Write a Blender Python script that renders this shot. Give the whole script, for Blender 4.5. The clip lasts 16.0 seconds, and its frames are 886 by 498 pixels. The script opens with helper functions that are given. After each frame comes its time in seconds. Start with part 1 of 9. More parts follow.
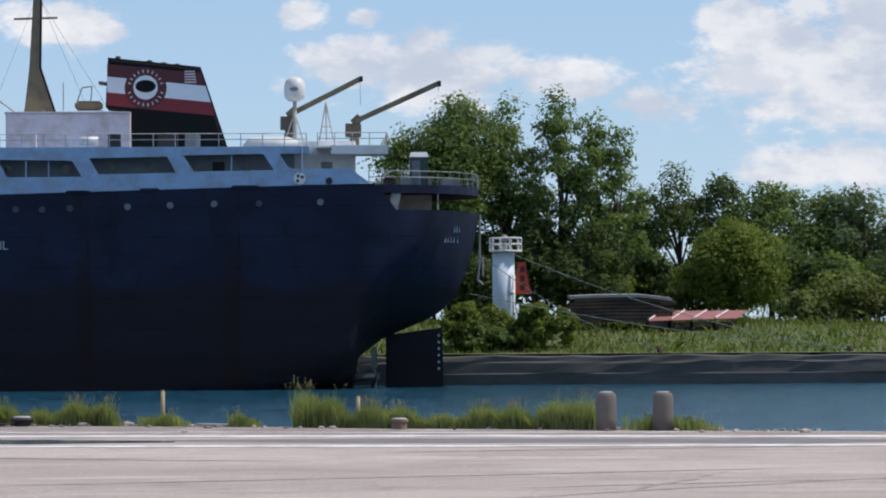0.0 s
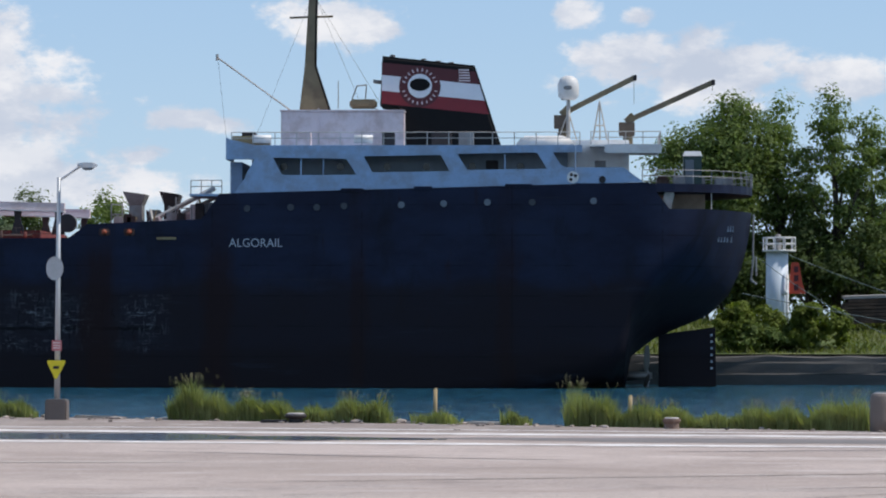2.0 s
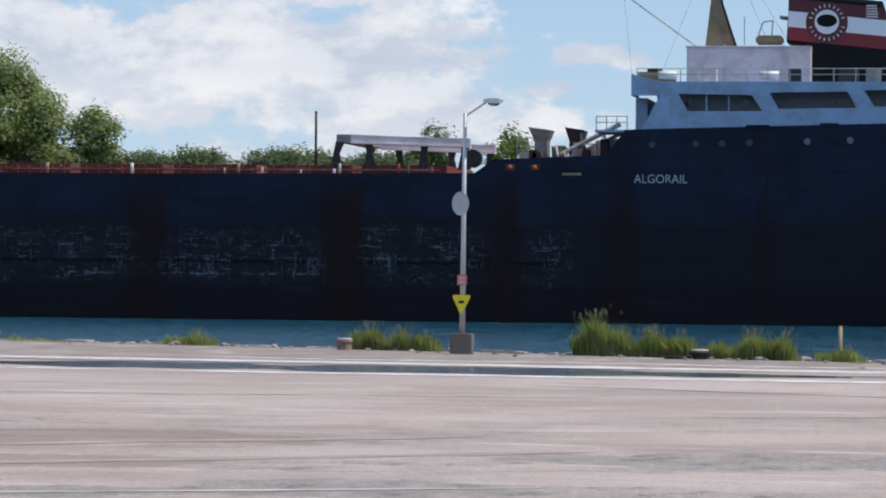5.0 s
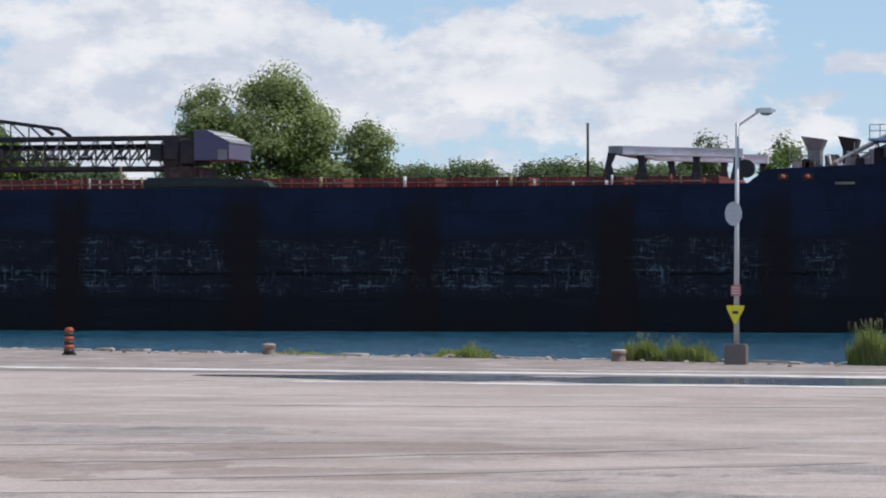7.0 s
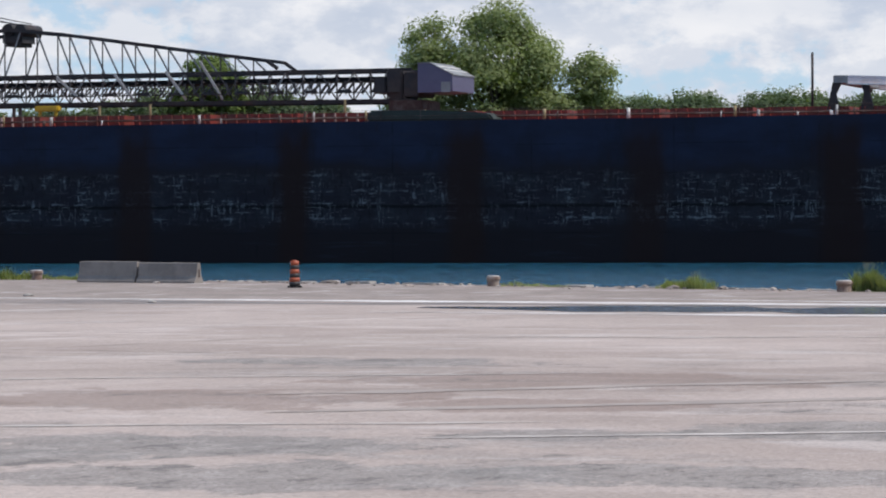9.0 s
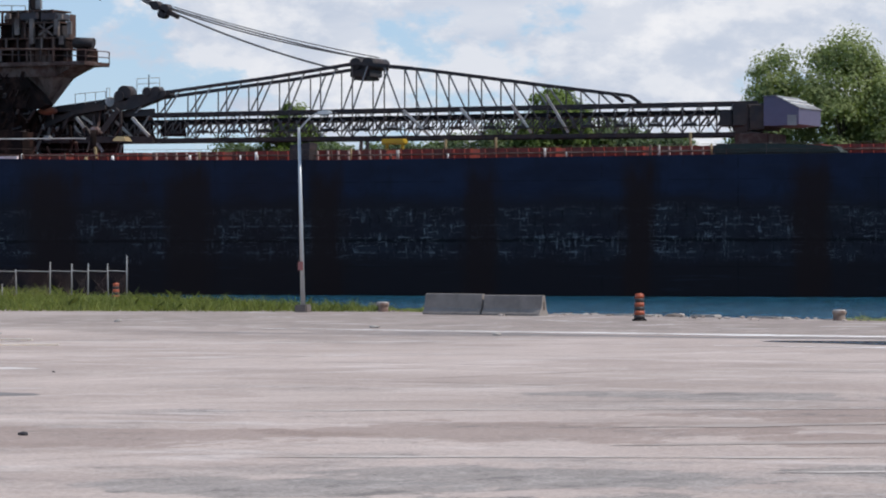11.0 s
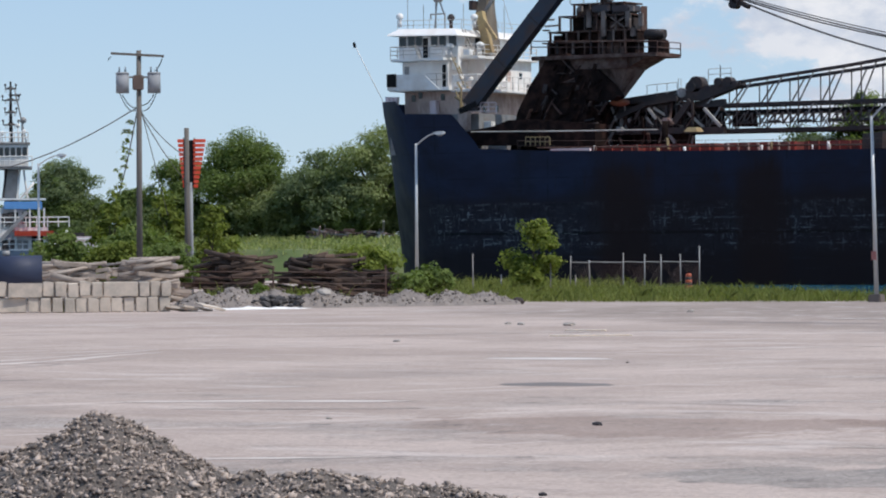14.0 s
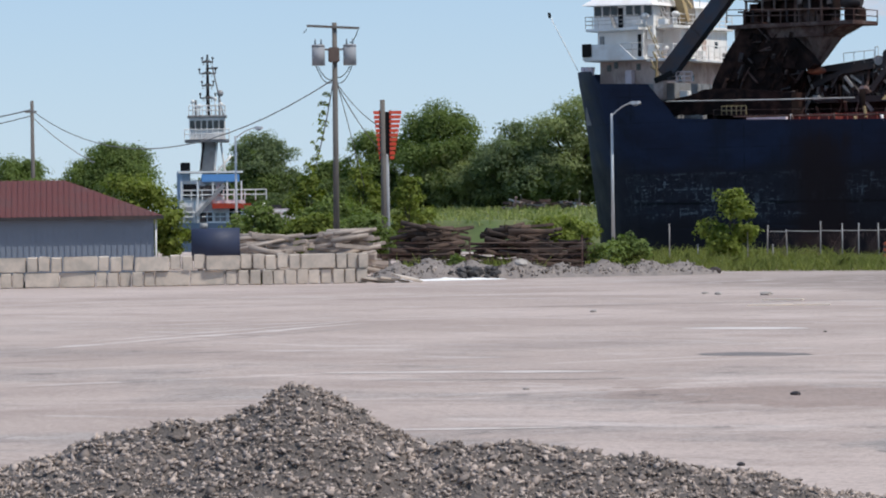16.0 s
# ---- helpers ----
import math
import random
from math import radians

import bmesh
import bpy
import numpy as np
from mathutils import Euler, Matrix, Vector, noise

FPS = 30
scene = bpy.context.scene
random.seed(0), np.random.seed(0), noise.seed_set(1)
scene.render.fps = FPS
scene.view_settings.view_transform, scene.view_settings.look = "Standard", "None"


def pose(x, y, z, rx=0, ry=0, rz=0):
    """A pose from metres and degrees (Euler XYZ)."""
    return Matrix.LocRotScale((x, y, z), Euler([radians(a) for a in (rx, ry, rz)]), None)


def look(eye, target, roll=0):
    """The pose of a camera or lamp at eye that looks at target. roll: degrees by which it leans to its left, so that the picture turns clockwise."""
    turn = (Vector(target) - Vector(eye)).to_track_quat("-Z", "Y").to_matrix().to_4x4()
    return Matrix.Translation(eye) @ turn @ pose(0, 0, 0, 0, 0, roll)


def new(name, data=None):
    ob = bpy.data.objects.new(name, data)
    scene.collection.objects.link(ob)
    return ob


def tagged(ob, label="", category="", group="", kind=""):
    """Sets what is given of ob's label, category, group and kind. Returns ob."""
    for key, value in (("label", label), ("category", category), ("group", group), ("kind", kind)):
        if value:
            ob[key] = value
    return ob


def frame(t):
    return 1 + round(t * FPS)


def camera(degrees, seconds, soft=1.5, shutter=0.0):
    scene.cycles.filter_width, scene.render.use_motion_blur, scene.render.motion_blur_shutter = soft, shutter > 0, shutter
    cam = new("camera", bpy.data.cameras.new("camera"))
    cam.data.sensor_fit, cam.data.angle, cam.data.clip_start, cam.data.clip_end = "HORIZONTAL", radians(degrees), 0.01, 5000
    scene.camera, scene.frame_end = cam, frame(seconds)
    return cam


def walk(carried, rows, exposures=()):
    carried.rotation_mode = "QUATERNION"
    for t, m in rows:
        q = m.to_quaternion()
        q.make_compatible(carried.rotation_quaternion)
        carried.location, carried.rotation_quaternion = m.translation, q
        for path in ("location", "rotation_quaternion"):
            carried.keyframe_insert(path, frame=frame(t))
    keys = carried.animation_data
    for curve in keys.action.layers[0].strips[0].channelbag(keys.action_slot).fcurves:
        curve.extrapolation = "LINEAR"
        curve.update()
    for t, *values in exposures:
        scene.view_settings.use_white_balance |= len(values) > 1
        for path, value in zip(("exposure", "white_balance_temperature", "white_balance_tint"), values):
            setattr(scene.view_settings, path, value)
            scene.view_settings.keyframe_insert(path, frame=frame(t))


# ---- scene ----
cam = camera(13.756, 16.0, soft=2.0)
ROWS = [
    (0.0, -2.000, 1.346, 0.310), (0.5, -1.092, 1.351, 0.477), (1.0, 0.297, 1.070, 0.237), (1.5, 1.395, 1.155, 0.192),
    (2.0, 2.248, 1.335, -0.077), (2.5, 3.638, 0.989, 0.101), (3.0, 4.556, 0.797, -0.456), (3.5, 6.028, 0.634, -0.403),
    (3.7, 6.529, 0.529, -0.521), (5.8, 9.889, 0.308, -0.231), (6.0, 10.385, 0.322, -0.211), (6.5, 11.897, 0.048, -0.186),
    (7.0, 12.808, 0.472, 0.011), (7.5, 13.989, 0.407, -0.165), (8.0, 14.802, -0.448, -0.034), (8.2, 15.165, -0.755, 0.094),
    (10.3, 18.683, -0.126, 0.038), (10.5, 19.348, -0.105, -0.041), (11.0, 21.680, -0.049, 0.118), (11.5, 23.427, -0.052, 0.447),
    (12.0, 24.876, 0.110, 0.493), (12.5, 26.595, 0.194, 0.386), (13.0, 28.581, -0.308, 0.553), (13.5, 29.933, -0.055, 0.342),
    (14.0, 30.592, -0.154, 0.477), (14.5, 31.394, -0.191, 0.532), (15.0, 32.337, 0.046, 0.572), (15.5, 33.083, -0.282, 0.255),
    (16.0, 33.652, -0.579, 0.834),
]
EYE = 3.0
walk(cam, [(t, pose(0, 0, EYE, 90 + pitch, roll, yaw)) for t, yaw, pitch, roll in ROWS])
scene.view_settings.exposure = 0.0

# ---- sky, sun ----
SUN_AZ, SUN_EL = 88.0, 57.0      # degrees clockwise from +y, above the horizon
WATER = -1.3

world = bpy.data.worlds.new("sky")
scene.world = world
world.use_nodes = True


class Nodes:
    """Short hand for node trees."""

    def __init__(self, tree):
        self.t = tree
        tree.nodes.clear()

    def n(self, kind, **kw):
        node = self.t.nodes.new(kind)
        for k, v in kw.items():
            if k == "operation":
                node.operation = v
            elif k == "blend":
                node.data_type, node.blend_type = "RGBA", v
            elif k == "sky_type":
                node.sky_type = v
            elif k == "ndim":
                node.noise_dimensions = v
        return node

    def link(self, a, b):
        self.t.links.new(a, b)

    def put(self, sock, v):
        if isinstance(v, bpy.types.NodeSocket):
            self.link(v, sock)
        elif isinstance(v, (tuple, list)) and len(v) == 3 and sock.type == "RGBA":
            sock.default_value = (*v, 1)
        else:
            sock.default_value = v

    def math(self, op, a, b=0.0, c=0.0, clamp=False):
        m = self.n("ShaderNodeMath", operation=op)
        m.use_clamp = clamp
        for s, v in zip(m.inputs, (a, b, c)):
            self.put(s, v)
        return m.outputs[0]

    def ramp(self, v, lo, hi, a=0.0, b=1.0):
        m = self.n("ShaderNodeMapRange")
        m.interpolation_type = "SMOOTHSTEP"
        for s, x in zip(m.inputs, (v, lo, hi, a, b)):
            self.put(s, x)
        return m.outputs[0]

    def mix(self, fac, a, b, blend="MIX"):
        m = self.n("ShaderNodeMix", blend=blend)
        self.put(m.inputs[0], fac)
        self.put(m.inputs[6], a)
        self.put(m.inputs[7], b)
        return m.outputs[2]

    def vec(self, v, scale):
        m = self.n("ShaderNodeVectorMath", operation="MULTIPLY")
        self.link(v, m.inputs[0])
        m.inputs[1].default_value = scale
        return m.outputs[0]

    def noise(self, v, scale, detail=4.0, rough=0.55):
        m = self.n("ShaderNodeTexNoise")
        self.link(v, m.inputs["Vector"])
        m.inputs["Scale"].default_value, m.inputs["Detail"].default_value, m.inputs["Roughness"].default_value = scale, detail, rough
        return m.outputs[0]

    def voronoi(self, v, scale):
        m = self.n("ShaderNodeTexVoronoi")
        self.link(v, m.inputs["Vector"])
        m.inputs["Scale"].default_value = scale
        return m.outputs

    def xyz(self, v):
        m = self.n("ShaderNodeSeparateXYZ")
        self.link(v, m.inputs[0])
        return m.outputs


# clouds: bearing (degrees left of +y), height above horizon, half width, half height, density
CLOUDS = [(4.0, 4.9, 1.2, .55, 1), (-2.1, 4.1, 2.6, .75, .95), (0.2, 5.0, .5, .25, .7), (-0.8, 4.95, .35, .2, .7), (-6.6, 4.9, .8, .5, .9),
          (-9.3, 4.9, 2.0, 1.0, 1.2), (-8.6, 3.6, 2.4, .7, 1.1), (-5.3, 3.6, 1.2, .35, .5), (-9.0, 2.6, 2.6, .6, 1.0),
          (5.7, 3.3, .9, .25, .6), (6.1, 3.35, .8, .28, .85), (6.9, 2.8, .8, .25, .6), (10.2, 3.3, 3.0, 1.5, .95), (10.4, 4.5, 2.2, .9, 1),
          (14.5, 3.0, 3.0, 1.8, .95), (16.5, 4.6, 3.0, 1.3, .9), (18.5, 2.4, 3.0, 1.5, .9), (21.0, 3.8, 3.0, 1.8, .9), (23.3, 2.7, 2.2, 1.8, .85),
          (25.2, 3.6, 1.3, 1.1, .8), (30.0, 3.9, .7, .3, .35), (12.0, 1.5, 5.0, .8, .6), (20.0, 1.2, 6.0, .9, .6), (36.2, 4.3, 1.2, .25, .3), (27.0, 4.9, 1.8, .45, .75), (26.6, 2.9, 1.0, .5, .5), (-3.9, 4.0, 1.1, .5, 1.0), (-8.0, 4.2, 2.6, .9, 1.1), (13.0, 4.9, 2.0, .8, 1.0), (15.8, 3.9, 2.6, 1.0, 1.0), (12.2, 3.6, 2.4, .9, 1.0), (9.2, 2.3, 3.0, .8, .9), (24.3, 3.4, 1.6, 1.0, 1.0), (22.6, 4.6, 1.8, .7, 1.0), (19.8, 4.9, 2.0, .6, 1.0), (18.0, 3.2, 4.0, 1.2, .9)]
w = Nodes(world.node_tree)
sky = w.n("ShaderNodeTexSky", sky_type="NISHITA")
sky.sun_disc, sky.sun_elevation, sky.sun_rotation = False, radians(SUN_EL), radians(SUN_AZ)
sky.air_density, sky.dust_density, sky.ozone_density = 1.0, 0.15, 2.0
way = w.n("ShaderNodeTexCoord").outputs["Generated"]
dx, dy, dz = w.xyz(way)
bearing = w.math("MULTIPLY", w.math("ARCTAN2", w.math("MULTIPLY", dx, -1.0), dy), 57.2958)
height = w.math("MULTIPLY", w.math("ARCSINE", dz), 57.2958)
rag = w.math("SUBTRACT", w.noise(w.vec(way, (1, 1, 1.8)), 26.0, 7.0, 0.62), 0.5)
fine = w.math("SUBTRACT", w.noise(w.vec(way, (1, 1, 1.6)), 70.0, 6.0, 0.6), 0.5)
cover = None
for b, h, rw, rh, dens in CLOUDS:
    e = w.math("POWER", w.math("DIVIDE", w.math("SUBTRACT", bearing, b), rw), 2.0)
    g = w.math("POWER", w.math("DIVIDE", w.math("SUBTRACT", height, h), rh), 2.0)
    s = w.math("MULTIPLY", w.math("SUBTRACT", 1.0, w.math("SQRT", w.math("ADD", e, g))), dens)
    cover = s if cover is None else w.math("MAXIMUM", cover, s)
cover = w.math("MAXIMUM", cover, w.ramp(height, 8.0, 20.0, -1.0, 0.05))
thick = w.math("ADD", cover, w.math("ADD", w.math("MULTIPLY", rag, 1.9), w.math("MULTIPLY", fine, 1.3)))
mask = w.math("MULTIPLY", w.ramp(thick, 0.08, 0.44), 0.96)
haze = w.mix(w.ramp(height, -1.0, 7.0), (5.1, 7.05, 9.1), (3.7, 5.7, 8.6))
haze = w.mix(w.ramp(height, 7.0, 75.0), haze, (0.9, 2.0, 4.6))
blue = w.mix(0.75, sky.outputs[0], haze)
lift = w.n("ShaderNodeVectorMath")
lift.operation = "ADD"
w.link(w.vec(way, (1, 1, 1.8)), lift.inputs[0])
lift.inputs[1].default_value = (0.004, 0.0, 0.016)
above = w.math("SUBTRACT", w.noise(lift.outputs[0], 26.0, 7.0, 0.62), 0.5)
crest = w.ramp(w.math("SUBTRACT", rag, above), -0.10, 0.12)
bellies = w.math("ADD", w.math("MULTIPLY", w.ramp(w.noise(w.vec(way, (1, 1, 3.0)), 17.0, 5.0), 0.35, 0.65), 0.4), w.math("MULTIPLY", crest, 0.6))
cloud = w.mix(bellies, (5.5, 6.1, 7.3), (8.9, 8.9, 9.2))
back = w.n("ShaderNodeBackground")
w.link(w.mix(mask, blue, cloud), back.inputs[0])
back.inputs[1].default_value = 0.10
w.link(back.outputs[0], w.n("ShaderNodeOutputWorld").inputs[0])

sun = new("sun", bpy.data.lights.new("sun", "SUN"))
sun.data.energy, sun.data.angle, sun.data.color = 3.6, radians(0.55), (1.0, 0.95, 0.88)
_a, _e = radians(SUN_AZ), radians(SUN_EL)
sun.matrix_world = look((math.sin(_a) * math.cos(_e) * 400, math.cos(_a) * math.cos(_e) * 400, math.sin(_e) * 400), (0, 0, 0))


# ---- materials ----
def mat(name, col, rough=0.6, metal=0.0, var=0.25, scale=1.5, fine=12.0, bump=0.0, tint=None, tint_amount=0.0, tint_scale=0.5, stretch=(1, 1, 1), island=0.0, spec=0.5):
    """A painted, rusty, wooden or stone surface: colour, variation at two scales, a second colour in patches, fine relief."""
    m = bpy.data.materials.new(name)
    m.use_nodes = True
    k = Nodes(m.node_tree)
    p = k.n("ShaderNodeBsdfPrincipled")
    pos = k.vec(k.n("ShaderNodeNewGeometry").outputs["Position"], stretch)
    big, small = k.noise(pos, scale, 5.0), k.noise(pos, fine, 3.0)
    v = k.math("ADD", k.math("MULTIPLY", k.math("SUBTRACT", big, 0.5), 2 * var), k.math("MULTIPLY", k.math("SUBTRACT", small, 0.5), var))
    v = k.math("ADD", v, 1.0)
    if island:
        r = k.math("ADD", k.math("MULTIPLY", k.math("SUBTRACT", k.n("ShaderNodeNewGeometry").outputs["Random Per Island"], 0.5), 2 * island),
                   k.math("MULTIPLY", k.math("SUBTRACT", k.n("ShaderNodeObjectInfo").outputs["Random"], 0.5), island))
        v = k.math("ADD", v, r)
    c = col
    if tint:
        c = k.mix(k.math("MULTIPLY", k.ramp(k.noise(pos, tint_scale, 7.0, 0.65), 0.42, 0.62), tint_amount), col, tint)
    out = k.mix(1.0, c, k.mix(0.0, (1, 1, 1), (1, 1, 1)), "MULTIPLY")
    comb = k.n("ShaderNodeCombineColor")
    for s in comb.inputs[:3]:
        k.link(v, s)
    k.link(k.mix(1.0, out, comb.outputs[0], "MULTIPLY"), p.inputs["Base Color"])
    p.inputs["Metallic"].default_value = metal
    p.inputs["Specular IOR Level"].default_value = spec
    k.link(k.ramp(small, 0.2, 0.8, max(0.02, rough - 0.1), min(1, rough + 0.1)), p.inputs["Roughness"])
    if bump:
        b = k.n("ShaderNodeBump")
        b.inputs["Strength"].default_value, b.inputs["Distance"].default_value = min(1, bump), 0.05 * bump
        k.link(k.math("ADD", small, k.math("MULTIPLY", big, 2.0)), b.inputs["Height"])
        k.link(b.outputs[0], p.inputs["Normal"])
    k.link(p.outputs[0], k.n("ShaderNodeOutputMaterial").inputs[0])
    return m


def hull_mat():
    """Navy hull paint with soot-brown streaks under the deck drains, a scraped band and a darker boot top."""
    m = bpy.data.materials.new("hull_paint")
    m.use_nodes = True
    k = Nodes(m.node_tree)
    p = k.n("ShaderNodeBsdfPrincipled")
    pos = k.n("ShaderNodeNewGeometry").outputs["Position"]
    x, y, z = k.xyz(pos)
    wob = k.math("MULTIPLY", k.math("SUBTRACT", k.noise(k.vec(pos, (1, 1, .25)), 0.9, 5.0), 0.5), 2.6)
    xs = k.math("ADD", x, wob)
    streak = None
    for c, hw, s in ((-39.2, 1.3, .9), (-52.3, 1.7, 1), (-68.7, 1.5, .9), (-84.0, 1.6, 1), (-99.2, 1.4, 1), (-113.4, 1.4, .9), (-127.9, 1.6, 1), (-141.0, 2.6, 1),
                     (-154.6, 3.0, 1), (-29.6, 1.1, .8), (-18.3, .7, .6), (-6.5, .7, .6), (-148, 4.5, .5), (-134, 4.0, .5)):
        q = k.math("MULTIPLY", k.ramp(k.math("ABSOLUTE", k.math("SUBTRACT", xs, c)), hw * 0.4, hw * 1.6, 1.0, 0.0), s)
        streak = q if streak is None else k.math("MAXIMUM", streak, q)
    streak = k.math("MULTIPLY", streak, k.ramp(k.math("ADD", z, k.math("MULTIPLY", wob, 1.5)), 8.4, 10.4, 1.0, 0.35))
    blot = k.noise(k.vec(pos, (.35, 1, .8)), 0.5, 6.0, 0.6)
    base = k.mix(k.ramp(blot, 0.3, 0.7), (0.0114, 0.0138, 0.0305), (0.0188, 0.0262, 0.0545))
    low = k.math("ADD", z, k.math("MULTIPLY", k.math("SUBTRACT", blot, 0.5), 2.4))
    grime = k.ramp(k.noise(k.vec(pos, (.22, 1, .10)), 1.0, 7.0, 0.7), 0.50, 0.66, 0.0, 0.6)
    base = k.mix(grime, base, (0.0100, 0.0105, 0.0150))
    base = k.mix(k.ramp(low, 6.2, 8.0, 0.85, 0.0), base, (0.0165, 0.0128, 0.0162))
    base = k.mix(k.ramp(low, 1.0, 2.4, 0.7, 0.0), base, (0.0145, 0.0100, 0.0118))
    weld = k.math("ABSOLUTE", k.math("SUBTRACT", k.math("FRACT", k.math("MULTIPLY", z, 0.41)), 0.5))
    butt = k.math("ABSOLUTE", k.math("SUBTRACT", k.math("FRACT", k.math("MULTIPLY", x, 0.083)), 0.5))
    plates = k.math("MAXIMUM", k.ramp(weld, .010, .030, 1.0, 0.0), k.ramp(butt, .003, .009, 1.0, 0.0))
    base = k.mix(k.math("MULTIPLY", plates, k.ramp(k.noise(k.vec(pos, (.3, 0, .6)), 1.0, 4.0), .40, .60, 0.0, .55)), base, (0.0055, 0.0055, 0.0070))
    scuff = k.ramp(k.noise(k.vec(pos, (.10, 0, 1.3)), 1.0, 6.0, .7), .56, .68, 0.0, .5)
    base = k.mix(scuff, base, (0.0230, 0.0270, 0.0400))
    # scraped band
    band = k.math("MULTIPLY", k.ramp(low, 1.4, 2.4), k.ramp(low, 5.6, 6.6, 1.0, 0.0))
    band = k.math("MULTIPLY", band, k.math("MULTIPLY", k.ramp(x, -36, -33, 1.0, 0.0), k.ramp(x, -178, -174)))
    jog = k.math("MULTIPLY", k.math("SUBTRACT", k.noise(k.vec(pos, (1, 0, 1)), 1.1, 4.0, 0.7), 0.5), 0.95)
    rib = k.math("ABSOLUTE", k.math("SUBTRACT", k.math("FRACT", k.math("MULTIPLY", k.math("ADD", x, jog), 1.18)), 0.5))
    up = k.math("MULTIPLY", k.ramp(k.noise(k.vec(pos, (2.4, 0, .42)), 1.0, 3.0, 0.6), 0.56, 0.62), k.ramp(k.noise(k.vec(pos, (.6, 0, 1.1)), 1.0, 4.0, 0.7), 0.45, 0.56))
    up = k.math("MAXIMUM", up, k.math("MULTIPLY", k.ramp(k.noise(k.vec(pos, (4.5, 0, .9)), 1.0, 4.0, 0.7), 0.57, 0.63), 0.7))
    across = k.ramp(k.noise(k.vec(pos, (.7, 0, 5.2)), 1.0, 4.0, 0.7), 0.57, 0.63)
    zj = k.math("ADD", z, k.math("MULTIPLY", jog, 0.5))
    for lv, wd in ((6.15, .10), (4.75, .07), (3.75, .06), (2.45, .09)):
        line = k.ramp(k.math("ABSOLUTE", k.math("SUBTRACT", zj, lv)), wd * .5, wd * 1.5, 1.0, 0.0)
        across = k.math("MAXIMUM", across, k.math("MULTIPLY", line, k.ramp(k.noise(k.vec(pos, (.9, 0, .3)), 1.0, 4.0, .7), 0.48, 0.56)))
    fleck = k.math("MULTIPLY", k.math("MAXIMUM", up, across), k.ramp(k.noise(k.vec(pos, (.25, 0, .5)), 1.0, 5.0), 0.40, 0.60))
    fleck = k.math("MULTIPLY", k.math("MULTIPLY", fleck, band), k.ramp(k.noise(pos, 5.0, 3.0), 0.25, 0.55))
    worn = k.math("MULTIPLY", band, k.ramp(k.noise(k.vec(pos, (.5, 0, .6)), 1.0, 6.0, .7), .42, .7))
    base = k.mix(k.math("MULTIPLY", worn, 0.6), base, (0.030, 0.034, 0.042))
    seam = k.math("MULTIPLY", band, k.math("MAXIMUM", k.ramp(k.math("ABSOLUTE", k.math("SUBTRACT", zj, 3.45)), .06, .16, 1.0, 0.0), k.math("MULTIPLY", k.ramp(rib, 0.44, 0.48), k.ramp(k.noise(k.vec(pos, (1.1, 0, .5)), 1.0, 3.0), .5, .58))))
    base = k.mix(k.math("MULTIPLY", seam, 0.9), base, (0.004, 0.004, 0.005))
    base = k.mix(k.math("MULTIPLY", streak, 0.88), base, (0.0205, 0.0098, 0.0090))
    base = k.mix(k.math("MULTIPLY", k.math("MULTIPLY", fleck, k.math("SUBTRACT", 1.0, k.math("MULTIPLY", streak, .95))), 0.75), base, (0.185, 0.200, 0.215))
    rust = k.math("MULTIPLY", k.ramp(k.noise(k.vec(pos, (1.2, 1, .3)), .8, 6.0, .7), .60, .72), 0.5)
    base = k.mix(rust, base, (0.020, 0.010, 0.009))
    k.link(base, p.inputs["Base Color"])
    p.inputs["Specular IOR Level"].default_value = 0.12
    k.link(k.ramp(blot, 0.2, 0.8, 0.45, 0.65), p.inputs["Roughness"])
    b = k.n("ShaderNodeBump")
    b.inputs["Strength"].default_value, b.inputs["Distance"].default_value = 0.25, 0.05
    k.link(k.noise(k.vec(pos, (.5, 1, .35)), 1.0, 2.0), b.inputs["Height"])
    k.link(b.outputs[0], p.inputs["Normal"])
    k.link(p.outputs[0], k.n("ShaderNodeOutputMaterial").inputs[0])
    return m


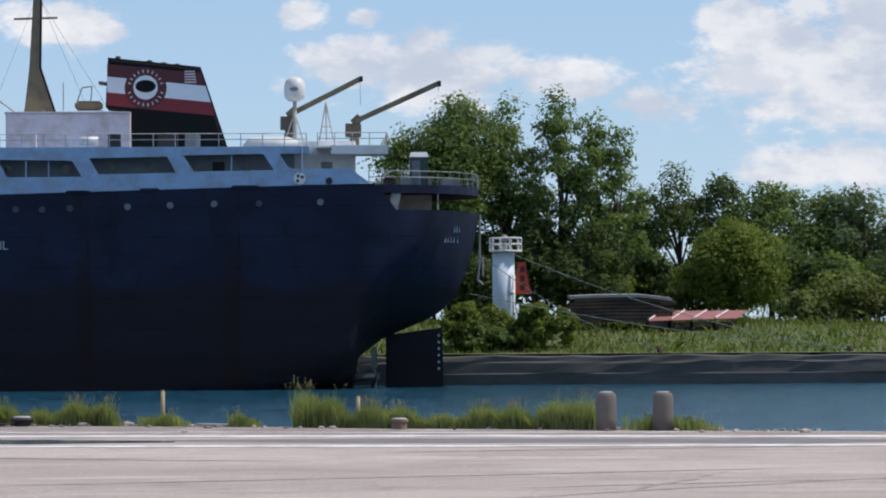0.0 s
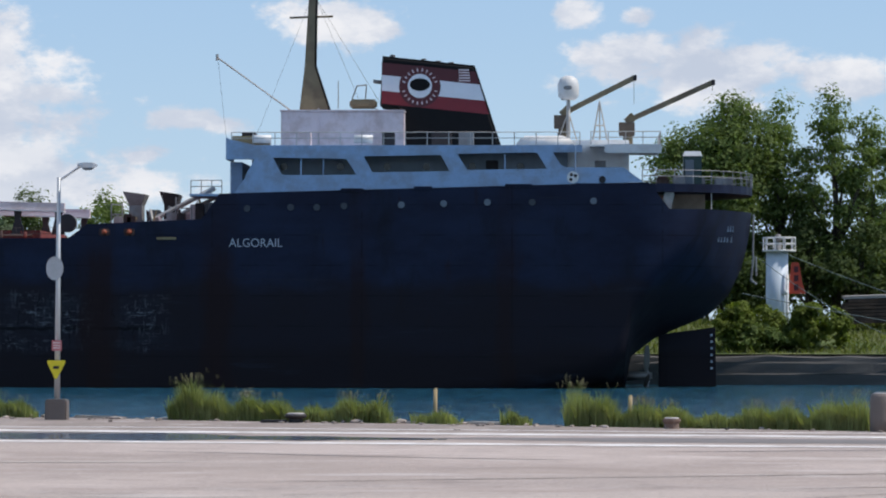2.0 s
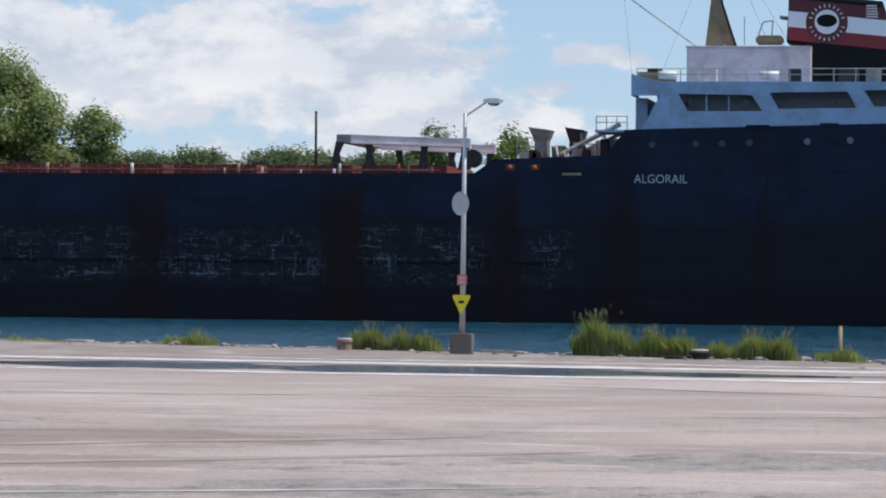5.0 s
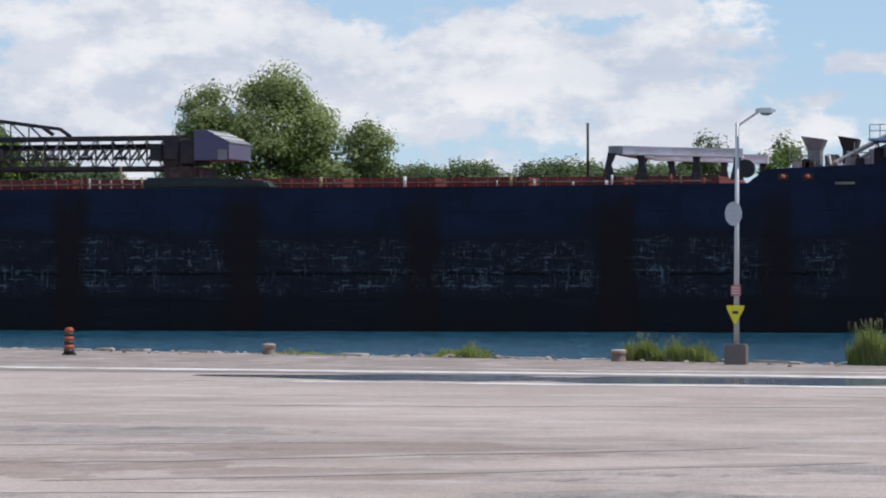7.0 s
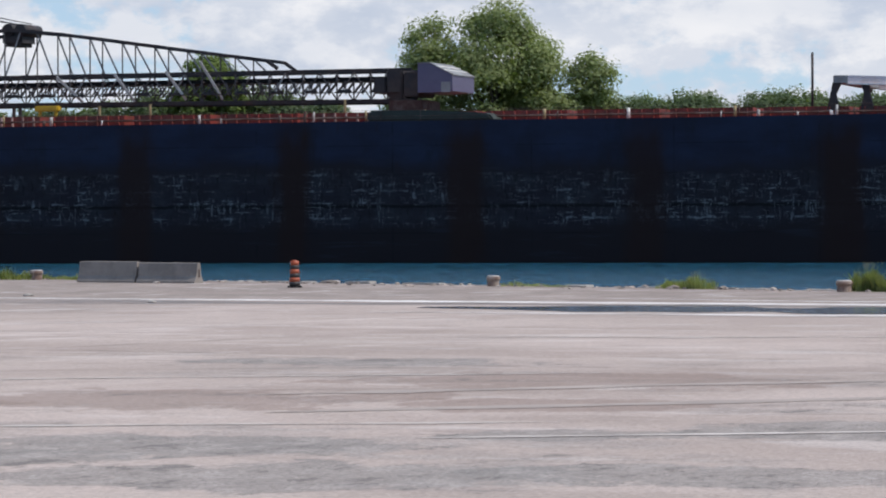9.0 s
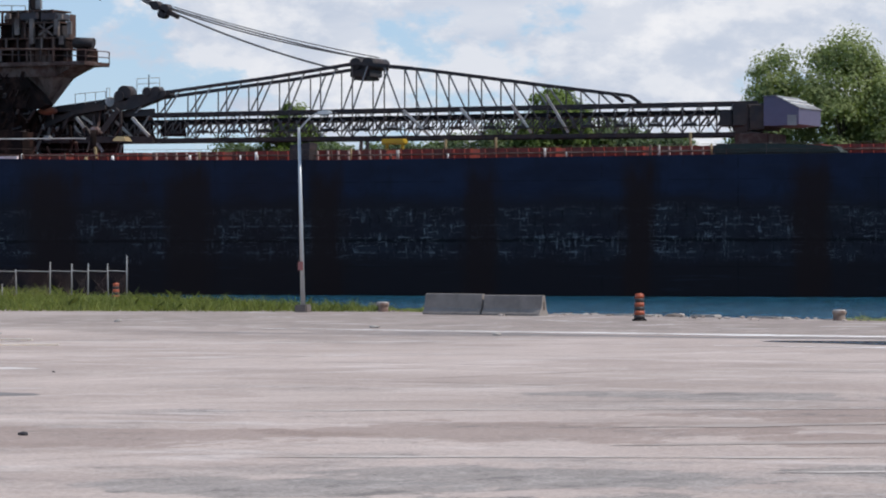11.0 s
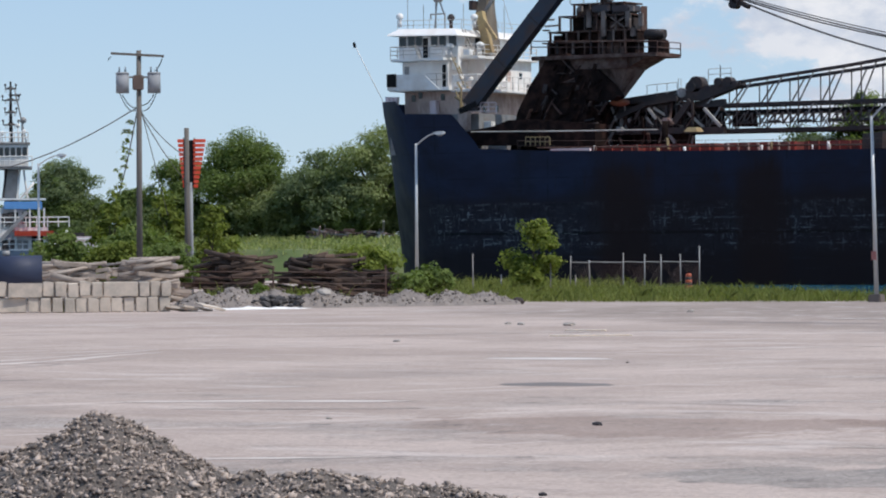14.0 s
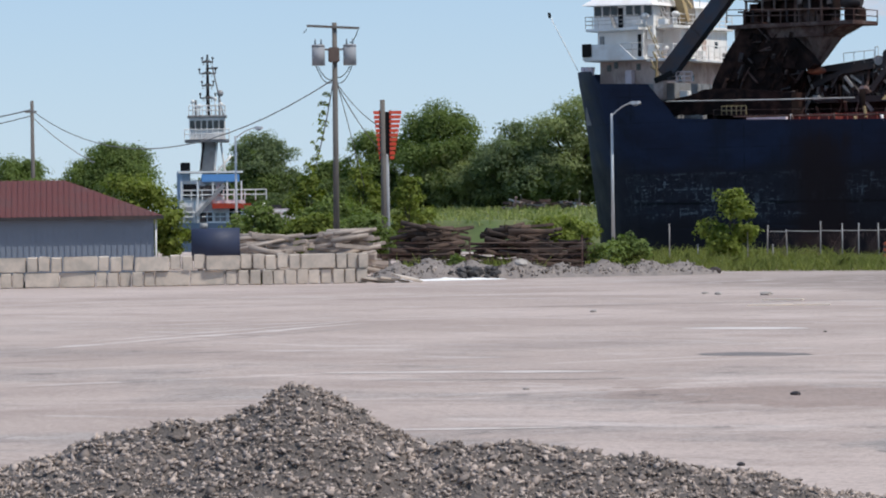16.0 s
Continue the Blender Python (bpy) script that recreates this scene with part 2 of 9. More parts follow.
def ground_mat():
    """Dusty worn concrete and packed gravel with pale dust, damp stains and tyre scuffs."""
    m = bpy.data.materials.new("dusty_hardstanding")
    m.use_nodes = True
    k = Nodes(m.node_tree)
    p = k.n("ShaderNodeBsdfPrincipled")
    pos = k.n("ShaderNodeNewGeometry").outputs["Position"]
    y_ = k.xyz(pos)[1]
    rag = k.noise(k.vec(pos, (.45, .30, 1)), 1.0, 9.0, 0.75)
    patch, mid, grit = k.noise(k.vec(pos, (.07, .07, 1)), 1.0, 6.0, 0.6), k.noise(k.vec(pos, (.45, .25, 1)), 1.0, 6.0, 0.65), k.noise(pos, 6.0, 6.0, 0.75)
    c = k.mix(k.ramp(patch, 0.35, 0.65), (0.395, 0.318, 0.278), (0.495, 0.405, 0.36))
    c = k.mix(k.math("MULTIPLY", k.ramp(mid, 0.50, 0.70), 0.24), c, (0.27, 0.212, 0.185))
    c = k.mix(k.math("MULTIPLY", k.ramp(k.noise(k.vec(pos, (.16, .4, 1)), 1.0, 5.0, .65), 0.57, 0.66), 0.42), c, (0.62, 0.56, 0.53))
    c = k.mix(k.math("MULTIPLY", k.ramp(k.noise(k.vec(pos, (.10, .3, 1)), 1.7, 5.0, .6), 0.62, 0.68), 0.30), c, (0.17, 0.145, 0.13))
    brown = k.ramp(k.noise(k.vec(pos, (.12, .15, 1)), 1.0, 7.0, .68), 0.51, 0.60)
    c = k.mix(k.math("MULTIPLY", brown, 0.38), c, (0.285, 0.222, 0.192))
    # scraped lines: one family along the rails, another across the western yard
    px_ = k.xyz(pos)[0]
    for ca, sa, thin, lo, amount, tone, gate in ((.98, -.2, .9, .62, .5, (0.64, 0.56, 0.515), k.ramp(y_, 44, 60)), (.98, -.2, .7, .645, .6, (0.20, 0.165, 0.15), k.ramp(y_, 44, 60)),
                                                 (.378, .925, .8, .61, .5, (0.64, 0.56, 0.515), k.ramp(px_, -30, -18, 1.0, 0.0)), (.378, .925, 1.1, .64, .6, (0.20, 0.165, 0.15), k.ramp(px_, -30, -18, 1.0, 0.0)),
                                                 (.95, .31, .8, .63, .5, (0.21, 0.175, 0.16), k.ramp(y_, 70, 92, 1.0, 0.0))):
        along = k.math("ADD", k.math("MULTIPLY", px_, ca), k.math("MULTIPLY", y_, sa))
        over = k.math("SUBTRACT", k.math("MULTIPLY", y_, ca), k.math("MULTIPLY", px_, sa))
        cv = k.n("ShaderNodeCombineXYZ")
        k.link(k.math("MULTIPLY", along, .035), cv.inputs[0])
        k.link(k.math("MULTIPLY", over, thin), cv.inputs[1])
        cv.inputs[2].default_value = lo * 40
        c = k.mix(k.math("MULTIPLY", k.math("MULTIPLY", k.ramp(k.noise(cv.outputs[0], 1.0, 3.0, .6), lo, lo + .05), k.math("MULTIPLY", gate, k.ramp(rag, .40, .58))), amount), c, tone)
    gx = k.n("ShaderNodeVectorMath")
    gx.operation = "ADD"
    k.link(pos, gx.inputs[0])
    gx.inputs[1].default_value = (31.0, 17.0, 0.0)
    loose = k.math("MULTIPLY", k.ramp(k.noise(k.vec(gx.outputs[0], (.11, .14, 1)), 1.0, 7.0, .7), 0.50, 0.60), k.ramp(y_, 52, 84, 1.0, 0.15))
    c = k.mix(k.math("MULTIPLY", loose, 0.45), c, (0.27, 0.243, 0.225))
    for cx, cy, rx, ry, tone in ((-16.6, 44.5, 3.2, 2.4, 0), (-13.6, 39.6, 3.4, 2.6, 0), (-8.6, 49.4, 2.4, 2.2, 0), (-8.6, 40.6, 3.0, 1.8, 0), (-12.6, 47.6, 1.8, 1.4, 0), (-18.6, 41.8, 2.8, 1.8, 0),
                                 (-15.8, 63.0, 4.4, 3.4, 1), (-20.5, 55.5, 4.0, 3.6, 1), (-27.0, 52.0, 4.5, 3.0, 1), (-14.5, 55.0, 2.6, 2.2, 1), (-4.0, 58.0, 4.0, 2.4, 0), (3.5, 47.0, 3.6, 2.6, 1), (8.0, 60.0, 5.0, 3.0, 0), (-2.0, 40.0, 2.6, 2.0, 1), (-22.0, 70.0, 4.0, 2.0, 0)):
        ex = k.math("MULTIPLY", k.math("SUBTRACT", k.xyz(pos)[0], cx), 1.0 / rx)
        ey = k.math("MULTIPLY", k.math("SUBTRACT", y_, cy), 1.0 / ry)
        dd = k.math("ADD", k.math("ADD", k.math("MULTIPLY", ex, ex), k.math("MULTIPLY", ey, ey)), k.math("MULTIPLY", k.math("SUBTRACT", rag, 0.5), 5.5))
        spot = k.ramp(dd, 0.75, 1.05, 1.0, 0.0)
        if tone:
            c = k.mix(k.math("MULTIPLY", spot, 0.6), c, (0.255, 0.185, 0.155))
        else:
            c = k.mix(k.math("MULTIPLY", spot, 0.68), c, (0.245, 0.222, 0.205))
            loose = k.math("MAXIMUM", loose, spot)
    apron = k.ramp(k.math("ADD", k.math("ADD", y_, k.math("MULTIPLY", px_, .215)), k.math("MULTIPLY", k.math("SUBTRACT", rag, .5), 9.0)), 110.5, 112.5)
    apron = k.math("MULTIPLY", apron, k.ramp(px_, -86, -70))
    west = k.math("MULTIPLY", k.ramp(k.math("ADD", k.math("ADD", y_, k.math("MULTIPLY", px_, .8)), k.math("MULTIPLY", k.math("SUBTRACT", rag, .5), 12.0)), 66, 70), k.math("MULTIPLY", k.ramp(px_, -46, -38, 1.0, 0.0), k.ramp(px_, -92, -74)))
    apron = k.math("MAXIMUM", apron, k.math("MULTIPLY", west, .75))
    c = k.mix(k.math("MULTIPLY", apron, k.ramp(mid, .35, .60, .45, .85)), c, (0.245, 0.200, 0.175))
    c = k.mix(k.math("MULTIPLY", apron, k.ramp(k.noise(k.vec(pos, (.35, .5, 1)), 1.0, 5.0, .7), .56, .62, 0.0, .8)), c, (0.52, 0.46, 0.425))
    shingle = k.noise(k.vec(pos, (1.2, .6, 1)), 1.0, 7.0, .78)
    c = k.mix(k.math("MULTIPLY", loose, k.ramp(shingle, .52, .58, 0.0, .5)), c, (0.43, 0.375, 0.345))
    c = k.mix(k.math("MULTIPLY", loose, k.ramp(shingle, .40, .46, .7, 0.0)), c, (0.15, 0.132, 0.122))
    fine = k.noise(k.vec(pos, (1, .6, 1)), 17.0, 5.0, 0.75)
    c = k.mix(k.math("MULTIPLY", k.math("ADD", k.math("MULTIPLY", loose, .25), .12), k.ramp(fine, 0.57, 0.66)), c, (0.56, 0.51, 0.48))
    c = k.mix(k.math("MULTIPLY", k.math("ADD", k.math("MULTIPLY", loose, .5), .16), k.ramp(fine, 0.38, 0.44, 1.0, 0.0)), c, (0.13, 0.11, 0.10))
    g = k.ramp(k.math("ADD", k.math("MULTIPLY", grit, .5), k.math("MULTIPLY", fine, .5)), 0.34, 0.66, 0.76, 1.22)
    comb = k.n("ShaderNodeCombineColor")
    for s in comb.inputs[:3]:
        k.link(g, s)
    k.link(k.mix(1.0, c, comb.outputs[0], "MULTIPLY"), p.inputs["Base Color"])
    p.inputs["Roughness"].default_value = 0.9
    p.inputs["Specular IOR Level"].default_value = 0.2
    b = k.n("ShaderNodeBump")
    b.inputs["Strength"].default_value, b.inputs["Distance"].default_value = 0.5, 0.02
    k.link(grit, b.inputs["Height"])
    k.link(b.outputs[0], p.inputs["Normal"])
    k.link(p.outputs[0], k.n("ShaderNodeOutputMaterial").inputs[0])
    return m


def water_mat():
    m = bpy.data.materials.new("harbour_water")
    m.use_nodes = True
    k = Nodes(m.node_tree)
    p = k.n("ShaderNodeBsdfPrincipled")
    pos = k.n("ShaderNodeNewGeometry").outputs["Position"]
    # Ripple shading is painted: dark troughs, lighter backs in the base colour
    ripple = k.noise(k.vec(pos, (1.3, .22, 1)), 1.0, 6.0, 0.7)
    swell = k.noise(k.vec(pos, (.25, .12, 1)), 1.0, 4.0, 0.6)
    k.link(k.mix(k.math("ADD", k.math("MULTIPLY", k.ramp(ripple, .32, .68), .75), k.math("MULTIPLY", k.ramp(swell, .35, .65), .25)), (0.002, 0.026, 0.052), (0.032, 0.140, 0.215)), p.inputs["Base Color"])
    # Painted sparkle: pale glints on the crests, dark hollows between
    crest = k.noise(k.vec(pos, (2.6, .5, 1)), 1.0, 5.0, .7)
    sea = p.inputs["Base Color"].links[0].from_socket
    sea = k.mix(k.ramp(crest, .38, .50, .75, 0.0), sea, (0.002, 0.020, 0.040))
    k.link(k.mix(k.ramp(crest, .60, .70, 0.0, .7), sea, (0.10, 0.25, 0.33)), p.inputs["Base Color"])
    p.inputs["Roughness"].default_value = 0.15
    p.inputs["Specular IOR Level"].default_value = 0.28
    p.inputs["IOR"].default_value = 1.33
    b = k.n("ShaderNodeBump")
    b.inputs["Strength"].default_value, b.inputs["Distance"].default_value = 1.0, 0.55
    k.link(k.math("ADD", ripple, k.math("MULTIPLY", swell, 1.5)), b.inputs["Height"])
    k.link(b.outputs[0], p.inputs["Normal"])
    k.link(p.outputs[0], k.n("ShaderNodeOutputMaterial").inputs[0])
    return m


def leaf_mat(name, dark, light, sheen=0.0):
    m = bpy.data.materials.new(name)
    m.use_nodes = True
    k = Nodes(m.node_tree)
    geo = k.n("ShaderNodeNewGeometry")
    r = geo.outputs["Random Per Island"]
    big = k.noise(geo.outputs["Position"], 0.35, 3.0)
    f = k.math("ADD", k.math("MULTIPLY", r, 0.6), k.math("MULTIPLY", k.ramp(big, .3, .7), 0.4))
    c = k.mix(f, dark, light)
    d, tr = k.n("ShaderNodeBsdfPrincipled"), k.n("ShaderNodeBsdfTranslucent")
    k.link(c, d.inputs["Base Color"])
    d.inputs["Roughness"].default_value = 0.55
    d.inputs["Specular IOR Level"].default_value = 0.08
    k.link(k.mix(1.0, c, (1.0, 1.15, 0.45), "MULTIPLY"), tr.inputs[0])
    mx = k.n("ShaderNodeMixShader")
    mx.inputs[0].default_value = 0.42
    k.link(d.outputs[0], mx.inputs[1])
    k.link(tr.outputs[0], mx.inputs[2])
    k.link(mx.outputs[0], k.n("ShaderNodeOutputMaterial").inputs[0])
    return m


HULL, GROUND, WATERM = hull_mat(), ground_mat(), water_mat()
LEAF = leaf_mat("tree_leaves", (0.07, 0.105, 0.033), (0.24, 0.30, 0.10))
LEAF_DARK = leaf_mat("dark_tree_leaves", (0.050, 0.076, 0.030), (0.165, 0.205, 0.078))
LEAF_LIME = leaf_mat("bush_leaves", (0.085, 0.115, 0.022), (0.27, 0.31, 0.075))
# Lighter leaf copy: sun and distance haze painted into the green
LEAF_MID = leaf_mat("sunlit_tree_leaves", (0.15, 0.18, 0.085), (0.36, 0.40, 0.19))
# No haze in the air; both leaf colours are greyed to paint it
LEAF_HAZE = leaf_mat("haze_tinted_leaves", (0.10, 0.135, 0.075), (0.24, 0.29, 0.15))
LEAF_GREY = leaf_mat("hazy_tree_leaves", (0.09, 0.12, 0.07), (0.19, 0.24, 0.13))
GRASS = leaf_mat("grass_blades", (0.085, 0.105, 0.034), (0.28, 0.30, 0.105))
REED = leaf_mat("reed_blades", (0.17, 0.20, 0.07), (0.46, 0.47, 0.21))
PLUME = mat("dull_seed_heads", (0.24, 0.21, 0.11), 0.9, var=0.3)
BARK = mat("bark", (0.07, 0.055, 0.045), 0.9, var=0.4, bump=0.6)
LBLUE = mat("pale_blue_paint", (0.29, 0.42, 0.61), 0.5, var=0.16, tint=(0.20, 0.17, 0.15), tint_amount=0.35, tint_scale=0.5)
WHITE = mat("white_paint", (0.78, 0.77, 0.75), 0.5, var=0.10, tint=(0.45, 0.36, 0.28), tint_amount=0.3, tint_scale=0.45)
PINKISH = mat("faded_white_paint", (0.70, 0.60, 0.62), 0.6, var=0.10, tint=(0.38, 0.25, 0.20), tint_amount=0.4, tint_scale=0.6)
BLACK = mat("black_paint", (0.010, 0.010, 0.011), 0.6, var=0.3, spec=0.12)
MAROON = mat("dark_red_paint", (0.085, 0.010, 0.016), 0.5, var=0.2)
RED = mat("red_band_paint", (0.20, 0.013, 0.022), 0.5, var=0.2)
WBAND = mat("white_band_paint", (0.74, 0.76, 0.80), 0.5, var=0.08)
BUFF = mat("buff_paint", (0.34, 0.26, 0.13), 0.6, var=0.25, tint=(0.14, 0.08, 0.04), tint_amount=0.5)
OCHRE = mat("dull_ochre_paint", (0.20, 0.16, 0.095), 0.6, var=0.25, tint=(0.09, 0.06, 0.04), tint_amount=0.5)
DARKST = mat("grimy_dark_steel", (0.032, 0.029, 0.032), 0.7, metal=0.2, var=0.4, tint=(0.10, 0.06, 0.045), tint_amount=0.4)
# Boom lattice steel, sunlight on the bars put into a lighter colour
LATT = mat("sunlit_lattice_steel", (0.085, 0.078, 0.078), 0.7, metal=0.1, var=0.4, tint=(0.16, 0.11, 0.09), tint_amount=0.4)
GREYST = mat("grey_steel", (0.28, 0.28, 0.28), 0.6, metal=0.2, var=0.3, tint=(0.15, 0.10, 0.08), tint_amount=0.4)
RUST = mat("rusty_steel", (0.066, 0.031, 0.024), 0.85, var=0.5, scale=0.9, tint=(0.19, 0.15, 0.13), tint_amount=0.5, tint_scale=0.7, bump=0.5)
SOOT = mat("sooty_plate", (0.013, 0.009, 0.0085), 0.9, var=0.7, scale=1.3, tint=(0.060, 0.031, 0.024), tint_amount=0.5, tint_scale=0.6, bump=0.7, spec=0.08)
TANGREY = mat("tan_grey_mast_paint", (0.17, 0.135, 0.10), 0.6, var=0.3, tint=(0.30, 0.26, 0.21), tint_amount=0.5, stretch=(1, 1, .3))
HATCHP = mat("faded_pink_hatch_paint", (0.42, 0.30, 0.27), 0.7, var=0.35, tint=(0.12, 0.06, 0.05), tint_amount=0.7)
REDOX = mat("red_oxide_paint", (0.22, 0.034, 0.024), 0.7, var=0.45, scale=1.0, tint=(0.07, 0.03, 0.025), tint_amount=0.7, tint_scale=0.8)
RAILP = mat("off_white_rail_paint", (0.50, 0.48, 0.45), 0.6, var=0.2, tint=(0.22, 0.15, 0.11), tint_amount=0.4)
GALV = mat("galvanised_steel", (0.50, 0.51, 0.52), 0.45, metal=0.4, var=0.12)
CONC = mat("concrete", (0.40, 0.36, 0.325), 0.9, var=0.22, scale=1.2, bump=0.4, tint=(0.24, 0.22, 0.20), tint_amount=0.5, tint_scale=0.9)
BLOCKC = mat("block_concrete", (0.52, 0.445, 0.375), 0.9, var=0.22, scale=1.2, bump=0.4, island=0.14, tint=(0.27, 0.25, 0.22), tint_amount=0.5, tint_scale=1.1)
QUAYC = mat("weathered_quay_concrete", (0.10, 0.092, 0.086), 0.95, var=0.4, scale=0.5, bump=0.7, tint=(0.07, 0.065, 0.06), tint_amount=0.7, tint_scale=0.35, stretch=(.5, 1, 1.6))
SOIL = mat("grassy_soil", (0.085, 0.12, 0.035), 0.95, var=0.5, scale=0.25, fine=3.0, bump=0.5, tint=(0.15, 0.15, 0.06), tint_amount=0.6, tint_scale=0.2)
TIMBER = mat("weathered_timber", (0.40, 0.335, 0.29), 0.85, var=0.3, island=0.4, tint=(0.17, 0.13, 0.10), tint_amount=0.5)
TIMBERD = mat("dark_rotten_timber", (0.045, 0.031, 0.025), 0.9, var=0.5, island=0.3, tint=(0.16, 0.10, 0.07), tint_amount=0.5)
POLEW = mat("grey_pole_wood", (0.125, 0.112, 0.102), 0.85, var=0.3, stretch=(1, 1, .15))
GRAVEL = mat("crushed_gravel", (0.30, 0.245, 0.212), 0.85, var=0.35, scale=1.2, fine=30.0, bump=0.3, island=0.62)
# Underlay of the near heap: shade between stones put into a dark colour
HEAPSHADE = mat("gravel_gap_shade", (0.12, 0.102, 0.092), 0.95, var=0.4, scale=2.0, fine=30.0, bump=0.8)
GREYH = mat("grey_fines", (0.225, 0.195, 0.178), 0.9, var=0.25, scale=1.0, fine=8, bump=0.6)
ORANGE = mat("faded_orange_plastic", (0.36, 0.075, 0.03), 0.5, var=0.2)
SIGNRED = mat("red_orange_sign", (0.62, 0.07, 0.03), 0.5, var=0.12)
YELLOW = mat("yellow_sign", (0.75, 0.62, 0.02), 0.45, var=0.08)
YELLOWP = mat("yellow_paint", (0.50, 0.33, 0.02), 0.6, var=0.25)
ROOFR = mat("red_metal_roof", (0.120, 0.034, 0.030), 0.65, var=0.3, scale=.5, tint=(0.075, 0.04, 0.035), tint_amount=0.5)
CANS = mat("weathered_grey_enamel", (0.27, 0.28, 0.30), 0.75, var=0.2)
CLAD = mat("blue_grey_cladding", (0.17, 0.20, 0.25), 0.5, var=0.1)
SKYBLUE = mat("bright_blue_paint", (0.12, 0.30, 0.60), 0.5, var=0.1)
GLASS = mat("dark_window_glass", (0.02, 0.025, 0.03), 0.08, var=0.1)
PORT = mat("porthole_cover", (0.13, 0.16, 0.19), 0.4, var=0.15)
ROPE = mat("mooring_rope", (0.14, 0.17, 0.16), 0.9, var=0.2)
CABLE = mat("steel_cable", (0.10, 0.10, 0.105), 0.6, metal=0.3, var=0.2)
PALE = mat("pale_dusty_concrete", (0.60, 0.55, 0.52), 0.9, var=0.2, scale=.4, bump=0.3)
DARKG = mat("dark_wet_grit", (0.19, 0.16, 0.145), 0.7, var=0.4, scale=.5)
POSTC = mat("brown_grey_concrete", (0.16, 0.132, 0.118), 0.9, var=0.2, bump=0.4)
PURPLE = mat("dull_violet_paint", (0.11, 0.095, 0.16), 0.5, var=0.15)


# ---- mesh helpers ----
def box(bm, x0, x1, y0, y1, z0, z1, bev=0.0):
    v = [bm.verts.new(c) for c in ((x0, y0, z0), (x1, y0, z0), (x1, y1, z0), (x0, y1, z0), (x0, y0, z1), (x1, y0, z1), (x1, y1, z1), (x0, y1, z1))]
    fs = [bm.faces.new([v[i] for i in q]) for q in ((3, 2, 1, 0), (4, 5, 6, 7), (0, 1, 5, 4), (1, 2, 6, 5), (2, 3, 7, 6), (3, 0, 4, 7))]
    if bev:
        bmesh.ops.bevel(bm, geom=list({e for f in fs for e in f.edges}), offset=bev, segments=2, affect="EDGES")
    return v


def tube(bm, p, q, r, r2=None, n=8, caps=True):
    """A round bar from p to q."""
    p, q = Vector(p), Vector(q)
    r2 = r if r2 is None else r2
    d = (q - p).normalized()
    a = d.cross(Vector((0, 0, 1)) if abs(d.z) < 0.9 else Vector((1, 0, 0))).normalized()
    b = d.cross(a)
    rings = []
    for c, rad in ((p, r), (q, r2)):
        rings.append([bm.verts.new(c + (a * math.cos(2 * math.pi * i / n) + b * math.sin(2 * math.pi * i / n)) * rad) for i in range(n)])
    for i in range(n):
        bm.faces.new((rings[0][i], rings[0][(i + 1) % n], rings[1][(i + 1) % n], rings[1][i])).smooth = n > 6
    if caps:
        bm.faces.new(rings[0][::-1])
        bm.faces.new(rings[1])


def bar(bm, p, q, w=0.2, h=None):
    """A square bar from p to q."""
    p, q = Vector(p), Vector(q)
    h = w if h is None else h
    d = (q - p).normalized()
    a = d.cross(Vector((0, 0, 1)) if abs(d.z) < 0.95 else Vector((0, 1, 0))).normalized() * w / 2
    b = d.cross(a.normalized()) * h / 2
    r = [[bm.verts.new(c + s * a + t * b) for s, t in ((-1, -1), (1, -1), (1, 1), (-1, 1))] for c in (p, q)]
    for i in range(4):
        bm.faces.new((r[0][i], r[0][(i + 1) % 4], r[1][(i + 1) % 4], r[1][i]))
    bm.faces.new(r[0][::-1])
    bm.faces.new(r[1])


def prism(bm, poly, y0, y1):
    """A plate with the outline poly in x, z, from y0 to y1."""
    a = [bm.verts.new((x, y0, z)) for x, z in poly]
    b = [bm.verts.new((x, y1, z)) for x, z in poly]
    n = len(poly)
    bm.faces.new(a)
    bm.faces.new(b[::-1])
    for i in range(n):
        bm.faces.new((a[i], b[i], b[(i + 1) % n], a[(i + 1) % n]))


def path_tube(bm, pts, r, n=5):
    """One continuous round wire through points."""
    pts = [Vector(p) for p in pts]
    rings = []
    for i, p in enumerate(pts):
        d = (pts[min(i + 1, len(pts) - 1)] - pts[max(i - 1, 0)]).normalized()
        a = d.cross(Vector((0.02, 0.03, 1)) if abs(d.z) < 0.95 else Vector((1, 0, 0))).normalized()
        b = d.cross(a)
        rings.append([p + (a * math.cos(2 * math.pi * k / n) + b * math.sin(2 * math.pi * k / n)) * r for k in range(n)])
    loft(bm, rings)


def ball(bm, c, r, sx=1, sy=1, sz=1, u=12, v=8):
    bmesh.ops.create_uvsphere(bm, u_segments=u, v_segments=v, radius=r, matrix=Matrix.Translation(c) @ Matrix.Diagonal((sx, sy, sz, 1)))


def loft(bm, rings, close=True, caps=True):
    vs = [[bm.verts.new(c) for c in r] for r in rings]
    n = len(rings[0])
    for a, b in zip(vs, vs[1:]):
        for i in range(n if close else n - 1):
            bm.faces.new((a[i], a[(i + 1) % n], b[(i + 1) % n], b[i]))
    if caps and close:
        bm.faces.new(vs[0][::-1])
        bm.faces.new(vs[-1])


def mesh_of(name, bm, material, smooth=False):
    bmesh.ops.recalc_face_normals(bm, faces=bm.faces[:])
    me = bpy.data.meshes.new(name)
    bm.to_mesh(me)
    bm.free()
    me.materials.append(material)
    if smooth:
        for f in me.polygons:
            f.use_smooth = True
    return me


